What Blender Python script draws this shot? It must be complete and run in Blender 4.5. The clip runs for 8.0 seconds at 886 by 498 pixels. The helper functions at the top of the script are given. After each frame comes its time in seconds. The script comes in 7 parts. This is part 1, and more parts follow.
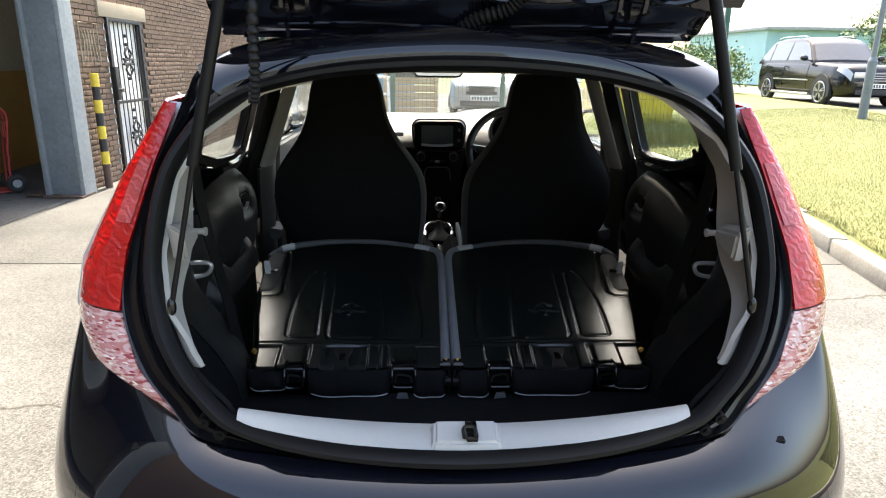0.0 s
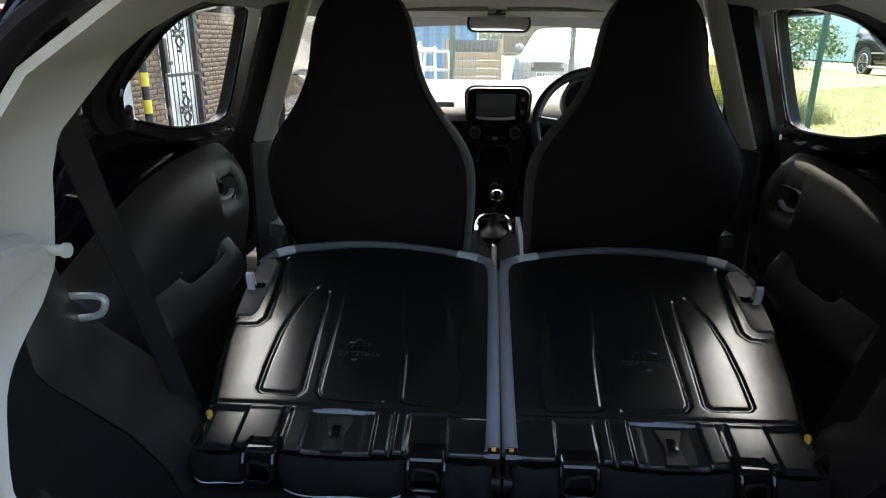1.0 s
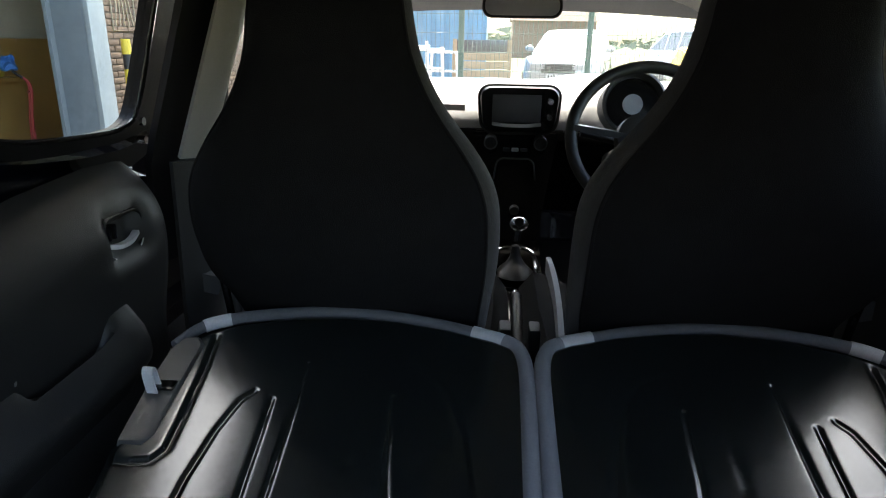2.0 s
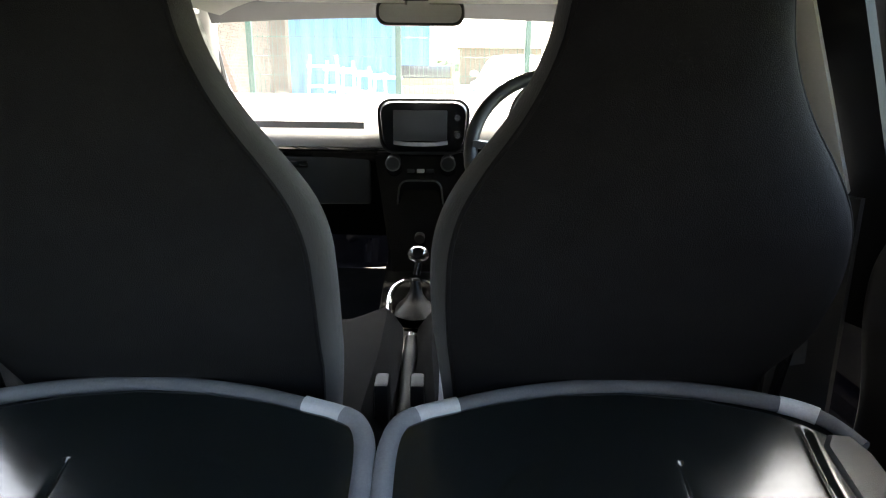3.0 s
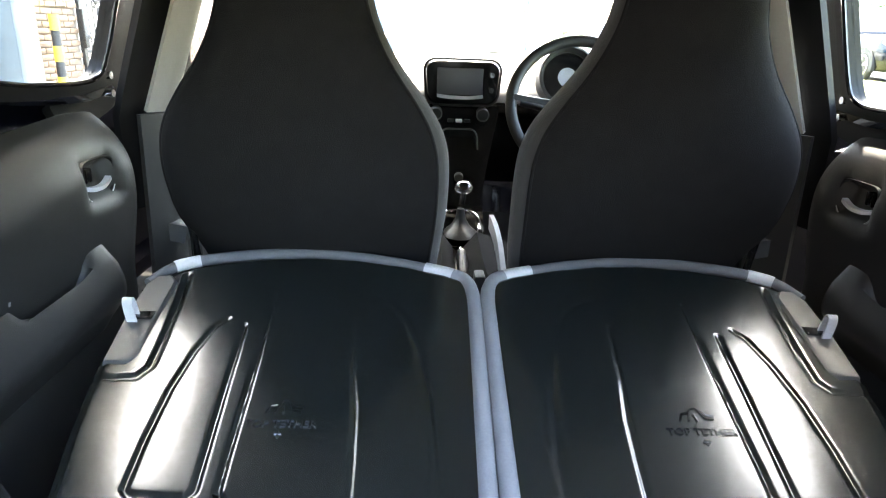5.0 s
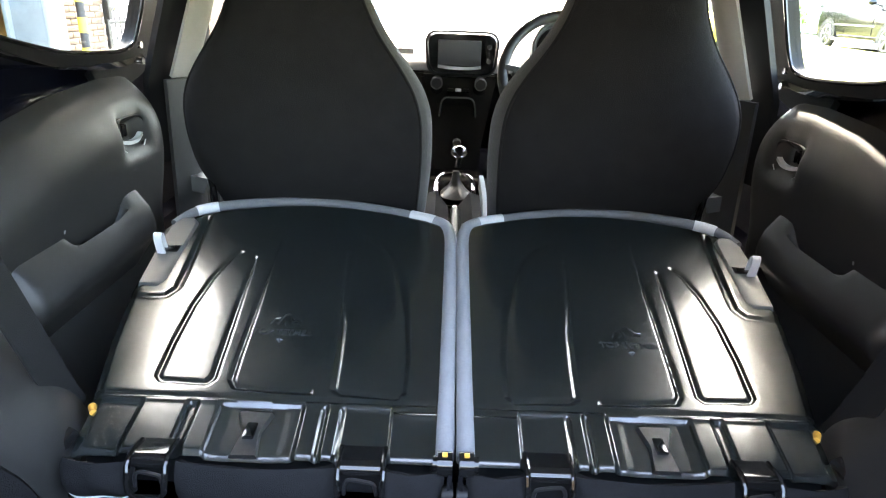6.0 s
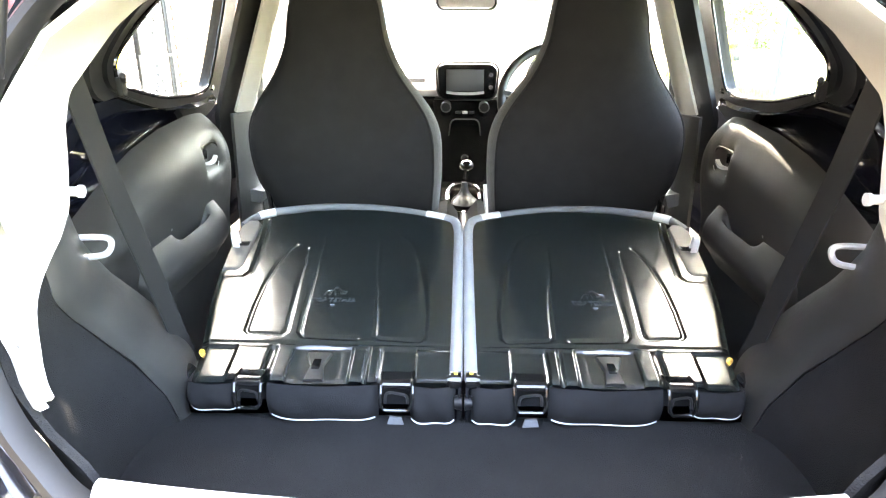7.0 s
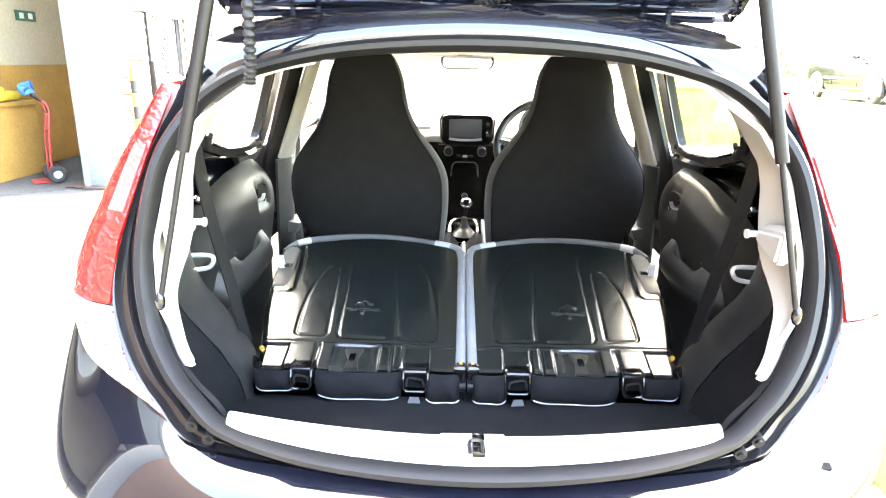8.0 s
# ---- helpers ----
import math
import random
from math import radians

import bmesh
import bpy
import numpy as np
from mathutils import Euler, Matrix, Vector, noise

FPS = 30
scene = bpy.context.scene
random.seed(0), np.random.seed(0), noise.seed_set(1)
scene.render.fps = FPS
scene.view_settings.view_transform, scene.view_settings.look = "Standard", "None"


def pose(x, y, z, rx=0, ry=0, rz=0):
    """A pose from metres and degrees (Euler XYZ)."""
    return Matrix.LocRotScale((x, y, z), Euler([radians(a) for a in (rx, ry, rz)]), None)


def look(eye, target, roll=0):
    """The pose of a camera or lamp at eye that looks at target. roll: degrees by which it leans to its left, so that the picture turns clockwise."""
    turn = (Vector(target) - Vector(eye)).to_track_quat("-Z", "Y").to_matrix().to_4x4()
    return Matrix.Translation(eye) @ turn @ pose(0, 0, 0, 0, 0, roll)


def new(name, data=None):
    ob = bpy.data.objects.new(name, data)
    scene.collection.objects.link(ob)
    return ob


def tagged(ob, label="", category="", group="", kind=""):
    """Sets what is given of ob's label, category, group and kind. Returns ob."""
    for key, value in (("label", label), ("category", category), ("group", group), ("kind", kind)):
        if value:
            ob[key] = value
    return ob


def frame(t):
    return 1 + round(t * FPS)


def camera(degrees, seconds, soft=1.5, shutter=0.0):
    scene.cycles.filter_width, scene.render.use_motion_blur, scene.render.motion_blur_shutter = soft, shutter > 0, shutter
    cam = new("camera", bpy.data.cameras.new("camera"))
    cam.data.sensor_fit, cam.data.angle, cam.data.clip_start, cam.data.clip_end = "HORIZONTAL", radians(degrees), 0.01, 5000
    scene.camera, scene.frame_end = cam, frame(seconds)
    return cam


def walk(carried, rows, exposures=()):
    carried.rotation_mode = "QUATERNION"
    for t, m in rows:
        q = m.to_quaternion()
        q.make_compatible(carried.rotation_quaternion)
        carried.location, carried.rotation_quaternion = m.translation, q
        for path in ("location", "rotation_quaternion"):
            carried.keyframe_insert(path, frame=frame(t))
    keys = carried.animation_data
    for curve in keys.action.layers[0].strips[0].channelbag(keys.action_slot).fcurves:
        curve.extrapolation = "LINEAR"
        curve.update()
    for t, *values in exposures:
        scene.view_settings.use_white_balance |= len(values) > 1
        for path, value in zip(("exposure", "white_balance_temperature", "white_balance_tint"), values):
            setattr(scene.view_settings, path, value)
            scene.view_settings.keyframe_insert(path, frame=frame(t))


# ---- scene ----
PATH = [
    (0.0, -0.0706, -0.8131, 1.2550, 73.58, -0.72, -2.06),
    (0.5, -0.0366, -0.5869, 1.2184, 71.49, -1.33, 0.41),
    (1.0, -0.0396, -0.3115, 1.1683, 71.76, -0.43, 3.51),
    (1.5, -0.0803, -0.0382, 1.1433, 70.72, -1.07, 4.13),
    (2.8, 0.0200, 0.2920, 1.1000, 74.40, 0.10, 3.40),
    (3.0, 0.0612, 0.3269, 1.0889, 74.28, -0.45, -0.14),
    (3.5, 0.1560, 0.3320, 1.0640, 73.90, -4.25, -5.70),
    (4.0, 0.2164, 0.2165, 1.0759, 69.80, -4.02, -8.61),
    (4.5, 0.0957, 0.1414, 1.0369, 71.05, -3.74, -8.60),
    (5.0, -0.0814, 0.0150, 1.0942, 71.00, -2.00, -0.97),
    (6.5, -0.0042, -0.2526, 1.1122, 67.92, -1.56, 1.18),
    (7.0, -0.0112, -0.4364, 1.1541, 70.31, -0.21, 1.50),
    (7.5, -0.0316, -0.6099, 1.2011, 72.34, 0.27, -0.27),
    (8.0, -0.0323, -0.7387, 1.2312, 73.35, -0.95, 1.25),
]
EXPOSURES = [(0.0, 2.52, 7200, 9), (0.6, 2.72, 7100, 9), (1.2, 3.05, 6800, 8), (1.7, 3.00, 6800, 8), (2.8, 4.05, 7100, 8), (3.5, 4.75, 7100, 8), (4.5, 5.25, 7100, 8),
             (5.2, 5.40, 7200, 8), (6.5, 6.00, 7600, 9), (7.0, 6.65, 7800, 9), (7.5, 6.70, 7800, 9), (8.0, 6.25, 7800, 9)]
cam = camera(70.0, 8.0, soft=1.1)
walk(cam, [(t, pose(x, y, z, rx, ry, rz)) for t, x, y, z, rx, ry, rz in PATH], EXPOSURES)

# ---- daylight: a hazy sun ahead, a bright sky ----
SUN_TO = Vector((0.04, 0.50, 1.00)).normalized()
world = bpy.data.worlds.new("sky")
scene.world = world
world.use_nodes = True
wn = world.node_tree
sky = wn.nodes.new("ShaderNodeTexSky")
sky.sky_type, sky.sun_disc = "NISHITA", False
sky.sun_elevation = math.asin(SUN_TO.z)
sky.sun_rotation = math.atan2(SUN_TO.x, SUN_TO.y)
sky.air_density, sky.dust_density, sky.ozone_density = 1.0, 4.0, 1.0
wn.links.new(sky.outputs[0], wn.nodes["Background"].inputs[0])
wn.nodes["Background"].inputs[1].default_value = 0.15
sun = new("sun", bpy.data.lights.new("sun", "SUN"))
sun.data.energy, sun.data.angle, sun.data.color = 3.2, radians(2.0), (1.0, 0.95, 0.87)
sun.matrix_world = look(SUN_TO * 40, (0, 0, 0))

# ---- materials ----
def material(name, color, rough=0.5, metal=0.0, coat=0.0, var=0.15, scale=8.0, bump=0.0, bump_scale=200.0, fine=60.0, sheen=0.0, color2=None, spread=0.0, rough_var=0.0, spec=0.5):
    """A surface with colour variation at two scales and fine relief, in object space metres."""
    m = bpy.data.materials.new(name)
    m.use_nodes = True
    n, l = m.node_tree.nodes, m.node_tree.links
    b = n["Principled BSDF"]
    b.inputs["Roughness"].default_value, b.inputs["Metallic"].default_value = rough, metal
    b.inputs["Coat Weight"].default_value = coat
    b.inputs["Coat Roughness"].default_value = 0.04
    b.inputs["Sheen Weight"].default_value = sheen
    b.inputs["Specular IOR Level"].default_value = spec
    tc = n.new("ShaderNodeTexCoord")
    big, small = n.new("ShaderNodeTexNoise"), n.new("ShaderNodeTexNoise")
    big.inputs["Scale"].default_value, small.inputs["Scale"].default_value = scale, fine
    big.inputs["Detail"].default_value, small.inputs["Detail"].default_value = 4.0, 3.0
    for t in (big, small):
        l.new(tc.outputs["Object"], t.inputs["Vector"])
    add = n.new("ShaderNodeMath")
    add.operation = "ADD"
    l.new(big.outputs[0], add.inputs[0])
    l.new(small.outputs[0], add.inputs[1])
    ramp = n.new("ShaderNodeMapRange")
    ramp.inputs["From Min"].default_value, ramp.inputs["From Max"].default_value = 0.65, 1.35
    l.new(add.outputs[0], ramp.inputs["Value"])
    mix = n.new("ShaderNodeMix")
    mix.data_type = "RGBA"
    c = Vector(color)
    c2 = Vector(color2) if color2 else c * (1 + var)
    c1 = c if color2 else c * (1 - var)
    mix.inputs["A"].default_value, mix.inputs["B"].default_value = (*c1, 1), (*c2, 1)
    l.new(ramp.outputs[0], mix.inputs["Factor"])
    out = mix.outputs["Result"]
    if spread:
        info = n.new("ShaderNodeObjectInfo")
        geo = n.new("ShaderNodeNewGeometry")
        s = n.new("ShaderNodeMath")
        s.operation = "ADD"
        l.new(info.outputs["Random"], s.inputs[0])
        l.new(geo.outputs["Random Per Island"], s.inputs[1])
        fr = n.new("ShaderNodeMath")
        fr.operation = "FRACT"
        l.new(s.outputs[0], fr.inputs[0])
        rg = n.new("ShaderNodeMapRange")
        rg.inputs["To Min"].default_value, rg.inputs["To Max"].default_value = 1 - spread, 1 + spread
        l.new(fr.outputs[0], rg.inputs["Value"])
        mul = n.new("ShaderNodeMix")
        mul.data_type, mul.blend_type = "RGBA", "MULTIPLY"
        mul.inputs["Factor"].default_value = 1.0
        l.new(out, mul.inputs["A"])
        l.new(rg.outputs[0], mul.inputs["B"])
        out = mul.outputs["Result"]
    l.new(out, b.inputs["Base Color"])
    if rough_var:
        rr = n.new("ShaderNodeMapRange")
        rr.inputs["To Min"].default_value, rr.inputs["To Max"].default_value = rough - rough_var, rough + rough_var
        l.new(big.outputs[0], rr.inputs["Value"])
        l.new(rr.outputs[0], b.inputs["Roughness"])
    if bump:
        bt = n.new("ShaderNodeTexNoise")
        bt.inputs["Scale"].default_value, bt.inputs["Detail"].default_value = bump_scale, 3.0
        l.new(tc.outputs["Object"], bt.inputs["Vector"])
        bp = n.new("ShaderNodeBump")
        bp.inputs["Strength"].default_value, bp.inputs["Distance"].default_value = bump, 0.002
        l.new(bt.outputs[0], bp.inputs["Height"])
        l.new(bp.outputs[0], b.inputs["Normal"])
    return m


def clear_material(name, tint=(1, 1, 1), rough=0.0, gloss=0.06):
    """Thin clear pane: see-through with a Fresnel gloss."""
    m = bpy.data.materials.new(name)
    m.use_nodes = True
    n, l = m.node_tree.nodes, m.node_tree.links
    n.remove(n["Principled BSDF"])
    tr, gl, mx, lw, pw, ml = n.new("ShaderNodeBsdfTransparent"), n.new("ShaderNodeBsdfGlossy"), n.new("ShaderNodeMixShader"), n.new("ShaderNodeLayerWeight"), n.new("ShaderNodeMath"), n.new("ShaderNodeMath")
    tr.inputs[0].default_value = (*tint, 1)
    gl.inputs["Roughness"].default_value = rough
    pw.operation, ml.operation = "POWER", "MULTIPLY_ADD"
    lw.inputs["Blend"].default_value = 0.5
    pw.inputs[1].default_value = 5.0
    ml.inputs[1].default_value, ml.inputs[2].default_value = 0.5, 0.02
    l.new(lw.outputs["Facing"], pw.inputs[0])
    l.new(pw.outputs[0], ml.inputs[0])
    l.new(ml.outputs[0], mx.inputs[0])
    l.new(tr.outputs[0], mx.inputs[1])
    l.new(gl.outputs[0], mx.inputs[2])
    l.new(mx.outputs[0], n["Material Output"].inputs[0])
    return m


def lens_material(name, color, rough=0.12, dark=None, cell=85.0):
    """Moulded lens: small facets behind a smooth clear face."""
    m = material(name, color, rough, coat=1.0, var=0.2, scale=22, fine=60, color2=dark)
    n, l = m.node_tree.nodes, m.node_tree.links
    b = n["Principled BSDF"]
    b.inputs["Coat Weight"].default_value = 0.45
    tc = n.new("ShaderNodeTexCoord")
    vor = n.new("ShaderNodeTexVoronoi")
    vor.inputs["Scale"].default_value = cell
    wave = n.new("ShaderNodeTexWave")
    wave.wave_type, wave.bands_direction = "BANDS", "DIAGONAL"
    wave.inputs["Scale"].default_value, wave.inputs["Distortion"].default_value = 24.0, 9.0
    wave.inputs["Detail Scale"].default_value = 2.0
    l.new(tc.outputs["Object"], vor.inputs["Vector"])
    l.new(tc.outputs["Object"], wave.inputs["Vector"])
    add = n.new("ShaderNodeMath")
    add.operation = "ADD"
    l.new(vor.outputs["Distance"], add.inputs[0])
    l.new(wave.outputs[0], add.inputs[1])
    bp = n.new("ShaderNodeBump")
    bp.inputs["Strength"].default_value, bp.inputs["Distance"].default_value = 0.45, 0.0025
    l.new(add.outputs[0], bp.inputs["Height"])
    l.new(bp.outputs[0], b.inputs["Normal"])
    return m


M_PAINT = material("blue_black_paint", (0.004, 0.0045, 0.008), 0.03, coat=0.35, var=0.2, scale=3, fine=900)
M_SEATMETAL = material("black_enamelled_steel", (0.007, 0.009, 0.009), 0.20, spec=0.85, coat=0.0, var=0.25, scale=14, fine=160, bump=0.06, bump_scale=60, rough_var=0.07)
M_FABRIC = material("black_woven_fabric", (0.0085, 0.0085, 0.009), 0.92, var=0.25, scale=30, fine=700, bump=0.5, bump_scale=900, spec=0.12)
M_SIDECLOTH = material("dark_grey_ribbed_cloth", (0.027, 0.0265, 0.025), 0.9, var=0.25, scale=30, fine=700, bump=0.6, bump_scale=700, sheen=0.1)
M_CARPET = material("black_boot_carpet", (0.009, 0.009, 0.0095), 0.97, var=0.3, scale=20, fine=500, bump=0.9, bump_scale=600, spec=0.15)
M_PLASTIC = material("black_grained_plastic", (0.016, 0.0158, 0.015), 0.46, var=0.15, scale=12, fine=400, bump=0.25, bump_scale=900, spec=0.5)
M_DARKPLASTIC = material("matt_black_plastic", (0.010, 0.010, 0.010), 0.50, var=0.15, scale=12, fine=300, bump=0.2, bump_scale=700, spec=0.3)
M_GLOSS = material("gloss_black_plastic", (0.006, 0.006, 0.006), 0.09, var=0.1, scale=9, fine=300)
M_STACK = material("piano_black_plastic", (0.004, 0.004, 0.004), 0.14, var=0.1, scale=9, fine=300, spec=0.18)
M_RUBBER = material("black_rubber", (0.006, 0.006, 0.0065), 0.42, var=0.15, scale=10, fine=300, bump=0.05, bump_scale=300, spec=0.22)
M_LIGHTTRIM = material("light_grey_trim_plastic", (0.33, 0.315, 0.285), 0.5, var=0.04, scale=6, fine=300, bump=0.12, bump_scale=700)
M_SILL = material("pale_grey_sill_plastic", (0.46, 0.455, 0.43), 0.4, var=0.04, scale=9, fine=250, bump=0.08, bump_scale=300)
M_HEADLINER = material("pale_headliner_cloth", (0.24, 0.23, 0.21), 0.95, var=0.05, scale=9, fine=500, bump=0.3, bump_scale=800)
M_PIPING = material("grey_piping_cloth", (0.085, 0.088, 0.094), 0.85, var=0.15, scale=30, fine=400, bump=0.3, bump_scale=700)
M_STRIP = material("light_grey_piping_cloth", (0.17, 0.172, 0.18), 0.8, var=0.12, scale=30, fine=400, bump=0.3, bump_scale=700)
M_TAB = material("pale_grey_cloth", (0.42, 0.42, 0.42), 0.85, var=0.08, scale=30, fine=400, bump=0.3, bump_scale=700)
M_LATCH = material("dark_grey_latch_plastic", (0.035, 0.036, 0.036), 0.45, var=0.12, scale=20, fine=300, bump=0.2, bump_scale=800)
M_STEEL = material("dark_steel", (0.09, 0.09, 0.09), 0.3, metal=0.9, var=0.15, scale=30, fine=200)
M_CHROME = material("chrome", (0.75, 0.75, 0.76), 0.08, metal=1.0, var=0.03, scale=20, fine=200)
M_BRIGHT = material("bright_silver_plastic", (0.62, 0.62, 0.63), 0.22, metal=0.15, coat=0.5, var=0.04)
M_SILVER = material("satin_silver_plastic", (0.45, 0.45, 0.46), 0.3, metal=0.6, var=0.05, scale=20, fine=200)
M_AMBER = material("amber_plastic", (0.55, 0.28, 0.04), 0.4, var=0.1)
M_BELT = material("black_belt_webbing", (0.010, 0.010, 0.010), 0.7, var=0.2, scale=40, fine=800, bump=0.4, bump_scale=1200, spec=0.2)
M_SCREEN = material("dark_display_glass", (0.05, 0.05, 0.052), 0.40, var=0.05)
M_DASH = material("grey_dash_plastic", (0.13, 0.13, 0.128), 0.5, var=0.08, scale=10, fine=400, bump=0.3, bump_scale=700)
M_RED = lens_material("red_lens", (0.34, 0.004, 0.005), dark=(0.52, 0.012, 0.012), cell=42)
M_CLEARLENS = lens_material("clear_ribbed_lens", (0.60, 0.40, 0.40), cell=70)
ln = M_CLEARLENS.node_tree
tc_, mp_, fac_, rp_ = ln.nodes.new("ShaderNodeTexCoord"), ln.nodes.new("ShaderNodeMapping"), ln.nodes.new("ShaderNodeTexVoronoi"), ln.nodes.new("ShaderNodeValToRGB")
mp_.inputs["Rotation"].default_value, mp_.inputs["Scale"].default_value = (0.35, 0.5, 0), (0.8, 0.8, 2.6)
fac_.inputs["Scale"].default_value = 120.0
for pos, col in ((0.0, (0.30, 0.055, 0.065, 1)), (0.25, (0.50, 0.22, 0.22, 1)), (0.55, (0.62, 0.42, 0.42, 1)), (0.85, (0.80, 0.74, 0.72, 1))):
    el = rp_.color_ramp.elements[0] if pos == 0.0 else rp_.color_ramp.elements.new(pos)
    el.color = col
rp_.color_ramp.interpolation = "CONSTANT"
rp_.color_ramp.elements[-1].color = (0.80, 0.74, 0.72, 1)
ln.links.new(tc_.outputs["Object"], mp_.inputs["Vector"])
ln.links.new(mp_.outputs["Vector"], fac_.inputs["Vector"])
ln.links.new(fac_.outputs["Color"], rp_.inputs["Fac"])
ln.links.new(rp_.outputs["Color"], ln.nodes["Principled BSDF"].inputs["Base Color"])
M_LENSEDGE = material("clear_lens_edge", (0.42, 0.40, 0.39), 0.12, coat=1.0, var=0.1, scale=30)
M_FRAME = material("black_frame_paint", (0.006, 0.006, 0.007), 0.13, coat=0.0, var=0.15, scale=8, fine=300)
M_PINK = lens_material("pale_red_reflector", (0.46, 0.065, 0.065))
M_GLASS = clear_material("window_glass", (0.93, 0.96, 0.95))
M_MIRROR = material("mirror", (0.8, 0.8, 0.8), 0.02, metal=1.0, var=0.01)
M_TYRE = material("tyre_rubber", (0.02, 0.02, 0.02), 0.8, var=0.2, bump=0.4, bump_scale=120)
M_ALLOY = material("alloy_wheel", (0.5, 0.5, 0.5), 0.3, metal=0.9, var=0.05)

# outdoors
M_CONCRETE = material("worn_concrete", (0.030, 0.029, 0.026), 0.92, color2=(0.132, 0.130, 0.121), scale=1.1, fine=190, bump=1.0, bump_scale=170, spread=0.10)
nt = M_CONCRETE.node_tree
tc_ = nt.nodes.new("ShaderNodeTexCoord")
warp, cell, edge_, dark_ = nt.nodes.new("ShaderNodeTexNoise"), nt.nodes.new("ShaderNodeTexVoronoi"), nt.nodes.new("ShaderNodeMapRange"), nt.nodes.new("ShaderNodeMix")
warp.inputs["Scale"].default_value, warp.inputs["Detail"].default_value = 1.3, 5.0
cell.feature = "DISTANCE_TO_EDGE"
cell.inputs["Scale"].default_value = 0.42
mixv = nt.nodes.new("ShaderNodeMix")
mixv.data_type = "VECTOR"
mixv.inputs["Factor"].default_value = 0.45
nt.links.new(tc_.outputs["Object"], warp.inputs["Vector"])
nt.links.new(tc_.outputs["Object"], mixv.inputs["A"])
nt.links.new(warp.outputs["Color"], mixv.inputs["B"])
nt.links.new(mixv.outputs["Result"], cell.inputs["Vector"])
edge_.inputs["From Min"].default_value, edge_.inputs["From Max"].default_value = 0.0005, 0.0032
nt.links.new(cell.outputs["Distance"], edge_.inputs["Value"])
dark_.data_type, dark_.blend_type = "RGBA", "MIX"
dark_.inputs["A"].default_value = (0.03, 0.027, 0.022, 1)
pb = nt.nodes["Principled BSDF"]
nt.links.new(edge_.outputs[0], dark_.inputs["Factor"])
nt.links.new(pb.inputs["Base Color"].links[0].from_socket, dark_.inputs["B"])
stone_, grit, pale = nt.nodes.new("ShaderNodeTexVoronoi"), nt.nodes.new("ShaderNodeMapRange"), nt.nodes.new("ShaderNodeMix")
stone_.inputs["Scale"].default_value = 130.0
nt.links.new(tc_.outputs["Object"], stone_.inputs["Vector"])
grit.inputs["To Min"].default_value, grit.inputs["To Max"].default_value = 0.45, 1.5
nt.links.new(stone_.outputs["Color"], grit.inputs["Value"])
pale.data_type, pale.blend_type = "RGBA", "MULTIPLY"
pale.inputs["Factor"].default_value = 1.0
nt.links.new(dark_.outputs["Result"], pale.inputs["A"])
nt.links.new(grit.outputs[0], pale.inputs["B"])
nt.links.new(pale.outputs["Result"], pb.inputs["Base Color"])
M_GRASS = material("dry_grass", (0.062, 0.085, 0.018), 0.95, color2=(0.140, 0.135, 0.045), scale=1.6, fine=70, bump=1.0, bump_scale=140)
M_BLADE = material("grass_blade", (0.058, 0.084, 0.016), 0.8, color2=(0.150, 0.140, 0.050), scale=1.2, fine=9, spread=0.22)
M_KERB = material("kerb_stone", (0.30, 0.28, 0.24), 0.9, var=0.25, scale=4, fine=60, bump=0.9, bump_scale=60, spread=0.12)
M_BRICK = material("brown_brick", (0.112, 0.074, 0.050), 0.9, color2=(0.170, 0.116, 0.080), scale=5, fine=60, bump=0.6, bump_scale=80, spread=0.18)
M_MORTAR = material("mortar", (0.15, 0.125, 0.105), 0.95, var=0.15, scale=6, fine=80, bump=0.6, bump_scale=120)
M_STONE = material("sandstone", (0.34, 0.29, 0.21), 0.9, var=0.12, scale=5, fine=60, bump=0.5, bump_scale=90)
M_GATEWHITE = material("white_painted_board", (0.78, 0.78, 0.76), 0.5, var=0.04, scale=5, fine=60)
M_IRON = material("black_wrought_iron", (0.012, 0.012, 0.013), 0.45, var=0.2, bump=0.2, bump_scale=200)
M_YELLOW = material("chipped_yellow_paint", (0.62, 0.47, 0.05), 0.6, var=0.15, scale=14, fine=80)
M_BLACKPAINT = material("black_paint", (0.02, 0.02, 0.022), 0.55, var=0.3, scale=14, fine=80)
M_RUST = material("rusty_steel", (0.09, 0.055, 0.04), 0.8, var=0.4, scale=14, fine=80)
M_STEELGREY = material("grey_painted_steel", (0.155, 0.180, 0.195), 0.5, var=0.22, scale=3, fine=30, bump=0.1, bump_scale=30)
M_PALESTEEL = material("pale_grey_steel", (0.27, 0.30, 0.31), 0.45, var=0.2, scale=3, fine=30)
M_CREAM = material("cream_block_wall", (0.46, 0.41, 0.30), 0.85, var=0.12, scale=1.5, fine=30, bump=0.4, bump_scale=40)
M_REDPAINT = material("red_painted_tube", (0.33, 0.035, 0.03), 0.5, var=0.2, scale=14, fine=80)
M_WOOD = material("ochre_plywood", (0.36, 0.20, 0.05), 0.6, var=0.2, scale=4, fine=40)
M_PALLET = material("raw_timber", (0.38, 0.26, 0.14), 0.8, var=0.25, scale=6, fine=50, bump=0.4, bump_scale=60)
M_BLUE = material("blue_corrugated_steel", (0.055, 0.24, 0.42), 0.55, var=0.15, scale=1.2, fine=20)
M_TEAL = material("teal_cladding", (0.28, 0.47, 0.50), 0.55, var=0.1, scale=0.6, fine=12)
M_GREENFENCE = material("green_powder_coat", (0.02, 0.085, 0.055), 0.45, var=0.15)
M_WHITEPAINT = material("white_painted_steel", (0.7, 0.7, 0.68), 0.45, var=0.08)
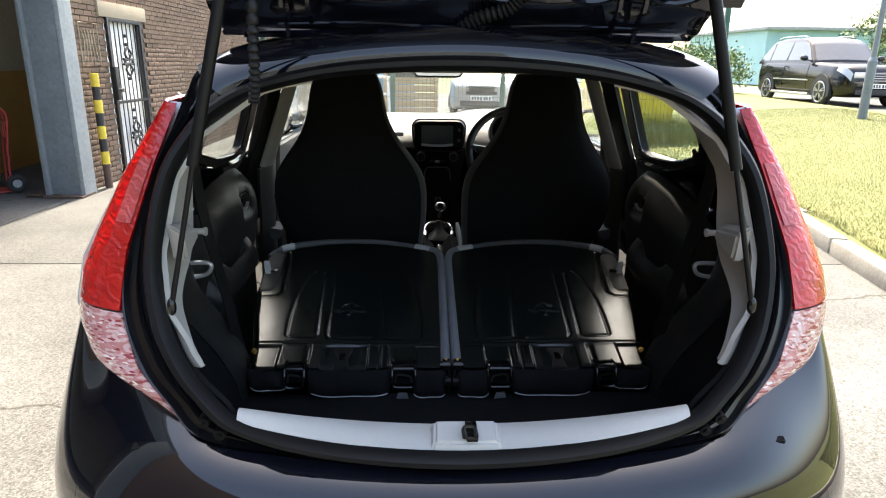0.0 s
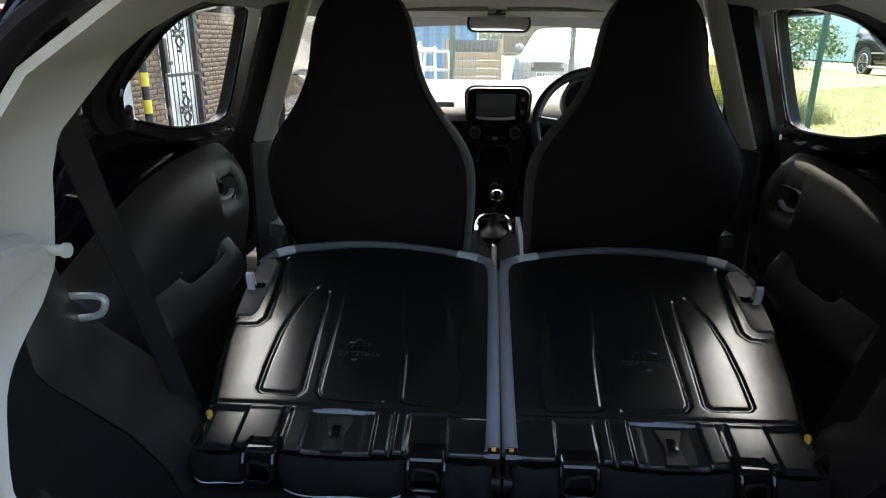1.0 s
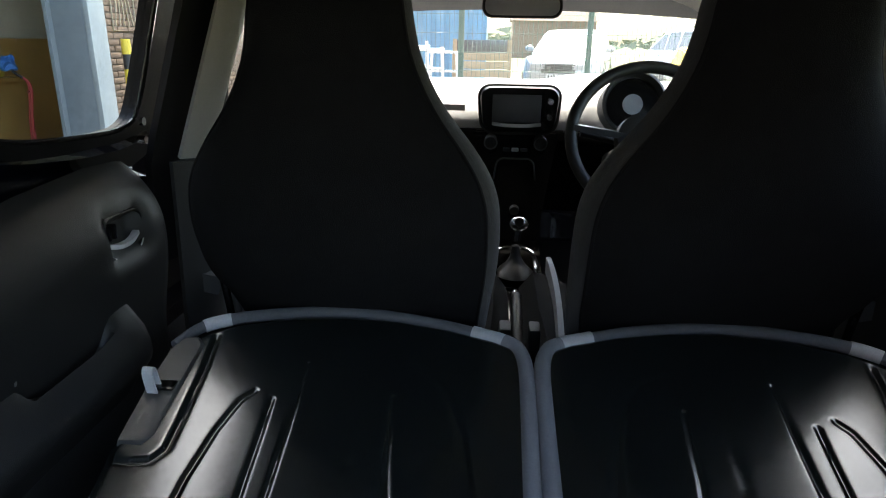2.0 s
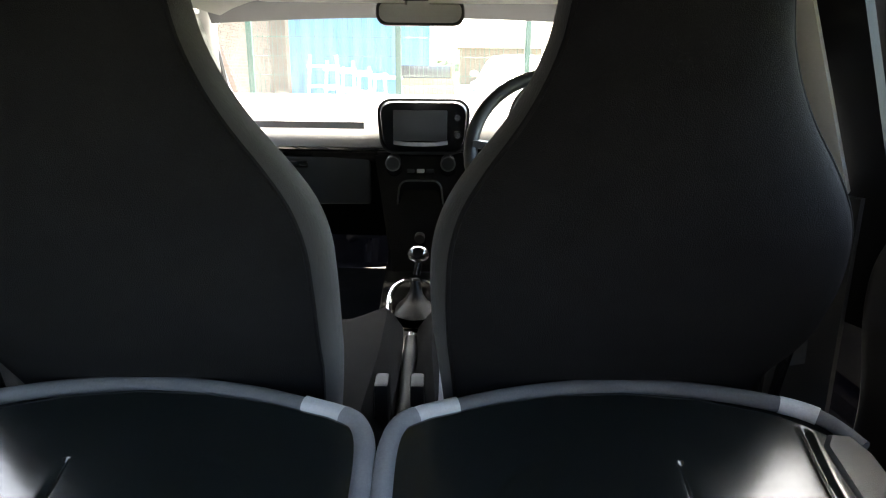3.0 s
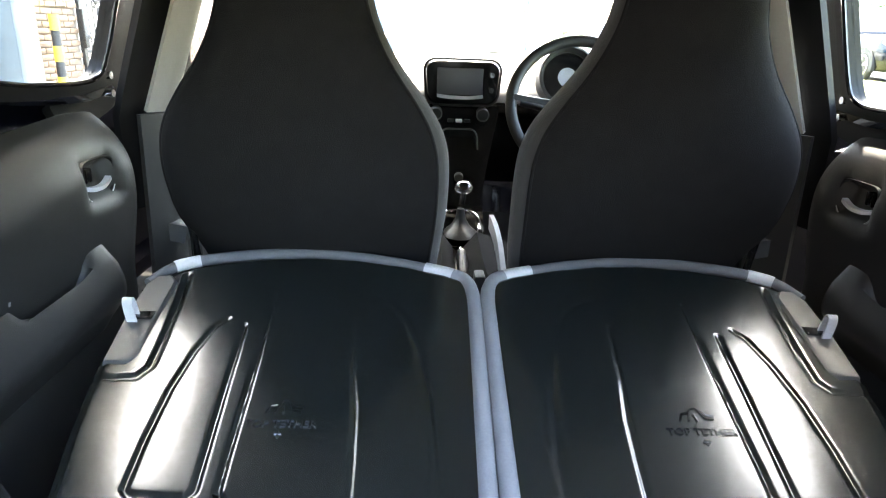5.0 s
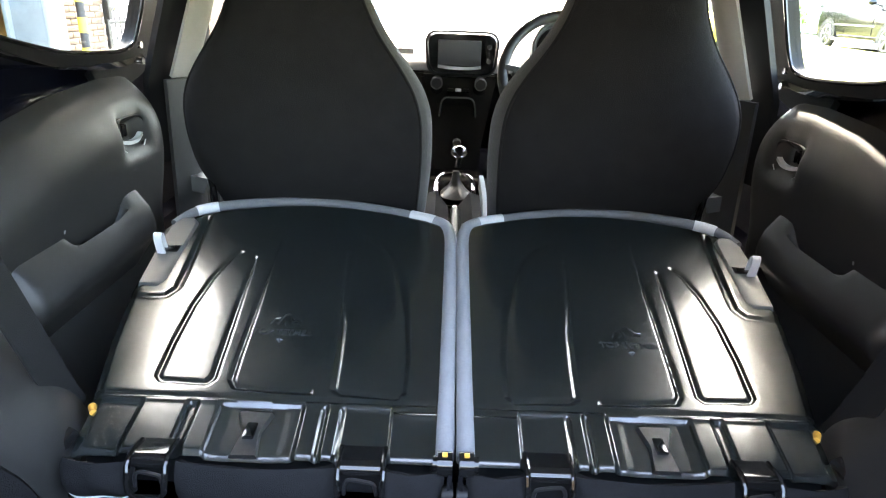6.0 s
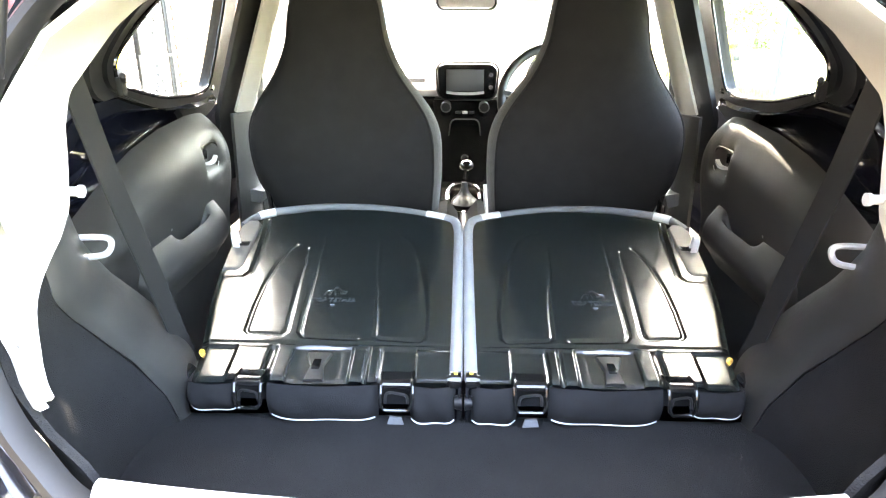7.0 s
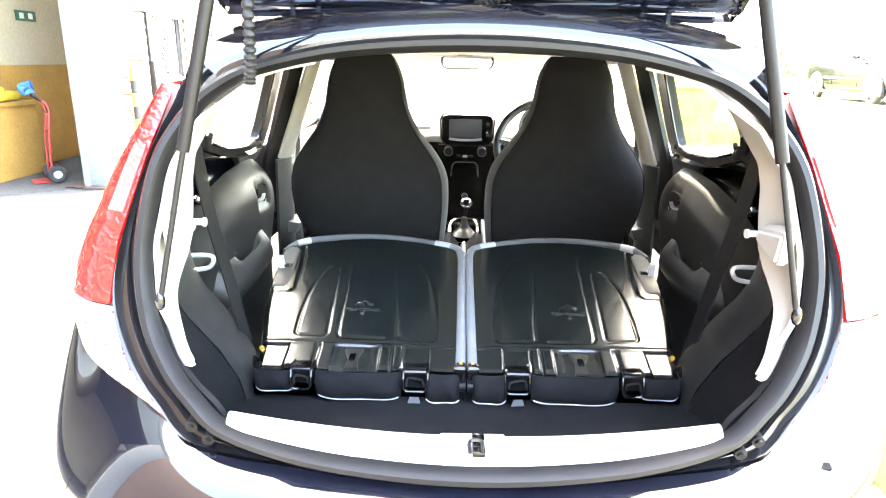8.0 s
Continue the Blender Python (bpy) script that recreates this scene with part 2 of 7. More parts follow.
M_SILVERCAR = material("silver_car_paint", (0.42, 0.43, 0.44), 0.3, metal=0.5, coat=1.0, var=0.04)
M_BLACKCAR = material("black_car_paint", (0.006, 0.006, 0.007), 0.12, var=0.1)
M_WHITECAR = material("white_car_paint", (0.75, 0.75, 0.75), 0.3, coat=1.0, var=0.03)
M_CARGLASS = material("dark_car_glass", (0.03, 0.035, 0.04), 0.05, coat=0.8, var=0.05)
M_LEAF = material("green_leaves", (0.055, 0.10, 0.025), 0.6, color2=(0.11, 0.17, 0.045), scale=2, fine=10, spread=0.35)
M_BARK = material("bark", (0.10, 0.075, 0.05), 0.95, var=0.3, scale=6, fine=50, bump=0.8, bump_scale=40)
M_FAR = material("far_woodland", (0.10, 0.13, 0.09), 0.95, var=0.25, scale=0.05, fine=0.6)
M_SIGNGREEN = material("green_sign", (0.02, 0.12, 0.07), 0.5)
M_WHITE = material("white_print", (0.8, 0.8, 0.8), 0.5, var=0.02)
M_TARP = material("blue_cloth", (0.03, 0.13, 0.35), 0.7, var=0.2)


# ---- building tools ----
def mesh_of(bm, name, angle=38):
    bmesh.ops.recalc_face_normals(bm, faces=bm.faces)
    me = bpy.data.meshes.new(name)
    bm.to_mesh(me)
    bm.free()
    me.polygons.foreach_set("use_smooth", [True] * len(me.polygons))
    me.set_sharp_from_angle(angle=radians(angle))
    return me


MAIN = {"rear_door": "door_panel", "wing_mirror": "mirror_housing", "latch_cover": "cover_plate", "dashboard": "lower_fascia", "screen_unit": "screen_bezel",
        "console_tower": "stack_body", "centre_console": "console_body", "steering_wheel": "wheel_rim", "instrument_pod": "pod_shell", "interior_mirror": "mirror_shell",
        "tailgate": "gate_glass", "gate_hinge": "hinge_arm", "gas_strut": "strut_cylinder", "road_wheel": "tyre", "rear_seat_back": "seat_padding", "front_seat": "backrest"}


def part(name, bm, mat, parent=None, label="", angle=38):
    """One mesh under a thing or a part. A part begun empty takes the mesh of its main piece."""
    me = mesh_of(bm, name, angle)
    me.materials.append(mat)
    if parent and parent.type == "MESH" and not len(parent.data.vertices) and MAIN.get(parent.name.split(".")[0]) == name:
        parent.data = me
        return parent
    if parent and parent.parent and parent.parent.parent:
        parent = parent.parent
    ob = new(name, me)
    ob.parent = parent
    if label:
        ob["label"] = label
    return ob


def thing(name, label, category, group="", kind="", at=(0, 0, 0)):
    ob = new(name)
    ob.empty_display_size = 0.1
    ob.location = at
    return tagged(ob, label, category, group, kind)


def box(bm, c, s, bevel=0.0, m=None):
    r = bmesh.ops.create_cube(bm, size=1.0, matrix=(m or Matrix()) @ Matrix.Translation(c) @ Matrix.Diagonal((*s, 1)))
    if bevel:
        edges = list({e for v in r["verts"] for e in v.link_edges})
        bmesh.ops.bevel(bm, geom=edges, offset=bevel, segments=2, profile=0.6, affect="EDGES")
    return bm


def spline(pts, n=6, closed=False):
    """Catmull-Rom points through pts."""
    P = [Vector(p) for p in pts]
    k, out = len(P), []
    for i in range(k if closed else k - 1):
        a, b, c, d = (P[(i - 1) % k], P[i], P[(i + 1) % k], P[(i + 2) % k]) if closed else (P[max(i - 1, 0)], P[i], P[i + 1], P[min(i + 2, k - 1)])
        for j in range(n):
            t = j / n
            out.append(0.5 * (2 * b + (c - a) * t + (2 * a - 5 * b + 4 * c - d) * t * t + (3 * b - a - 3 * c + d) * t ** 3))
    if not closed:
        out.append(P[-1])
    return out


def loft(bm, rings, closed=True, caps=True, loop=False):
    """Skin between rings of equally many points."""
    vs = [[bm.verts.new(p) for p in r] for r in rings]
    n = len(rings[0])
    for a, b in zip(vs, vs[1:] + ([vs[0]] if loop else [])):
        for i in range(n if closed else n - 1):
            j = (i + 1) % n
            bm.faces.new((a[i], a[j], b[j], b[i]))
    if caps and closed and not loop:
        bm.faces.new(vs[0][::-1])
        bm.faces.new(vs[-1])
    return bm


def tube(bm, pts, r, n=8, closed=False, flat=None, caps=True, wide=None):
    """A round (or flat: width, thickness) section swept along points. r: a number or one per point."""
    P = [Vector(p) for p in pts]
    k = len(P)
    rings, up = [], Vector((0, 0, 1))
    for i, p in enumerate(P):
        t = (P[(i + 1) % k] - P[i - 1]) if closed else (P[min(i + 1, k - 1)] - P[max(i - 1, 0)])
        t.normalize()
        if i == 0:
            up = Vector((0, 0, 1)) if abs(t.z) < 0.9 else Vector((0, 1, 0))
        side = t.cross(up)
        side.normalize()
        if wide:
            side = Vector(wide)
            side = (side - t * side.dot(t)).normalized()
        up = side.cross(t)
        rad = r[i] if isinstance(r, (list, tuple)) else r
        if flat:
            w, h = flat[0] / 2, flat[1] / 2
            rings.append([p + side * w - up * h, p + side * w + up * h, p - side * w + up * h, p - side * w - up * h])
        else:
            rings.append([p + (side * math.cos(a) + up * math.sin(a)) * rad for a in (2 * math.pi * j / n for j in range(n))])
    return loft(bm, rings, caps=caps, loop=closed)


def cyl(bm, a, b, r, n=16, r2=None):
    return tube(bm, [a, b], [r, r if r2 is None else r2], n)


def sheet(bm, fn, nu, nv, thick):
    """A curved panel fn(u, v), 0..1, with thickness along its normal (negative: the other way)."""
    P = [[Vector(fn(i / nu, j / nv)) for j in range(nv + 1)] for i in range(nu + 1)]
    top = [[bm.verts.new(p) for p in row] for row in P]
    back = []
    for i in range(nu + 1):
        row = []
        for j in range(nv + 1):
            du = P[min(i + 1, nu)][j] - P[max(i - 1, 0)][j]
            dv = P[i][min(j + 1, nv)] - P[i][max(j - 1, 0)]
            nrm = du.cross(dv)
            if nrm.length > 1e-12:
                nrm.normalize()
            row.append(bm.verts.new(P[i][j] - nrm * thick))
        back.append(row)
    for i in range(nu):
        for j in range(nv):
            bm.faces.new((top[i][j], top[i + 1][j], top[i + 1][j + 1], top[i][j + 1]))
            bm.faces.new((back[i][j], back[i][j + 1], back[i + 1][j + 1], back[i + 1][j]))
    for i in range(nu):
        bm.faces.new((top[i][0], back[i][0], back[i + 1][0], top[i + 1][0]))
        bm.faces.new((top[i][nv], top[i + 1][nv], back[i + 1][nv], back[i][nv]))
    for j in range(nv):
        bm.faces.new((top[0][j], top[0][j + 1], back[0][j + 1], back[0][j]))
        bm.faces.new((top[nu][j], back[nu][j], back[nu][j + 1], top[nu][j + 1]))
    return bm


def prism(bm, poly, axis, a, b):
    """A polygon of two coordinates, drawn out along the axis from a to b."""
    def place(p, w):
        return {"x": (w, p[0], p[1]), "y": (p[0], w, p[1]), "z": (p[0], p[1], w)}[axis]
    return loft(bm, [[place(p, a) for p in poly], [place(p, b) for p in poly]])


def lerp(table, x):
    """Straight lines through rows (x, value)."""
    if x <= table[0][0]:
        return table[0][1]
    for (x0, y0), (x1, y1) in zip(table, table[1:]):
        if x <= x1:
            return y0 + (y1 - y0) * (x - x0) / (x1 - x0)
    return table[-1][1]


def smooth(a, b, x):
    t = min(max((x - a) / (b - a), 0.0), 1.0)
    return t * t * (3 - 2 * t)


def near_line(px, py, pts):
    """Distance from a point to a chain of lines."""
    best = 9.0
    for (ax, ay), (bx, by) in zip(pts, pts[1:]):
        dx, dy = bx - ax, by - ay
        t = min(max(((px - ax) * dx + (py - ay) * dy) / (dx * dx + dy * dy), 0), 1)
        best = min(best, math.hypot(px - ax - t * dx, py - ay - t * dy))
    return best


def letters(text, size, depth):
    """A bmesh of built-in font letters in the xy plane, centred."""
    cu = bpy.data.curves.new("letters", "FONT")
    cu.body, cu.size, cu.extrude, cu.align_x, cu.align_y = text, size, depth, "CENTER", "CENTER"
    ob = bpy.data.objects.new("letters", cu)
    scene.collection.objects.link(ob)
    dg = bpy.context.evaluated_depsgraph_get()
    dg.update()
    me = bpy.data.meshes.new_from_object(ob.evaluated_get(dg))
    bm = bmesh.new()
    bm.from_mesh(me)
    bpy.data.objects.remove(ob)
    bpy.data.curves.remove(cu)
    bpy.data.meshes.remove(me)
    return bm


def moved(bm, m):
    bmesh.ops.transform(bm, matrix=m, verts=bm.verts)
    return bm

# ================= the hatchback =================
car = thing("hatchback_car", "blue-black small hatchback with its tailgate raised and rear seats folded", "car")
SIDES = (-1, 1)

# rear opening: the seal's inner edge and the outer edge of its frame, half a loop from sill to header
SEAL = [(0, -0.019, 0.718), (0.19, -0.010, 0.727), (0.32, 0.010, 0.752), (0.375, 0.030, 0.790), (0.412, 0.050, 0.830), (0.442, 0.078, 0.885),
        (0.455, 0.112, 0.970), (0.437, 0.150, 1.080), (0.400, 0.176, 1.145), (0.358, 0.185, 1.182), (0.300, 0.190, 1.207), (0.180, 0.192, 1.230), (0, 0.192, 1.238)]
RIM = [(0, -0.012, 0.688), (0.20, -0.004, 0.698), (0.386, 0.020, 0.714), (0.445, 0.046, 0.758), (0.492, 0.072, 0.805), (0.524, 0.108, 0.885),
       (0.518, 0.142, 0.970), (0.480, 0.190, 1.100), (0.445, 0.225, 1.180), (0.432, 0.285, 1.243), (0.350, 0.304, 1.282), (0.200, 0.312, 1.298), (0, 0.314, 1.303)]


def whole(half):
    right = [Vector(p) for p in half]
    left = [Vector((-p[0], p[1], p[2])) for p in half[-2:0:-1]]
    return right + left


def offset_loop(loop, out, back):
    c = Vector((0, 0.09, 0.97))
    r = []
    for p in loop:
        d = Vector((p.x - c.x, 0, p.z - c.z)).normalized()
        r.append(p + d * out + Vector((0, back, 0)))
    return r


seal_loop, rim_loop = spline(whole(SEAL), 6, True), spline(whole(RIM), 6, True)
bm = bmesh.new()
loft(bm, [offset_loop(seal_loop, 0.004, 0.004), offset_loop(seal_loop, 0.006, -0.008), offset_loop(seal_loop, 0.013, -0.017), offset_loop(seal_loop, 0.021, -0.017), offset_loop(seal_loop, 0.027, -0.008), offset_loop(seal_loop, 0.028, 0.006), offset_loop(seal_loop, 0.016, 0.014)], loop=True)
part("weather_seal", bm, M_RUBBER, car, "black rubber weather seal round the boot opening")
bm = bmesh.new()
base = offset_loop(seal_loop, 0.028, 0.004)


def between(k, out=0.0, back=0.0):
    return offset_loop([a.lerp(b, k) for a, b in zip(base, rim_loop)], out, back)


top_ids = [i for i, p in enumerate(rim_loop) if p.z > 1.247]
first = next(i for i in top_ids if i - 1 not in top_ids)
top_ids = [(first + k) % len(rim_loop) for k in range(len(top_ids))]
rest = [(top_ids[-1] + k) % len(rim_loop) for k in range(len(rim_loop) - len(top_ids) + 2)]
rings = [offset_loop(seal_loop, 0.014, 0.012), between(0.08, 0, 0.012), between(0.30, 0, 0.014), between(0.36, 0, 0.002), between(0.42, 0, -0.002), between(0.48, 0, 0.004), between(0.62, 0, 0.012), between(0.82, 0, 0.010), between(0.92, 0, 0.0), between(0.97, 0, -0.003), rim_loop, offset_loop(rim_loop, 0.004, 0.03)]
loft(bm, [[r[i] for i in rest] for r in rings], closed=False, caps=False)
part("opening_frame", bm, M_FRAME, car, "black frame of the boot opening")
bm = bmesh.new()
rings = [offset_loop(seal_loop, 0.014, 0.012), between(0.05, 0.004, -0.001), between(0.15, 0.014, -0.006), between(0.30, 0.022, -0.008), between(0.48, 0.024, -0.007), between(0.66, 0.021, -0.004), between(0.82, 0.014, 0.0), between(0.94, 0.005, 0.0), rim_loop, offset_loop(rim_loop, -0.004, 0.012)]
loft(bm, [[r[i] for i in top_ids] for r in rings], closed=False, caps=False)
part("roof_header", bm, M_PAINT, car, "glossy painted header above the boot opening")

# sill trim, pale, with the striker block
def sill_fn(u, v):
    x = -0.335 + 0.67 * u
    e = (x / 0.335) ** 2
    yb, yf = -0.014 + 0.020 * e, 0.056 - 0.028 * e
    zb, zf = 0.712 + 0.038 * e, 0.714 + 0.048 * e
    return (x, yb + (yf - yb) * v, zb + (zf - zb) * v + 0.006 * math.sin(math.pi * v))


bm = bmesh.new()
sheet(bm, sill_fn, 40, 6, 0.008)
sill = part("boot_sill_trim", bm, M_SILL, car, "pale grey plastic boot sill trim")
bm = bmesh.new()
loft(bm, [[(-0.058, -0.016, 0.704), (0.058, -0.016, 0.704), (0.058, 0.040, 0.712), (-0.058, 0.040, 0.712)],
          [(-0.047, -0.010, 0.724), (0.047, -0.010, 0.724), (0.046, 0.036, 0.734), (-0.046, 0.036, 0.734)]])
bmesh.ops.bevel(bm, geom=bm.edges[:], offset=0.004, segments=2, affect="EDGES")
part("striker_cover", bm, M_SILL, sill)
bm = bmesh.new()
box(bm, (0.008, 0.010, 0.730), (0.018, 0.044, 0.010), 0.003)
part("striker_recess", bm, M_GLOSS, sill, "black latch recess")
bm = bmesh.new()
tube(bm, spline([(-0.004, -0.012, 0.733), (-0.004, 0.006, 0.739), (0.012, 0.006, 0.739), (0.012, -0.012, 0.733)], 4), 0.0028, 6)
part("latch_striker", bm, M_STEEL, sill, "steel latch striker loop")
for s in SIDES:
    for k, (x, y, z) in enumerate(((0.363, 0.006, 0.727), (0.388, 0.014, 0.742))):
        bm = bmesh.new()
        cyl(bm, (s * x, y + 0.02, z), (s * x, y + 0.004, z - 0.001), 0.0095, 14, 0.0085)
        cyl(bm, (s * x, y + 0.004, z - 0.001), (s * x, y + 0.001, z - 0.002), 0.005, 10)
        part("buffer_stop", bm, M_RUBBER, car)

# bumper and body sides
def wrap(u):
    a = u * radians(88)
    return 0.758 * math.copysign(abs(math.sin(a)) ** 0.62, a), 0.56 * (1 - max(math.cos(a), 0) ** 0.72)


BUMP = [(0.20, 0.00), (0.26, -0.05), (0.40, -0.085), (0.52, -0.092), (0.60, -0.088), (0.645, -0.070), (0.672, -0.040), (0.690, -0.008)]


# upper edge of the bumper: under the opening, along the tail lamp, then the side
EDGE = [(0.0, (0, -0.012, 0.682)), (0.08, (0.20, -0.006, 0.694)), (0.22, (0.376, 0.012, 0.708)), (0.30, (0.428, 0.044, 0.724)), (0.38, (0.492, 0.096, 0.744)), (0.47, (0.565, 0.150, 0.762)), (0.55, (0.626, 0.205, 0.796)),
        (0.63, (0.655, 0.245, 0.862)), (0.74, (0.674, 0.330, 0.890)), (0.86, (0.690, 0.430, 0.897)), (1.0, (0.700, 0.560, 0.900))]


EDGE = [(p.x, tuple(q)) for p, q in zip(spline([(k, 0, 0) for k, _ in EDGE], 5), spline([q for _, q in EDGE], 5))]


def bumper_fn(u, v):
    a = 2 * u - 1
    s_ = -1 if a < 0 else 1
    top = Vector([lerp([(k, p[j]) for k, p in EDGE], abs(a)) for j in range(3)])
    top.x *= s_
    z = 0.20 + 0.40 * min(v / 0.6, 1)
    x, dy = wrap(a)
    low = Vector((x * (0.955 + 0.045 * math.sin(math.pi * min(max((0.78 - z) / 0.5, 0), 1))), lerp(BUMP, z) + dy, z))
    if v <= 0.6:
        return tuple(low)
    w = (v - 0.6) / 0.4
    k = smooth(0.22, 0.55, abs(a))
    c = Vector((low.x * (0.9 - 0.28 * k) + top.x * (0.1 + 0.28 * k), low.y * (0.88 - 0.25 * k) + top.y * (0.12 + 0.25 * k), 0.60 + (top.z - 0.60) * (0.84 - 0.40 * k)))
    p = low * (1 - w) ** 2 + c * 2 * w * (1 - w) + top * w * w
    return tuple(p)


skin = np.array([[bumper_fn(i / 90, j / 40) for j in range(41)] for i in range(91)])
for _ in range(24):
    skin[1:-1, 1:-1] += 0.45 * (0.25 * (skin[2:, 1:-1] + skin[:-2, 1:-1] + skin[1:-1, 2:] + skin[1:-1, :-2]) - skin[1:-1, 1:-1])
bm = bmesh.new()
sheet(bm, lambda u, v: tuple(skin[round(u * 90), round(v * 40)]), 90, 40, 0.006)
part("rear_bumper", bm, M_PAINT, car, "glossy dark rear bumper")
LAMP_X = [(0.690, 0.400), (0.728, 0.428), (0.744, 0.492), (0.762, 0.562), (0.796, 0.624), (0.845, 0.651), (0.92, 0.640), (1.068, 0.565), (1.19, 0.470)]
LAMP_Y = [(0.690, 0.03), (0.728, 0.044), (0.744, 0.096), (0.762, 0.150), (0.796, 0.200), (0.845, 0.225), (1.068, 0.288), (1.19, 0.30)]
for s in SIDES:
    def side_fn(u, v):
        y, z = 0.52 + 2.45 * u, 0.24 + 0.70 * v
        return (s * (0.758 - 0.065 * smooth(0.55, 0.94, z) ** 2 - 0.10 * smooth(2.3, 2.97, y) - 0.03 * (1 - smooth(0.2, 0.45, z))), y, z - 0.10 * smooth(2.1, 2.97, y) * v)
    bm = bmesh.new()
    sheet(bm, side_fn, 30, 14, 0.006 * s)
    part("body_side", bm, M_PAINT, car)

    def cpillar_fn(u, v):
        z = 0.88 + 0.385 * v
        o, yo = lerp(LAMP_X, z) + 0.003 - 0.62 * max(z - 1.19, 0), lerp(LAMP_Y, z) + 0.008 + 0.15 * max(z - 1.19, 0)
        xi = 0.655 - 0.38 * max(z - 0.98, 0)
        return (s * (o + (xi - o) * u), yo + (0.62 + 0.20 * smooth(1.0, 1.25, z) - yo) * u, z)
    bm = bmesh.new()
    sheet(bm, cpillar_fn, 10, 14, 0.006 * s)
    part("rear_quarter_pillar", bm, M_PAINT, car)

    # tail lamp
    def lamp_fn(z0, z1, inset=0.0):
        def f(u, v):
            z = z0 + (z1 - z0) * v
            xi = lerp([(0.700, 0.400), (0.758, 0.449), (0.805, 0.496), (0.885, 0.528), (0.970, 0.522), (1.10, 0.484), (1.19, 0.452)], z)
            yi = lerp([(0.700, 0.030), (0.758, 0.046), (0.805, 0.070), (0.885, 0.104), (0.970, 0.138), (1.10, 0.188), (1.19, 0.225)], z)
            xo = lerp(LAMP_X, z)
            yo = lerp(LAMP_Y, z)
            x, y = xi + (xo - xi) * u, yi + (yo - yi) * u
            bow = math.sin(math.pi * u) * smooth(0.725, 0.80, z)
            return (s * (x + 0.012 * bow), y - 0.030 * bow + inset, z + 0.010 * u)
        return f
    lamp = part("tail_lamp", sheet(bmesh.new(), lamp_fn(0.728, 1.188, 0.02), 10, 36, 0.004 * s), M_SILVER, car, "tall red and clear tail lamp")
    part("red_lens", sheet(bmesh.new(), lamp_fn(0.885, 1.188), 12, 26, 0.006 * s), M_RED, lamp, "red ribbed lens")
    part("clear_lens", sheet(bmesh.new(), lamp_fn(0.728, 0.882), 14, 26, 0.006 * s), M_CLEARLENS, lamp, "clear pinkish ribbed lens")
    bm = bmesh.new()
    tube(bm, [Vector(lamp_fn(0.728, 1.188)(1.0, k / 60)) + Vector((s * 0.002, 0.004, 0)) for k in range(61)], 0.0055, 8)
    part("lens_edge", bm, M_LENSEDGE, lamp, "clear plastic lens edge")

    def strip_fn(u, v):
        z = 1.010 + 0.095 * v
        x, y, zz = lamp_fn(0.878, 1.188)(0.05 + 0.22 * u, (z - 0.878) / 0.31)
        return (x, y - 0.003, zz)
    part("reflector_strip", sheet(bmesh.new(), strip_fn, 4, 10, 0.003 * s), M_PINK, lamp, "pale red reflector strip")

# roof, windscreen, pillars
roof_rows = []
for k in range(15):
    v = k / 14
    row = []
    for i in top_ids:
        p = offset_loop([rim_loop[i]], -0.004, 0.012)[0]
        row.append((p.x * (1 + 0.17 * smooth(0, 0.3, v) - 0.08 * v), p.y + (1.95 - p.y) * v, p.z + 0.030 * smooth(0.12, 0.5, v) - 0.03 * smooth(0.6, 1.0, v) + (1.24 - p.z) * 0.4 * smooth(0, 0.3, v)))
    roof_rows.append(row)
bm = bmesh.new()
loft(bm, roof_rows, closed=False, caps=False)
part("roof_panel", bm, M_PAINT, car)
for s in SIDES:
    bm = bmesh.new()
    rows = []
    for k in range(15):
        y = 0.62 + 1.34 * k / 14
        w = 0.005 - 0.035 * smooth(1.3, 1.96, y) - 0.025 * smooth(0.85, 0.60, y)
        rows.append([(s * (0.44 + w), y, 1.292), (s * (0.535 + w), y, 1.262), (s * (0.575 + w), y, 1.225), (s * (0.556 + w), y, 1.216), (s * (0.52 + w), y, 1.244), (s * (0.44 + w), y, 1.272)])
    loft(bm, rows)
    part("roof_side_rail", bm, M_PAINT, car)


def liner_fn(u, v):
    y = 0.225 + 1.72 * v
    w = lerp([(0.22, 0.335), (0.30, 0.385), (0.40, 0.44), (0.60, 0.50), (1.95, 0.475)], y)
    x = (2 * u - 1) * w
    return (x, y, 1.245 + 0.040 * smooth(0.22, 0.75, y) - 0.012 * smooth(1.4, 1.95, y) - (0.028 + 0.026 * smooth(0.22, 0.6, y)) * (abs(x) / w) ** 4)


liner = part("headliner", sheet(bmesh.new(), liner_fn, 24, 20, 0.006), M_HEADLINER, car, "pale cloth headliner")
for x in (-0.20, 0.20):
    def visor_fn(u, v):
        return (x + (u - 0.5) * 0.34, 1.80 + 0.14 * v, 1.268 - 0.012 * v)
    part("sun_visor", sheet(bmesh.new(), visor_fn, 6, 3, 0.012), M_HEADLINER, car)


def glass_fn(u, v):
    x = -0.60 + 1.2 * u
    return (x * (1.0 - 0.20 * v), 2.56 - 0.60 * v - 0.10 * (x / 0.6) ** 2, 1.005 + 0.275 * v - 0.03 * v * (x / 0.6) ** 2)


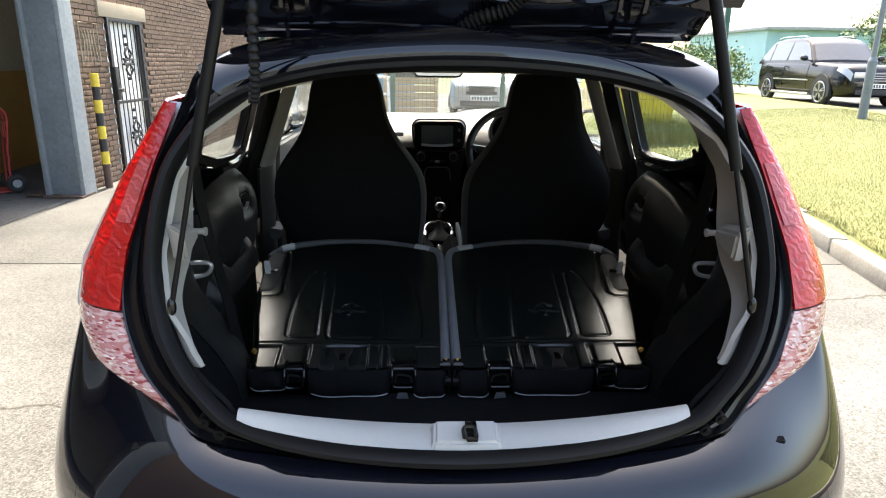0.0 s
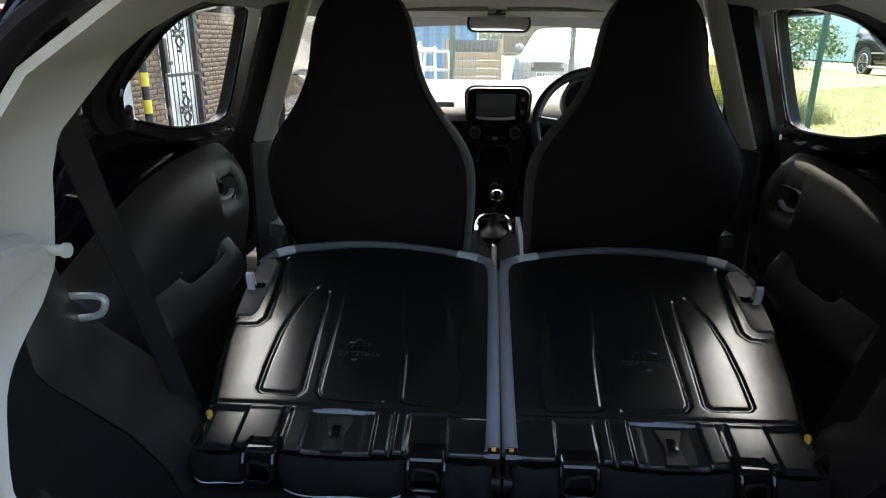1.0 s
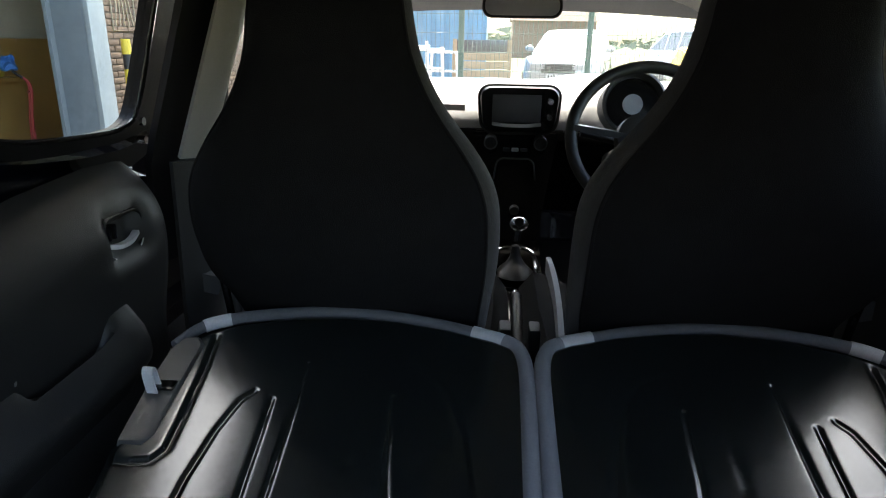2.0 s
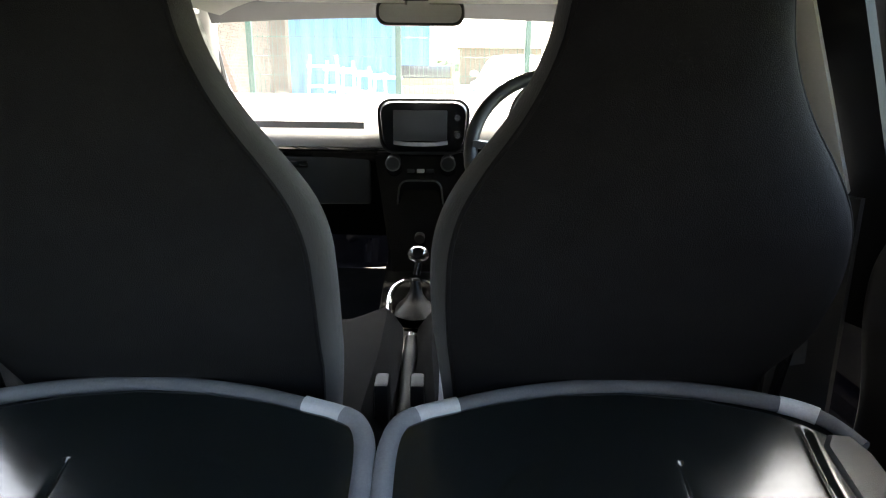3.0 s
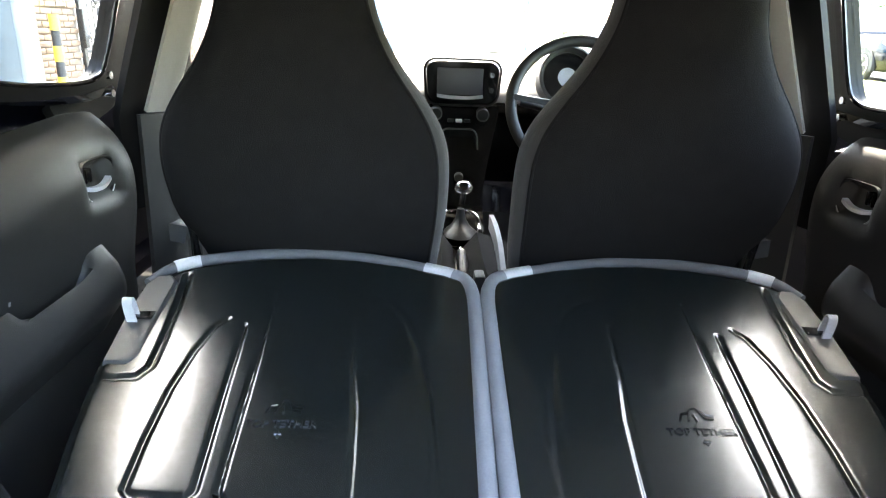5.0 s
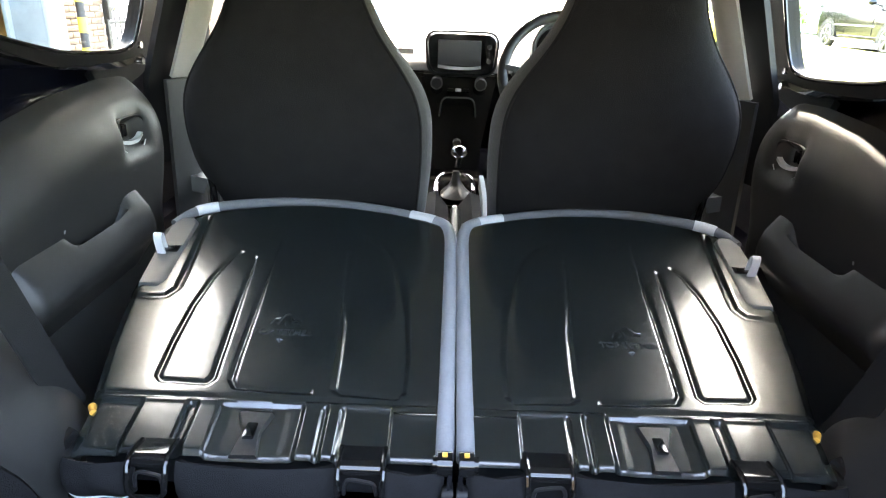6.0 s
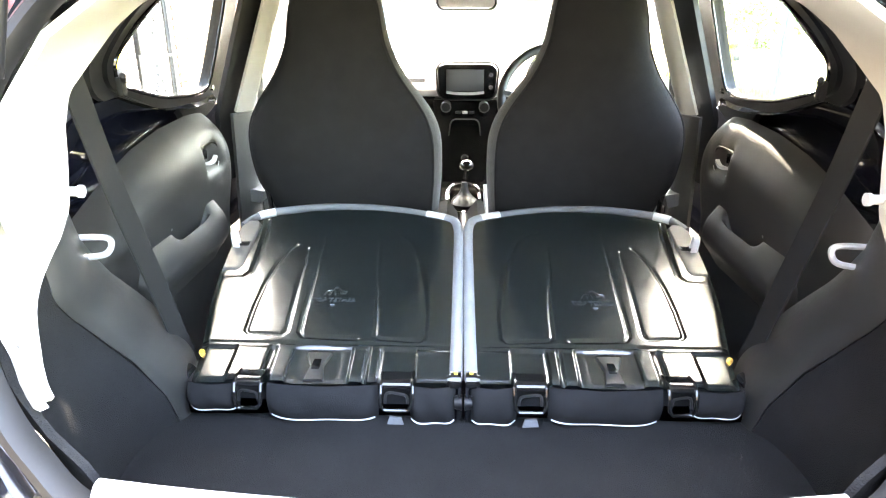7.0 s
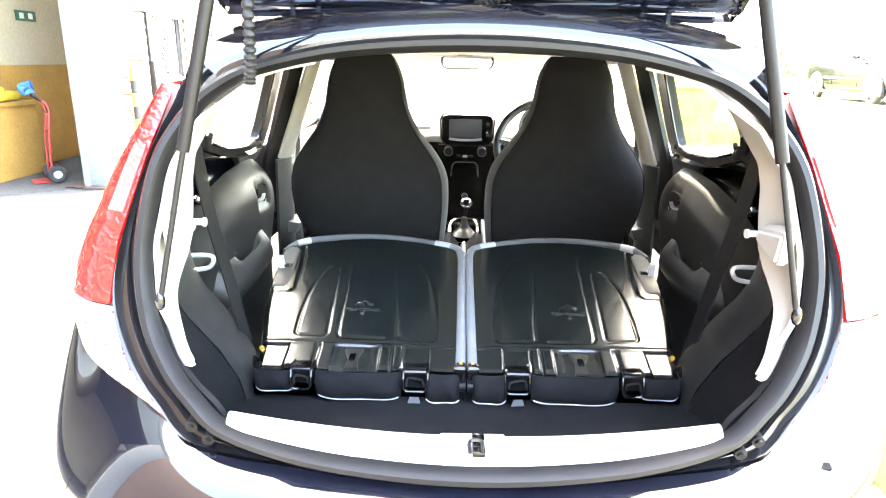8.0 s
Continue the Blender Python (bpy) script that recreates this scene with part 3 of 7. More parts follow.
ws = part("windscreen", sheet(bmesh.new(), glass_fn, 12, 6, 0.004), M_GLASS, car, "clear raked windscreen")
ws.visible_shadow = False
# opaque band added under the glass top to keep sun off the console
part("frit_band", sheet(bmesh.new(), lambda u, v: tuple(Vector(glass_fn(u, 0.80 + 0.20 * v)) + Vector((0, -0.006, -0.004))), 12, 3, 0.002), M_DARKPLASTIC, ws, "black band added along the windscreen top to keep sun off the console")
for s in SIDES:
    bm = bmesh.new()
    tube(bm, spline([(s * 0.655, 2.50, 0.985), (s * 0.60, 2.22, 1.12), (s * 0.52, 1.96, 1.245), (s * 0.50, 1.85, 1.262)], 5), 0.030, 10)
    part("front_pillar", bm, M_LIGHTTRIM, car, "pale front pillar trim")
    # centre pillar
    def bp_fn(z0, z1, w0, w1, y0=1.025):
        def f(u, v):
            z = z0 + (z1 - z0) * v
            x = 0.552 - 0.36 * max(z - 0.957, 0) + 0.02 * max(0.957 - z, 0)
            w = w0 + (w1 - w0) * v
            y = y0 + w * u
            return (s * (x - 0.030 * math.sin(math.pi * (0.15 + 0.85 * u)) - 0.012 * u), y, z)
        return f
    pil = part("centre_pillar", sheet(bmesh.new(), bp_fn(0.46, 0.955, 0.15, 0.12), 8, 14, 0.01 * s), M_PLASTIC, car, "black lower and pale upper centre pillar trim")
    part("upper_trim", sheet(bmesh.new(), bp_fn(0.958, 1.262, 0.085, 0.075, 1.052), 8, 12, 0.01 * s), M_LIGHTTRIM, pil, "pale upper pillar trim")
    part("door_seal", sheet(bmesh.new(), lambda u, v: (s * (0.572 - 0.33 * max(0.80 + 0.455 * v - 0.957, 0) - 0.02 * u), 1.018 + 0.065 * u, 0.80 + 0.455 * v), 4, 12, 0.012 * s), M_RUBBER, pil, "black door seal")
    # foot in paler grey than the trim, painting the light on its lower edge
    bm = bmesh.new()
    loft(bm, [[(s * 0.545, 1.05, 0.775), (s * 0.485, 1.05, 0.765), (s * 0.485, 1.14, 0.765), (s * 0.545, 1.14, 0.775)], [(s * 0.545, 1.05, 0.745), (s * 0.495, 1.05, 0.735), (s * 0.495, 1.14, 0.735), (s * 0.545, 1.14, 0.745)]])
    part("pillar_foot", bm, M_LATCH, pil)
    bm = bmesh.new()
    tube(bm, spline([(s * 0.490, 1.115, 1.135), (s * 0.493, 1.13, 1.06), (s * 0.505, 1.15, 0.95), (s * 0.52, 1.17, 0.80), (s * 0.515, 1.16, 0.60)], 5), 0, flat=(0.046, 0.0025), wide=(0, 1, 0.2))
    part("front_belt", bm, M_BELT, pil, "black seat belt webbing")
    bm = bmesh.new()
    box(bm, (s * 0.478, 1.11, 1.145), (0.014, 0.066, 0.034), 0.005)
    part("belt_guide", bm, M_DARKPLASTIC, pil)

# ---- doors ----
WIN = [(0.640, 1.048), (0.72, 1.030), (0.80, 1.016), (0.90, 1.008), (0.965, 1.006), (1.005, 1.012), (1.022, 1.036), (1.025, 1.12), (1.022, 1.205), (1.006, 1.228), (0.94, 1.230), (0.84, 1.220), (0.73, 1.198), (0.64, 1.150), (0.592, 1.105), (0.590, 1.080), (0.608, 1.060)]


def win_x(z):
    return 0.595 - 0.30 * (z - 1.0)


for s in SIDES:
    door = part("rear_door", bmesh.new(), M_PAINT, car, "rear door with glossy painted upper and black inner panel")
    bm = bmesh.new()
    loop = [(s * win_x(z), y, z) for y, z in WIN]
    wl = spline(loop, 4, True)
    cen = Vector((s * win_x(1.1), 0.83, 1.10))
    outer = []
    for p in wl:
        d = Vector((0, p.y - cen.y, p.z - cen.z)).normalized()
        q = p + d * 0.022
        outer.append(Vector((s * win_x(q.z), q.y, q.z)))
    ins = [p - Vector((s * 0.012, 0, 0)) for p in wl]
    inso = [p - Vector((s * 0.012, 0, 0)) for p in outer]
    outb = [p + Vector((s * 0.012, 0, 0)) for p in outer]
    wlb = [p + Vector((s * 0.012, 0, 0)) for p in wl]
    loft(bm, [ins, inso, outb, wlb], loop=True)
    wf = part("window_frame", bm, M_RUBBER, door, "black rubber window surround")
    bm = bmesh.new()
    tube(bm, [p - Vector((s * 0.012, 0, 0)) for p in wl], 0.0035, 6, True)
    part("window_bead", bm, M_GLOSS, door)
    bm = bmesh.new()
    va = [bm.verts.new(p) for p in wl]
    vb = [bm.verts.new(p + Vector((s * 0.003, 0, 0))) for p in wl]
    bm.faces.new(va)
    bm.faces.new(vb[::-1])
    for i in range(len(wl)):
        j = (i + 1) % len(wl)
        bm.faces.new((va[i], va[j], vb[j], vb[i]))
    pane = part("window_pane", bm, M_GLASS, door, "clear side window glass")
    pane.visible_shadow = False
    # painted metal channel between the window and the inner panel
    def skin_fn(u, v):
        y = 0.44 + 0.62 * u
        hi = lerp([(0.44, 1.10), (0.60, 1.050), (0.64, 1.034), (0.72, 1.014), (0.80, 1.000), (0.90, 0.990), (0.98, 0.988), (1.06, 0.995)], y)
        base = lerp([(0.34, 0.800), (0.45, 0.862), (0.58, 0.910), (0.66, 0.932), (0.77, 0.950), (0.90, 0.958), (1.03, 0.942), (1.06, 0.935)], y) - 0.02
        if v < 0.35:
            return (s * (0.585 + 0.052 * v / 0.35), y, base + (hi - base) * 0.16 * v / 0.35)
        w = (v - 0.35) / 0.65
        return (s * (0.637 + 0.010 * math.sin(math.pi * w) - 0.050 * w ** 1.6), y, base + (hi - base) * (0.16 + 0.84 * w))
    bm = bmesh.new()
    sheet(bm, skin_fn, 30, 16, 0.01 * s)
    part("painted_upper", bm, M_PAINT, door, "glossy dark painted door metal")
    # surrounding metal: front strip and above the window
    bm = bmesh.new()
    far = []
    for p in outer:
        d = Vector((0, p.y - cen.y, p.z - cen.z)).normalized()
        q = p + d * (0.085 if d.y > 0.55 else 0.035 if d.z > -0.3 else 0.003)
        z = min(q.z, 1.262)
        far.append(Vector((s * win_x(z), q.y, z)))
    loft(bm, [[p - Vector((s * 0.004, 0, 0)) for p in outer], [p - Vector((s * 0.004, 0, 0)) for p in far], [p + Vector((s * 0.01, 0, 0)) for p in far], [p + Vector((s * 0.008, 0, 0)) for p in outer]], loop=True)
    part("window_rail", bm, M_DARKPLASTIC, door)
    for z in (0.985, 1.012):
        bm = bmesh.new()
        cyl(bm, (s * 0.592, 1.035, z), (s * 0.574, 1.035, z), 0.006, 10)
        part("screw_head", bm, M_CHROME, door)
    # inner panel
    def panel_top(y):
        return lerp([(0.34, 0.800), (0.45, 0.862), (0.58, 0.910), (0.66, 0.932), (0.77, 0.950), (0.90, 0.958), (0.97, 0.955), (1.03, 0.942)], y)

    def panel_fn(u, v):
        y = 0.36 + 0.665 * u
        top = panel_top(y)
        z = 0.44 + (top - 0.44) * v
        roll = 0.050 * max((z - (top - 0.10)) / 0.10, 0) ** 2.6
        end = 0.04 * smooth(0.985, 1.03, y)
        rec = 0.026 * math.exp(-((y - 0.903) / 0.044) ** 6 - ((z - 0.879) / 0.031) ** 6)
        hollow = 0.018 * smooth(0.85, 0.70, z)
        return (s * (0.548 + roll + end + rec + hollow), y, z)
    part("door_panel", sheet(bmesh.new(), panel_fn, 70, 60, 0.012 * s), M_PLASTIC, door, "black grained plastic inner door panel")
    bm = bmesh.new()
    tube(bm, [(s * 0.598, y, panel_top(y) + 0.001) for y in (0.40 + 0.025 * k for k in range(26))], 0.0022, 6)
    part("panel_bead", bm, M_GLOSS, door)
    # handle recess: flat above, rounded below
    def shield(k, x):
        out = []
        for j in range(32):
            a = 2 * math.pi * j / 32
            c, q = math.cos(a), math.sin(a)
            out.append((s * x, 0.903 + k * 0.043 * math.copysign(abs(c) ** (0.45 if q > 0 else 0.75), c) + 0.004 * q, 0.882 + k * (0.026 if q > 0 else 0.033) * math.copysign(abs(q) ** (0.4 if q > 0 else 0.8), q) - 0.004 * c))
        return out
    bm = bmesh.new()
    loft(bm, [shield(1.05, 0.5490), shield(1.03, 0.5455), shield(0.97, 0.5460), shield(0.93, 0.566), shield(0.5, 0.5700)], caps=False)
    bez = part("handle_bezel", bm, M_DARKPLASTIC, door, "black door handle recess")
    bm = bmesh.new()
    tube(bm, shield(1.03, 0.5462)[16:], 0.0016, 6)
    part("bezel_edge", bm, M_SILVER, bez, "satin silver lower edge")
    bm = bmesh.new()
    tube(bm, spline([(s * 0.556, 0.872, 0.872), (s * 0.546, 0.884, 0.869), (s * 0.543, 0.905, 0.870), (s * 0.546, 0.928, 0.876)], 4), 0, flat=(0.0085, 0.006))
    part("handle_lever", bm, M_BRIGHT, bez, "chrome door handle lever")
    for y in (0.872, 0.884):
        bm = bmesh.new()
        box(bm, (s * 0.553, y, 0.889), (0.012, 0.006, 0.020), 0.002)
        part("lock_button", bm, M_FRAME, bez)
    # arm rest ledge with a grip pocket at its forward end
    def arm_ring(y):
        k = smooth(0.912, 0.872, y) * smooth(0.535, 0.560, y)
        pocket = smooth(0.665, 0.700, y) * smooth(0.835, 0.800, y)
        rise = 0.012 * smooth(0.78, 0.86, y)
        pts = [(0.572, 0.792), (0.556, 0.790 + rise), (0.546, 0.784 + rise - 0.050 * pocket), (0.538, 0.776 + rise - 0.040 * pocket), (0.531, 0.766 + rise), (0.521, 0.752 + rise), (0.5145, 0.738 + rise * 0.5), (0.513, 0.726), (0.516, 0.714), (0.525, 0.700), (0.540, 0.680), (0.556, 0.655), (0.572, 0.635)]
        return [(s * (0.572 + (x - 0.572) * (0.25 + 0.75 * k)), y, 0.735 + (z - 0.735) * (0.45 + 0.55 * k)) for x, z in pts]
    bm = bmesh.new()
    loft(bm, [arm_ring(0.535 + 0.38 * k / 38) for k in range(39)])
    part("pull_handle", bm, M_PLASTIC, door, "black moulded arm rest with a grip pocket", angle=60)
    bm = bmesh.new()
    cyl(bm, (s * 0.546, 0.668, 0.788), (s * 0.545, 0.668, 0.793), 0.004, 10)
    part("screw_head", bm, M_SILVER, door)

    # front door seen past the seats
    fd = part("front_door", sheet(bmesh.new(), lambda u, v: (s * (0.565 + 0.03 * smooth(0.8, 0.94, 0.45 + 0.5 * v)), 1.16 + 1.2 * u, 0.45 + 0.51 * v), 14, 10, 0.03 * s), M_PLASTIC, car, "front door with black inner panel")
    bm = bmesh.new()
    quad = [(s * 0.60, 1.18, 0.965), (s * 0.625, 2.42, 0.985), (s * 0.52, 1.98, 1.225), (s * 0.515, 1.20, 1.235)]
    loft(bm, [quad, [(x + s * 0.004, y, z) for x, y, z in quad]])
    gl = part("window_pane", bm, M_GLASS, fd, "clear front side glass")
    gl.visible_shadow = False
    bm = bmesh.new()
    box(bm, (s * 0.60, 1.78, 0.964), (0.02, 1.22, 0.012), 0.003)
    part("belt_line_strip", bm, M_GLOSS, fd)
    bm = bmesh.new()
    tube(bm, spline([(s * 0.60, 1.2, 0.965), (s * 0.525, 1.2, 1.22), (s * 0.522, 1.4, 1.25), (s * 0.53, 1.95, 1.235), (s * 0.63, 2.44, 0.99)], 6), 0.012, 8)
    part("window_frame", bm, M_RUBBER, fd)
    # wing mirror
    wm = part("wing_mirror", bmesh.new(), M_GLOSS, car, "black wing mirror with bright glass")
    bm = bmesh.new()
    rings = []
    for k, (y, w, h) in enumerate(((2.19, 0.072, 0.055), (2.20, 0.080, 0.064), (2.24, 0.078, 0.062), (2.28, 0.055, 0.045), (2.30, 0.02, 0.016))):
        rings.append([(s * 0.742 + w * math.copysign(abs(math.cos(a)) ** 0.6, math.cos(a)), y, 0.988 + h * math.copysign(abs(math.sin(a)) ** 0.6, math.sin(a))) for a in (2 * math.pi * j / 24 for j in range(24))])
    loft(bm, rings)
    box(bm, (s * 0.672, 2.24, 0.955), (0.12, 0.05, 0.025), 0.006)
    part("mirror_housing", bm, M_PAINT, wm)
    bm = bmesh.new()
    prism(bm, [(s * 0.742 + 0.066 * math.copysign(abs(math.cos(a)) ** 0.6, math.cos(a)), 0.988 + 0.050 * math.copysign(abs(math.sin(a)) ** 0.6, math.sin(a))) for a in (2 * math.pi * j / 24 for j in range(24))], "y", 2.183, 2.189)
    part("mirror_glass", bm, M_MIRROR, wm, "mirror glass")

# ---- load bay ----
def floor_fn(u, v):
    x, y = -0.50 + u, 0.035 + 0.43 * v
    return (x, y, 0.560 + 0.004 * math.sin(14 * x) * math.sin(11 * y) + 0.14 * smooth(0.075, 0.035, y))


part("boot_floor", sheet(bmesh.new(), floor_fn, 40, 40, 0.01), M_CARPET, car, "black carpeted boot floor")
bm = bmesh.new()
box(bm, (0, 1.35, 0.40), (1.16, 2.2, 0.04))
part("floor_pan", bm, M_CARPET, car)
for s in SIDES:
    RIDGE = [(0.55, 0.410), (0.62, 0.385), (0.70, 0.345), (0.78, 0.290), (0.84, 0.245), (0.97, 0.235)]
    FRONT = [(0.55, 0.560), (0.64, 0.540), (0.72, 0.495), (0.80, 0.425), (0.88, 0.355), (0.97, 0.300)]
    BACKX = [(0.55, 0.345), (0.65, 0.350), (0.75, 0.350), (0.79, 0.392), (0.83, 0.428), (0.885, 0.456), (0.95, 0.468)]
    BACKY = [(0.55, 0.040), (0.75, 0.040), (0.79, 0.050), (0.83, 0.066), (0.885, 0.092), (0.95, 0.115)]
    RIDGEX = [(0.55, 0.452), (0.62, 0.457), (0.70, 0.476), (0.80, 0.498), (0.90, 0.498), (0.97, 0.492)]

    def lining_fn(u, v):
        z = 0.55 + 0.36 * v
        y0, y1 = lerp(BACKY, z), lerp(RIDGE, z)
        x0, x1 = lerp(BACKX, z), lerp(RIDGEX, z)
        return (s * (x0 + (x1 - x0) * u + (0.520 - x0) * math.sin(math.pi * u) ** 0.7 * 0.42), y0 + (y1 - y0) * u, z)
    part("boot_side_lining", sheet(bmesh.new(), lining_fn, 24, 24, 0.008 * s), M_CARPET, car, "black felt boot side lining")

    def arch_fn(u, v):
        z = 0.55 + 0.42 * v
        y0, y1 = lerp(RIDGE, z), lerp(FRONT, z)
        x0 = lerp(RIDGEX, z)
        fold = 0.010 * math.exp(-((z - 0.70) / 0.03) ** 2) * math.sin(math.pi * u)
        return (s * (x0 - 0.012 * math.sin(math.pi * u) ** 0.5 + 0.045 * u ** 3 + fold), y0 + (y1 - y0) * u, z)
    part("wheel_arch_trim", sheet(bmesh.new(), arch_fn, 18, 30, 0.008 * s), M_PLASTIC, car, "smooth black wheel arch trim")
    bm = bmesh.new()
    tube(bm, spline([(s * 0.560, 0.44, 0.975), (s * 0.525, 0.435, 0.970), (s * 0.520, 0.455, 0.958), (s * 0.545, 0.47, 0.955)], 4), 0.006, 8)
    part("door_striker", bm, M_CHROME, car, "bright door striker")
    # pale pillar trim
    def trim_edge(z):
        return lerp([(0.82, 0.088), (0.85, 0.135), (0.885, 0.185), (0.92, 0.235), (0.95, 0.262), (1.0, 0.275), (1.04, 0.283), (1.075, 0.302), (1.11, 0.355), (1.15, 0.418), (1.18, 0.485), (1.21, 0.585), (1.255, 0.78)], z)

    def seal_at(z):
        xs = lerp([(0.752, 0.32), (0.79, 0.375), (0.83, 0.412), (0.885, 0.442), (0.97, 0.455), (1.08, 0.437), (1.145, 0.400), (1.216, 0.30), (1.24, 0.18)], z)
        ys = lerp([(0.752, 0.01), (0.79, 0.03), (0.83, 0.05), (0.885, 0.078), (0.97, 0.112), (1.08, 0.15), (1.145, 0.176), (1.216, 0.194), (1.24, 0.195)], z)
        return xs + 0.008, ys + 0.002

    def trim_fn(u, v):
        z = 0.815 + 0.415 * v
        xs, ys = seal_at(z)
        xs, ys = xs - 0.012 * smooth(0.90, 0.84, z), ys + 0.008
        ye = trim_edge(z)
        xe = xs + (0.470 - xs) * smooth(0.0, 0.13, ye - ys) - 0.10 * max(z - 1.08, 0)
        w = u ** 0.8
        return (s * (xs + (xe - xs) * w + 0.012 * math.sin(math.pi * u) * smooth(1.25, 1.1, z)), ys + (ye - ys) * u, z - 0.012 * u * smooth(0.86, 0.82, z))
    tr = part("pillar_trim", sheet(bmesh.new(), trim_fn, 26, 44, 0.008 * s), M_LIGHTTRIM, car, "pale grey plastic rear pillar trim")
    bm = bmesh.new()
    loft(bm, [[(s * 0.448, 0.13, 0.955), (s * 0.462, 0.235, 0.968), (s * 0.465, 0.235, 0.995), (s * 0.450, 0.12, 1.02)], [(s * 0.428, 0.135, 0.955), (s * 0.442, 0.232, 0.965), (s * 0.445, 0.232, 0.985), (s * 0.425, 0.12, 1.005)]])
    bmesh.ops.bevel(bm, geom=bm.edges[:], offset=0.005, segments=2, affect="EDGES")
    part("shelf_rest", bm, M_LIGHTTRIM, tr)
    bm = bmesh.new()
    cyl(bm, (s * 0.456, 0.236, 0.976), (s * 0.434, 0.240, 0.975), 0.0055, 12)
    cyl(bm, (s * 0.435, 0.240, 0.975), (s * 0.431, 0.240, 0.975), 0.0075, 12)
    part("shelf_peg", bm, M_LIGHTTRIM, tr, "pale shelf peg")
    bm = bmesh.new()
    c_ = Vector(trim_fn(0.30, 0.086))
    tube(bm, [c_ + Vector((-s * 0.003, 0, -0.009)), c_ + Vector((-s * 0.003, 0.003, 0.009))], 0, flat=(0.008, 0.004), wide=(0, 1, 0))
    part("access_slot", bm, M_DARKPLASTIC, tr)
    bm = bmesh.new()
    tube(bm, spline([(s * 0.510, 0.315, 0.893), (s * 0.485, 0.318, 0.894), (s * 0.462, 0.320, 0.893), (s * 0.456, 0.320, 0.886), (s * 0.464, 0.320, 0.872), (s * 0.485, 0.318, 0.867), (s * 0.510, 0.315, 0.867)], 4), 0.0042, 8)
    part("tie_down_loop", bm, M_SILVER, tr, "silver tie-down loop")
    # rear belt
    bt = part("rear_belt", tube(bmesh.new(), spline([(s * 0.474, 0.325, 1.100), (s * 0.478, 0.345, 1.06), (s * 0.484, 0.395, 0.944), (s * 0.477, 0.445, 0.80), (s * 0.470, 0.490, 0.66), (s * 0.467, 0.51, 0.61)], 6), 0, flat=(0.046, 0.003), wide=(0, 1, 0.2)), M_BELT, car, "black rear seat belt")
    bm = bmesh.new()
    tube(bm, spline([(s * 0.478, 0.515, 0.640), (s * 0.476, 0.52, 0.600), (s * 0.464, 0.49, 0.590), (s * 0.470, 0.475, 0.610)], 5), 0.006, 8)
    part("anchor_hook", bm, M_STEEL, bt, "dark steel anchor hook")
    bm = bmesh.new()
    box(bm, (s * 0.552, 0.590, 1.056), (0.012, 0.016, 0.030), 0.004)
    post = part("latch_post", bm, M_DARKPLASTIC, car, "small black window latch")
    bm = bmesh.new()
    tube(bm, [(s * 0.548, 0.590, 1.066), (s * 0.540, 0.575, 1.074)], 0.005, 8)
    part("latch_lever", bm, M_DARKPLASTIC, post)

# ---- folded rear seat backs ----
def plane_z(y):
    return 0.626 + 0.248 * (y - 0.428)


TRAP = [(0.345, 0.797), (0.357, 0.782), (0.369, 0.735), (0.377, 0.670), (0.378, 0.600), (0.375, 0.537), (0.368, 0.530), (0.312, 0.528), (0.305, 0.536), (0.309, 0.600), (0.314, 0.680), (0.317, 0.740), (0.320, 0.785)]
ELL = [(0.293, 0.850), (0.289, 0.745), (0.286, 0.650), (0.284, 0.577), (0.282, 0.535), (0.274, 0.524), (0.234, 0.521), (0.181, 0.520)]
EM = [(0.173, 0.800), (0.166, 0.700), (0.157, 0.640), (0.153, 0.577), (0.151, 0.527), (0.142, 0.519), (0.074, 0.515)]
ARC = [(0.160, 0.855), (0.138, 0.846), (0.120, 0.829), (0.104, 0.800), (0.087, 0.745), (0.074, 0.662), (0.067, 0.580), (0.068, 0.525)]
MID = [(0.215, 0.850), (0.212, 0.70)]
LATCH = [(0.431, 0.892), (0.423, 0.835), (0.416, 0.745), (0.414, 0.706), (0.425, 0.689), (0.447, 0.686), (0.490, 0.686)]


def emboss(x, y):
    h = 0.0
    for line, w, d in ((TRAP, 0.0032, 0.0022), (ELL, 0.0032, 0.0024), (EM, 0.0032, 0.0020), (ARC, 0.0055, 0.0016), (MID, 0.007, 0.0008), (LATCH, 0.0042, 0.0036)):
        r = near_line(x, y, line) / w
        if r < 3:
            h -= d * math.exp(-r * r)
    t = smooth(0.506, 0.496, y)
    h -= 0.0065 * t
    for c, w, d in ((0.351, 0.025, 0.005), (0.297, 0.011, 0.005), (0.172, 0.008, 0.0045), (0.146, 0.005, 0.005), (0.106, 0.024, 0.0018), (0.044, 0.030, 0.0045)):
        h += t * d * (smooth(c - w - 0.006, c - w, x) - smooth(c + w, c + w + 0.006, x))
    h -= 0.0012 * t * (smooth(0.192, 0.206, x) - smooth(0.268, 0.280, x))
    h -= 0.0022 * math.exp(-((y - 0.507) / 0.003) ** 2)
    h += 0.0025 * math.exp(-((y - 0.490) / 0.0035) ** 2) * smooth(0.080, 0.074, x)
    h -= 0.0035 * smooth(0.436, 0.428, y)
    h -= 0.010 * smooth(0.44, 0.475, x) * smooth(0.52, 0.50, y)
    return h


def seat_outer(y):
    return lerp([(0.42, 0.432), (0.50, 0.440), (0.60, 0.462), (0.70, 0.478), (0.80, 0.484), (0.86, 0.482), (0.90, 0.472), (0.93, 0.455)], y)


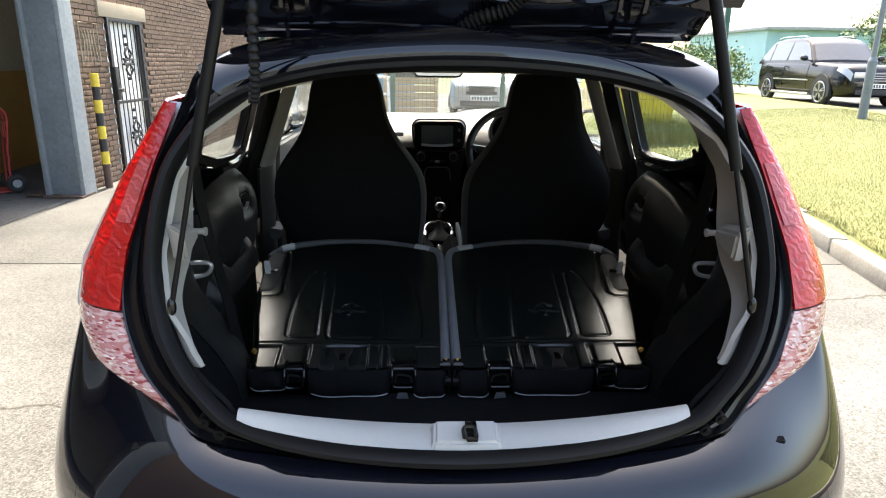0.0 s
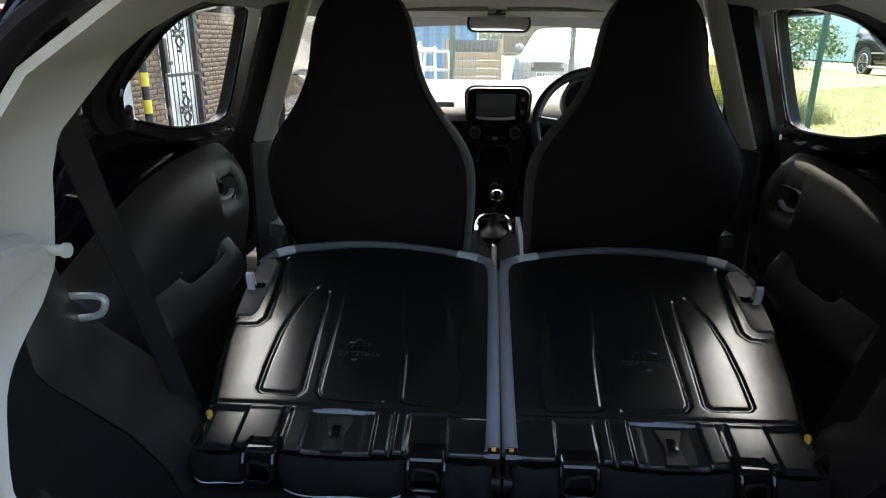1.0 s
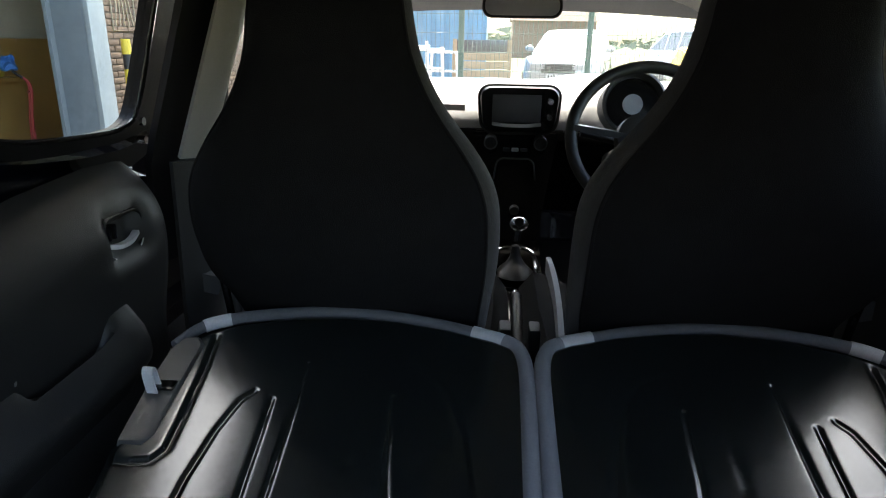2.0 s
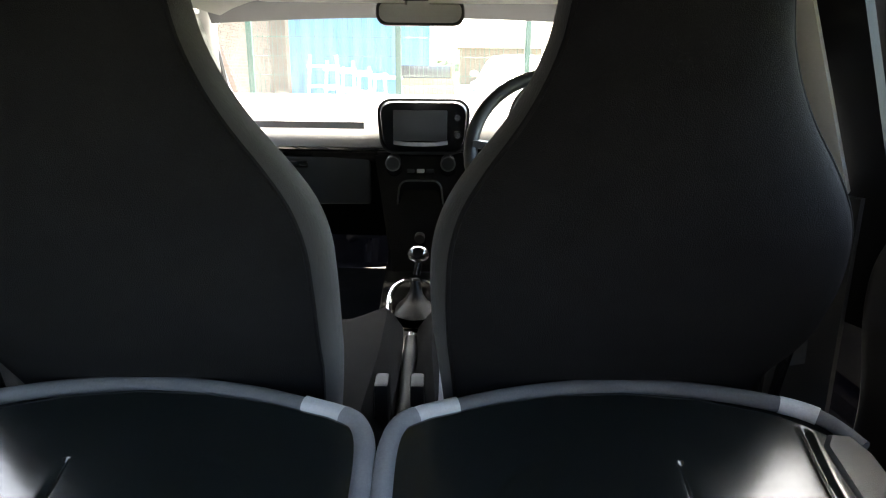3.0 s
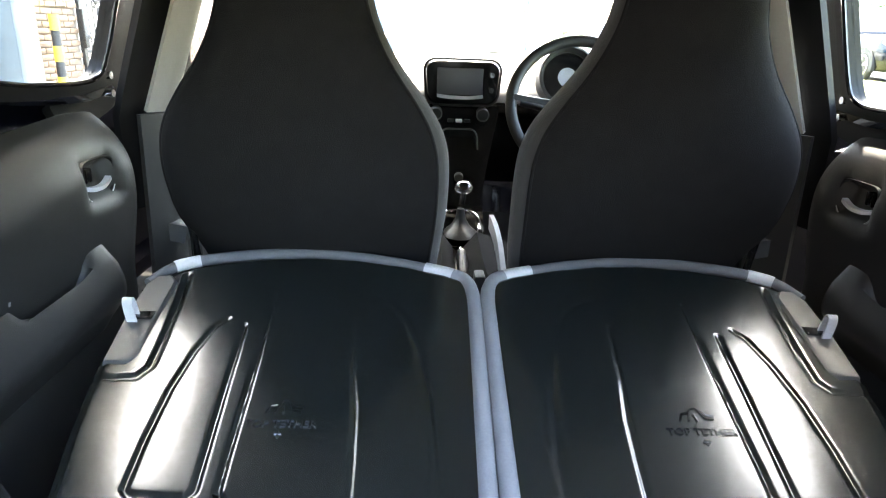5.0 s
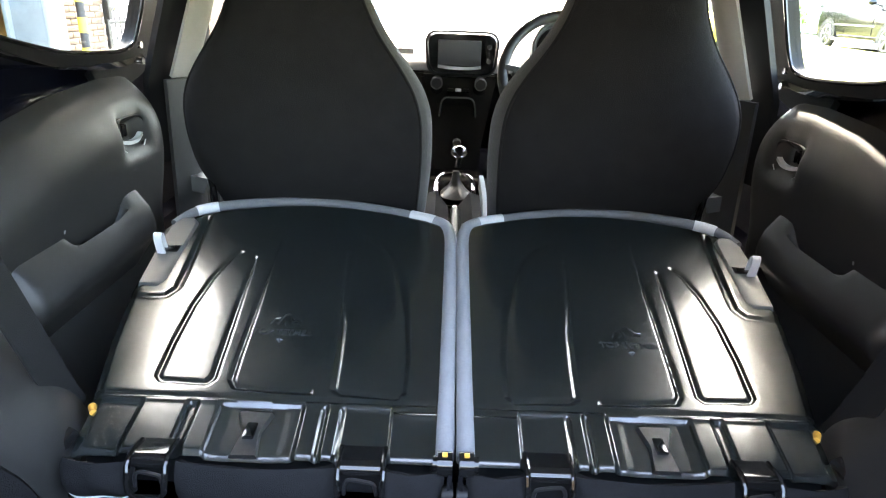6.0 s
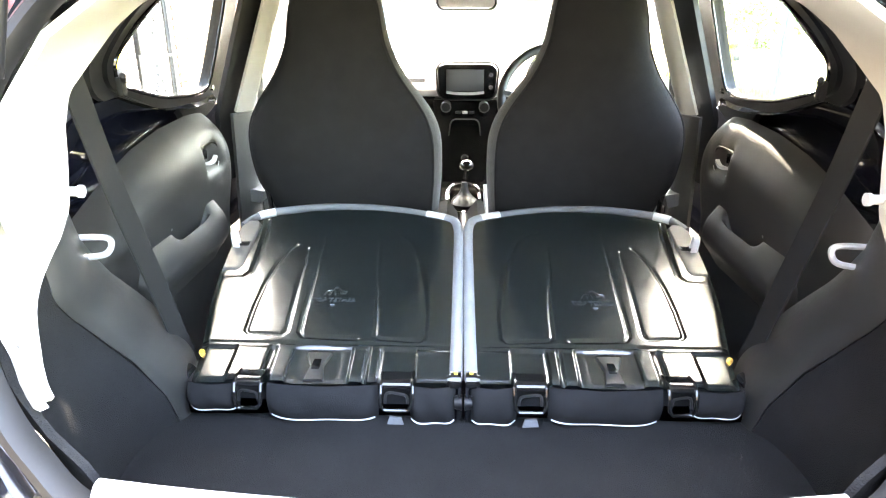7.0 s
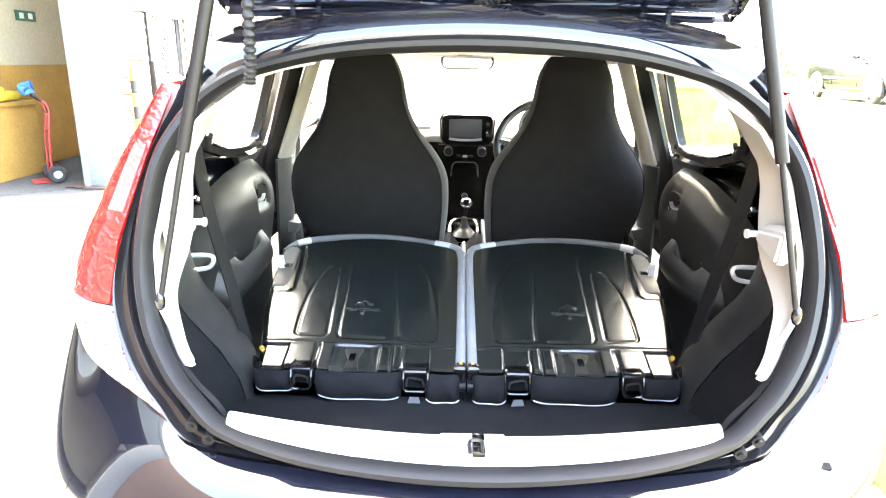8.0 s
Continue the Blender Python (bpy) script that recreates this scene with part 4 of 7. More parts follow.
def seat_front(x):
    return lerp([(0.0, 0.880), (0.020, 0.900), (0.055, 0.918), (0.12, 0.936), (0.20, 0.950), (0.28, 0.953), (0.36, 0.945), (0.43, 0.925), (0.46, 0.900), (0.48, 0.86)], x)


for s in SIDES:
    seat = part("rear_seat_back", bmesh.new(), M_FABRIC, car, "folded rear seat back with glossy black steel rear panel")

    def plate_fn(u, v):
        x = 0.016 + 0.47 * u
        yf = seat_front(x)
        y = 0.428 + (yf - 0.428) * v
        xo = seat_outer(y)
        x = min(0.016 + (xo - 0.016) * u, xo)
        return (s * x, y, plane_z(y) + emboss(x, y) - 0.006 * smooth(xo - 0.012, xo, x) - 0.006 * smooth(yf - 0.012, yf, y))
    part("steel_panel", sheet(bmesh.new(), plate_fn, 225, 235, 0.003 * s), M_SEATMETAL, seat, "glossy black pressed steel panel")
    # padded body under the panel
    bm = bmesh.new()
    rings = []
    for k in range(15):
        t = k / 14
        y = 0.418 + 0.515 * t
        xo, top = seat_outer(y) - 0.002, plane_z(y) - 0.012 - 0.020 * smooth(0.53, 0.50, y) - 0.014 * smooth(0.46, 0.42, y)
        bot = 0.566 + 0.010 * smooth(0.45, 0.42, y) + 0.03 * t
        xi = 0.018
        rings.append([(s * xi, y, bot + 0.01), (s * (xi + 0.01), y, bot), (s * (xo - 0.01), y, bot), (s * (xo + 0.006), y, bot + 0.02), (s * (xo + 0.006), y, top - 0.012), (s * (xo - 0.006), y, top), (s * (xi + 0.004), y, top), (s * xi, y, top - 0.01)])
    loft(bm, rings)
    part("seat_padding", bm, M_FABRIC, seat, "black cloth padding")
    # padded cloth pieces with pale piping below the panel
    for a, b, low in ((0.012, 0.083, 0.566), (0.132, 0.306, 0.569), (0.350, 0.430, 0.584)):
        def flap_fn(u, v):
            e = abs(2 * u - 1) ** 6
            return (s * (a + (b - a) * u), 0.420 - (0.026 - 0.012 * e) * math.sin(math.pi * min(0.12 + 0.72 * v, 1)) ** 0.6 + 0.002 * math.sin(9 * u + 4 * v), 0.626 - (0.626 - low) * v - 0.003 * math.sin(math.pi * u) * v + 0.004 * e * v)
        part("cloth_flap", sheet(bmesh.new(), flap_fn, 18, 10, 0.012 * -s), M_FABRIC, seat)
        bm = bmesh.new()
        tube(bm, [Vector(flap_fn(0.03 + 0.94 * k / 16, 1.0)) + Vector((0, -0.001, 0.0005)) for k in range(17)], 0.0013, 6)
        part("flap_piping", bm, M_TAB, seat, "pale piping")
    bm = bmesh.new()
    prism(bm, [(s * 0.092, 0.562), (s * 0.118, 0.564), (s * 0.114, 0.577), (s * 0.096, 0.576)], "y", 0.398, 0.402)
    part("cloth_label", bm, M_PIPING, seat)
    # grey edge piping with pale tabs
    edge = [(0.012, 0.435), (0.011, 0.60), (0.010, 0.78), (0.011, 0.862), (0.020, 0.898), (0.038, 0.913), (0.062, 0.922), (0.13, 0.943), (0.21, 0.957), (0.285, 0.960), (0.36, 0.951), (0.425, 0.934), (0.463, 0.912), (0.482, 0.875)]
    path = spline([(s * x, y, plane_z(y) - 0.004) for x, y in edge], 6)
    for name, i0, i1, r0, mat, lab in (("centre_piping", 0, 30, 0.0112, M_STRIP, "light grey padded edge strip"), ("edge_tab", 30, 38, 0.0108, M_TAB, "pale grey edge tab"), ("edge_piping", 38, 66, 0.0088, M_PIPING, "dark grey padded front edge"), ("edge_tab", 66, 71, 0.0095, M_TAB, "pale grey edge tab"), ("edge_piping", 71, len(path) - 1, 0.0080, M_PIPING, "dark grey padded front edge")):
        bm = bmesh.new()
        tube(bm, path[i0:i1 + 1], r0, 10)
        part(name, bm, mat, seat, lab)
    lower = spline([(s * (x + (0.004 if y < 0.9 else 0)), y + (0.006 if y > 0.9 else 0), plane_z(y) - 0.024) for x, y in edge], 6)
    bm = bmesh.new()
    tube(bm, lower, 0.012, 8)
    part("edge_padding", bm, M_FABRIC, seat)
    # latch cover with pull strap
    lat = part("latch_cover", bmesh.new(), M_LATCH, seat, "dark grey latch cover")
    bm = bmesh.new()
    poly = [(s * 0.440, 0.872), (s * 0.437, 0.722), (s * 0.445, 0.708), (s * 0.474, 0.706), (s * 0.481, 0.80), (s * 0.480, 0.862), (s * 0.470, 0.884), (s * 0.452, 0.886)]
    loft(bm, [[(x, y, plane_z(y) - 0.006 - (0.012 if abs(x) > 0.465 else 0)) for x, y in poly], [(x * 0.998, y, plane_z(y) + 0.001 - (0.006 if abs(x) > 0.465 else 0)) for x, y in poly], [(s * 0.460 + (x - s * 0.460) * 0.88, 0.795 + (y - 0.795) * 0.95, plane_z(y) + 0.004) for x, y in poly]])
    part("cover_plate", bm, M_LATCH, lat)
    bm = bmesh.new()
    box(bm, (s * 0.457, 0.795, plane_z(0.795) + 0.0040), (0.028, 0.022, 0.004), 0.001, None)
    part("latch_slot", bm, M_GLOSS, lat)
    bm = bmesh.new()
    z = plane_z(0.79) + 0.002
    tube(bm, spline([(s * 0.466, 0.793, z - 0.002), (s * 0.468, 0.792, z + 0.012), (s * 0.469, 0.789, z + 0.027), (s * 0.469, 0.784, z + 0.032), (s * 0.469, 0.780, z + 0.027), (s * 0.468, 0.780, z + 0.012), (s * 0.466, 0.781, z - 0.002)], 4), 0, flat=(0.013, 0.0022), wide=(1, 0, 0))
    part("pull_strap", bm, M_TAB, lat, "pale grey pull strap")
    # sheet brackets with hanging wire loops
    for x, w in ((0.103, 0.0245), (0.333, 0.0205)):
        zt = plane_z(0.432) - 0.001
        bm = bmesh.new()
        prism(bm, [(0.444, zt + 0.005), (0.418, zt + 0.009), (0.409, zt + 0.008), (0.404, zt + 0.003), (0.405, zt - 0.003), (0.410, zt - 0.003), (0.415, zt + 0.001), (0.444, zt + 0.001)], "x", s * (x - w + 0.003), s * (x + w - 0.003))
        bracket = part("loop_bracket", bm, M_GLOSS, seat, "gloss black folded bracket", angle=60)
        bm = bmesh.new()
        half = [(-w, 0.440, zt + 0.006), (-w, 0.412, zt + 0.008), (-w, 0.402, zt + 0.002), (-w, 0.396, zt - 0.014), (-w + 0.001, 0.394, zt - 0.026), (-w + 0.007, 0.393, zt - 0.033)]
        tube(bm, [(s * (x + a), b, c) for a, b, c in half + [(-a, b, c) for a, b, c in half[::-1]]], 0.0034, 8)
        part("wire_loop", bm, M_GLOSS, bracket, "black wire latch loop")
        bm = bmesh.new()
        tube(bm, spline([(s * (x - 0.72 * w), 0.401, zt - 0.026), (s * (x - 0.62 * w), 0.403, zt - 0.014), (s * (x - 0.2 * w), 0.403, zt - 0.010), (s * (x + 0.6 * w), 0.403, zt - 0.009), (s * (x + 0.72 * w), 0.401, zt - 0.026)], 4), 0.0024, 6)
        part("inner_wire", bm, M_STEEL, bracket)
    # tether slot plate
    bm = bmesh.new()
    poly = [(0.216, 0.489), (0.260, 0.489), (0.249, 0.462), (0.255, 0.430), (0.222, 0.430), (0.226, 0.462)]
    loft(bm, [[(s * x, y, plane_z(y) - 0.008) for x, y in poly], [(s * (0.238 + (x - 0.238) * 0.85), y, plane_z(y) - 0.003) for x, y in poly]])
    tp = part("tether_plate", bm, M_STEEL, seat, "dull steel tether plate")
    bm = bmesh.new()
    box(bm, (s * 0.238, 0.464, plane_z(0.464) - 0.003), (0.013, 0.030, 0.005), 0.0015, None)
    part("tether_slot", bm, M_GLOSS, tp)
    # hinge at the middle, side bracket and amber stop
    bm = bmesh.new()
    cyl(bm, (s * 0.004, 0.416, 0.634), (s * 0.020, 0.416, 0.634), 0.0135, 18)
    cyl(bm, (s * 0.020, 0.416, 0.634), (s * 0.025, 0.416, 0.634), 0.0085, 14)
    hinge = part("centre_hinge", bm, M_GLOSS, seat, "black centre hinge")
    bm = bmesh.new()
    prism(bm, [(0.428, 0.640), (0.408, 0.640), (0.398, 0.610), (0.396, 0.585), (0.404, 0.570), (0.416, 0.572), (0.424, 0.600)], "x", s * 0.0035, s * 0.0085)
    part("hinge_link", bm, M_FRAME, hinge)
    bm = bmesh.new()
    cyl(bm, (s * 0.002, 0.404, 0.602), (s * 0.014, 0.404, 0.602), 0.013, 16, 0.010)
    part("hinge_boss", bm, M_RUBBER, hinge)
    bm = bmesh.new()
    box(bm, (s * 0.012, 0.414, 0.6475), (0.006, 0.006, 0.003), 0.001)
    part("hinge_clip", bm, M_AMBER, hinge, "small brass-coloured clip")
    bm = bmesh.new()
    tube(bm, spline([(s * 0.440, 0.455, 0.628), (s * 0.448, 0.432, 0.615), (s * 0.450, 0.425, 0.590), (s * 0.442, 0.430, 0.567)], 5), 0.008, 8)
    part("side_bracket", bm, M_GLOSS, seat)
    bm = bmesh.new()
    cyl(bm, (s * 0.440, 0.498, 0.630), (s * 0.432, 0.484, 0.632), 0.0055, 12, 0.004)
    part("amber_stop", bm, M_AMBER, seat, "amber rubber stop")
    # embossed wording and plain mark
    tilt = Matrix.Translation((s * 0.238, 0.621, plane_z(0.621) + 0.0010)) @ Matrix.Rotation(math.atan(0.248), 4, "X")
    part("embossed_wording", moved(letters("TOP TETHER", 0.0140, 0.0009), tilt), M_SEATMETAL, seat, "embossed words top tether")
    bm = bmesh.new()
    for pts in (((-0.020, 0.016), (-0.016, 0.026), (-0.008, 0.028)), ((-0.010, 0.016), (-0.004, 0.034), (0.004, 0.036), (0.010, 0.020), (0.020, 0.019)), ((0.008, 0.032), (0.013, 0.025), (0.021, 0.024)), ((0.000, 0.016), (-0.002, 0.026)), ((0.0, -0.012), (0.0, -0.019)), ((-0.004, -0.015), (0.004, -0.015))):
        tube(bm, [tilt @ Vector((*p, 0)) for p in pts], 0.0012, 6)
    part("embossed_mark", bm, M_SEATMETAL, seat)["kind"] = "stuff"

# ---- front seats ----
HALF = [(0.56, 0.180), (0.66, 0.194), (0.76, 0.205), (0.83, 0.211), (0.89, 0.212), (0.93, 0.208), (0.965, 0.196), (1.000, 0.174), (1.025, 0.155), (1.050, 0.137), (1.080, 0.120), (1.115, 0.106), (1.150, 0.099), (1.180, 0.094), (1.211, 0.084), (1.240, 0.066), (1.256, 0.036)]
REAR = [(0.56, 1.030), (0.70, 0.990), (0.755, 0.965), (0.785, 0.940), (0.82, 0.915), (0.88, 0.890), (0.94, 0.877), (1.02, 0.869), (1.15, 0.866), (1.21, 0.872), (1.256, 0.895)]
for s in SIDES:
    cx = 0.262 * s + 0.001
    fs = part("front_seat", bmesh.new(), M_FABRIC, car, "black cloth front seat with one-piece tall backrest")
    zs = [p.z for p in spline([(0, 0, z) for z, _ in HALF], 3)]
    ws_ = [p.x for p in spline([(w, 0, z) for z, w in HALF], 3)]
    rings, n = [], 40
    for z, w in zip(zs, ws_):
        rear = lerp(REAR, z)
        dep = 0.150 - 0.050 * smooth(0.92, 1.18, z) - 0.040 * smooth(1.2, 1.256, z)
        ring = []
        for k in range(n):
            a = 2 * math.pi * k / n
            c, q = math.cos(a), math.sin(a)
            taper = 1 - 0.10 * smooth(0.82, 0.66, z) if c * s > 0 else 1
            ring.append(Vector((cx + taper * w * math.copysign(abs(c) ** 0.80, c), rear + dep / 2 + dep / 2 * math.copysign(abs(q) ** 0.72, q), z)))
        rings.append(ring)
    back, flank = bmesh.new(), bmesh.new()
    lo_, hi_ = (n // 2 + 1, n - 3) if s < 0 else (n // 2 + 3, n - 1)
    for b_, lo, hi in ((back, lo_, hi_), (flank, hi_ - n, lo_)):
        loft(b_, [[r[i % n] for i in range(lo, hi + 1)] for r in rings], closed=False, caps=False)
    bmesh.ops.contextual_create(flank, geom=[])
    bmesh.ops.holes_fill(back, edges=[e for e in back.edges if e.is_boundary and e.verts[0].co.z > 1.252 and e.verts[1].co.z > 1.252], sides=60)
    part("backrest", back, M_FABRIC, fs, "black cloth backrest")
    part("side_bolster", flank, M_SIDECLOTH, fs, "dark grey ribbed side cloth")
    bm = bmesh.new()
    tube(bm, [r[lo_] for r in rings], 0.0028, 6)
    tube(bm, [r[hi_] for r in rings], 0.0028, 6)
    part("seam_piping", bm, M_FABRIC, fs)
    bm = bmesh.new()
    loft(bm, [[Vector((cx + w * math.cos(a), 0.990 + d * math.sin(a), z)) for a in (2 * math.pi * k / 24 for k in range(24))] for w, d, z in ((0.070, 0.016, 0.70), (0.062, 0.015, 0.765), (0.056, 0.014, 0.775), (0.044, 0.012, 0.782), (0.026, 0.008, 0.786))])
    part("lower_cover", bm, M_DARKPLASTIC, fs)
    bm = bmesh.new()
    tube(bm, spline([(cx + s * 0.214, 0.965, 0.890), (cx + s * 0.208, 0.975, 0.84), (cx + s * 0.196, 0.985, 0.80), (cx + s * 0.190, 1.00, 0.70)], 5), 0.006, 8)
    part("tilt_lever", bm, M_GLOSS, fs)
    bm = bmesh.new()
    rings = []
    for y, h, w in ((1.10, 0.10, 0.20), (1.14, 0.115, 0.235), (1.35, 0.120, 0.245), (1.55, 0.125, 0.245), (1.63, 0.10, 0.235), (1.66, 0.06, 0.22)):
        rings.append([(cx - w, y, 0.47), (cx - w - 0.005, y, 0.47 + h * 0.8), (cx - w + 0.03, y, 0.47 + h + 0.02), (cx - 0.13, y, 0.47 + h - 0.01), (cx + 0.13, y, 0.47 + h - 0.01), (cx + w - 0.03, y, 0.47 + h + 0.02), (cx + w + 0.005, y, 0.47 + h * 0.8), (cx + w, y, 0.47)])
    loft(bm, rings)
    part("seat_cushion", bm, M_FABRIC, fs, "black cloth seat cushion")
    # pale strip: sunlight on the inner bolster put into the cloth colour
    if s > 0:
        bm = bmesh.new()
        tube(bm, spline([(s * 0.064, 1.07, 0.630), (s * 0.066, 1.13, 0.655), (s * 0.067, 1.21, 0.680), (s * 0.066, 1.30, 0.692), (s * 0.068, 1.42, 0.680)], 5), 0, flat=(0.034, 0.010), wide=(0, -0.25, 1))
        part("bolster_side", bm, M_TAB, fs, "bolster side in pale cloth, painting the sunlight on it")
    bm = bmesh.new()
    box(bm, (cx, 1.36, 0.445), (0.40, 0.46, 0.06), 0.01)
    part("seat_base", bm, M_DARKPLASTIC, fs)
    bm = bmesh.new()
    box(bm, (cx - s * 0.235, 1.20, 0.60), (0.022, 0.045, 0.075), 0.006)
    part("belt_buckle", bm, M_DARKPLASTIC, fs)

# ---- dashboard and console ----
dash = part("dashboard", bmesh.new(), M_DASH, car, "dark dashboard with pale upper pad")
PROF = [(2.58, 0.985), (2.40, 1.004), (2.24, 1.002), (2.13, 0.984), (2.065, 0.952), (2.030, 0.918), (2.018, 0.890)]
LOWP = [(2.026, 0.884), (2.032, 0.872), (2.040, 0.858), (2.07, 0.84), (2.10, 0.78), (2.16, 0.68), (2.25, 0.60)]


def dash_fn(prof):
    sp = spline([(0, y, z) for y, z in prof], 4)

    def f(u, v):
        x = -0.60 + 1.2 * u
        p = sp[min(int(round(v * (len(sp) - 1))), len(sp) - 1)]
        return (x, p.y + 0.05 * (x / 0.6) ** 2 - 0.02 * math.exp(-((x - 0.30) / 0.14) ** 2), p.z + 0.022 * math.exp(-((x - 0.30) / 0.15) ** 4) * smooth(0.9, 1.0, p.z))
    return f, len(sp) - 1


f_, k_ = dash_fn(PROF)
part("upper_pad", sheet(bmesh.new(), f_, 48, k_, 0.01), M_DASH, dash, "grey grained upper pad")
f_, k_ = dash_fn(LOWP)
part("lower_fascia", sheet(bmesh.new(), f_, 48, k_, 0.01), M_STACK, dash, "gloss black fascia")
bm = bmesh.new()
tube(bm, [(x, 2.006 + 0.05 * (x / 0.6) ** 2, 0.950) for x in [-0.58 + 0.04 * k for k in range(12)]], 0, flat=(0.006, 0.018))
part("silver_strip", bm, M_SILVER, dash, "satin silver trim strip")
bm = bmesh.new()
box(bm, (-0.33, 2.045, 0.80), (0.40, 0.03, 0.13), 0.008)
part("glove_box", bm, M_DARKPLASTIC, dash, "black glove box lid")
bm = bmesh.new()
box(bm, (-0.33, 2.026, 0.845), (0.07, 0.008, 0.018), 0.003)
part("glove_catch", bm, M_GLOSS, dash)
for x in (-0.53, 0.53):
    bm = bmesh.new()
    tube(bm, [(x + 0.045 * math.cos(a), 2.05, 0.955 + 0.045 * math.sin(a)) for a in (2 * math.pi * k / 24 for k in range(24))], 0.008, 8, True)
    for k in range(4):
        box(bm, (x, 2.052, 0.93 + 0.017 * k), (0.08, 0.012, 0.003))
    part("air_vent", bm, M_GLOSS, dash, "round air vent")
# touch screen unit
unit = part("screen_unit", bmesh.new(), M_GLOSS, dash, "gloss black touch screen surround")
def rounded(cx_, cz_, w, h, r, tp=0.0):
    out = []
    for qx, qz, a0 in ((1, 1, 0), (-1, 1, 90), (-1, -1, 180), (1, -1, 270)):
        for k in range(6):
            a = radians(a0 + 18 * k)
            x, z = qx * (w / 2 - r) + r * math.cos(a), qz * (h / 2 - r) + r * math.sin(a)
            out.append((cx_ + x * (1 + tp * z / h), cz_ + z))
    return out
bm = bmesh.new()
big = rounded(0.016, 0.949, 0.226, 0.134, 0.036, 0.10)
loft(bm, [[(x, 2.04, z) for x, z in big], [(x, 1.990 - 0.05 * (z - 0.949), z) for x, z in big], [(0.016 + (x - 0.016) * 0.94, 1.978 - 0.05 * (z - 0.949), 0.949 + (z - 0.949) * 0.92) for x, z in big]])
part("screen_bezel", bm, M_GLOSS, unit)
bm = bmesh.new()
tube(bm, [(0.016 + (x - 0.016) * 1.01, 1.992, 0.949 + (z - 0.949) * 1.02) for x, z in big], 0.0035, 8, True)
part("bezel_rim", bm, M_DARKPLASTIC, unit)
bm = bmesh.new()
box(bm, (0.008, 1.972, 0.953), (0.138, 0.006, 0.078), 0.002)
part("touch_screen", bm, M_SCREEN, unit, "dark blank touch screen")
bm = bmesh.new()
tube(bm, spline([(-0.060, 1.970, 0.911), (-0.02, 1.966, 0.907), (0.04, 1.966, 0.907), (0.078, 1.970, 0.911)], 5), 0, flat=(0.012, 0.009))
part("screen_lip", bm, M_SILVER, unit, "bright lower lip")
for z in (0.974, 0.930):
    bm = bmesh.new()
    cyl(bm, (0.103, 1.985, z), (0.103, 1.966, z), 0.0095, 16, 0.008)
    part("control_knob", bm, M_CHROME, unit, "small chrome knob")
# centre stack
stack = part("console_tower", bmesh.new(), M_GLOSS, car, "gloss black centre stack with heater controls")
bm = bmesh.new()
loft(bm, [[(-0.115, 2.06, 0.885), (0.135, 2.06, 0.885), (0.135, 1.995, 0.880), (-0.115, 1.995, 0.880)], [(-0.10, 2.06, 0.80), (0.118, 2.06, 0.80), (0.118, 1.965, 0.80), (-0.10, 1.965, 0.80)], [(-0.075, 2.06, 0.66), (0.090, 2.06, 0.66), (0.085, 1.86, 0.66), (-0.070, 1.86, 0.66)], [(-0.075, 2.06, 0.50), (0.085, 2.06, 0.50), (0.08, 1.80, 0.50), (-0.07, 1.80, 0.50)]])
bmesh.ops.bevel(bm, geom=bm.edges[:], offset=0.008, segments=2, affect="EDGES")
part("stack_body", bm, M_STACK, stack)
for x in (-0.062, 0.080):
    bm = bmesh.new()
    cyl(bm, (x, 1.99, 0.862), (x, 1.955, 0.858), 0.018, 20, 0.016)
    part("heater_dial", bm, M_DARKPLASTIC, stack, "black heater dial")
    bm = bmesh.new()
    tube(bm, [(x + 0.018 * math.cos(a), 1.956, 0.858 + 0.018 * math.sin(a)) for a in (2 * math.pi * k / 20 for k in range(20))], 0.0022, 6, True)
    part("dial_ring", bm, M_STEEL, stack)
for k in range(3):
    bm = bmesh.new()
    box(bm, (-0.016 + 0.025 * k, 1.965, 0.838), (0.02, 0.012, 0.010), 0.002)
    part("heater_button", bm, M_SILVER if k == 1 else M_DARKPLASTIC, stack)
bm = bmesh.new()
def tray_ring(y, k):
    return [(0.009 + (x - 0.009) * k, y, 0.77 + (z - 0.77) * k) for x, z in rounded(0.009, 0.77, 0.115, 0.095, 0.02, -0.2)]
loft(bm, [tray_ring(1.962, 1.0), tray_ring(1.935, 1.0), tray_ring(1.935, 0.88), tray_ring(1.958, 0.84)])
part("heater_panel", bm, M_STACK, stack)
bm = bmesh.new()
tube(bm, [(x, 1.934, z) for x, z in rounded(0.009, 0.77, 0.115, 0.095, 0.02, -0.2)], 0.0025, 6, True)
part("panel_edge", bm, M_LATCH, stack)
bm = bmesh.new()
cyl(bm, (0.010, 1.86, 0.690), (0.010, 1.845, 0.686), 0.013, 16)
part("power_socket", bm, M_STEEL, stack, "round power socket")

console = part("centre_console", bmesh.new(), M_DARKPLASTIC, car, "black centre console between the front seats")
bm = bmesh.new()
loft(bm, [[(-0.085, 2.0, 0.42), (0.09, 2.0, 0.42), (0.085, 1.98, 0.62), (-0.08, 1.98, 0.62)], [(-0.085, 1.7, 0.42), (0.09, 1.7, 0.42), (0.078, 1.7, 0.588), (-0.073, 1.7, 0.588)], [(-0.08, 1.50, 0.42), (0.085, 1.50, 0.42), (0.075, 1.50, 0.570), (-0.07, 1.50, 0.570)], [(-0.075, 1.15, 0.42), (0.08, 1.15, 0.42), (0.070, 1.15, 0.500), (-0.065, 1.15, 0.500)]])
part("console_body", bm, M_STACK, console)
bm = bmesh.new()
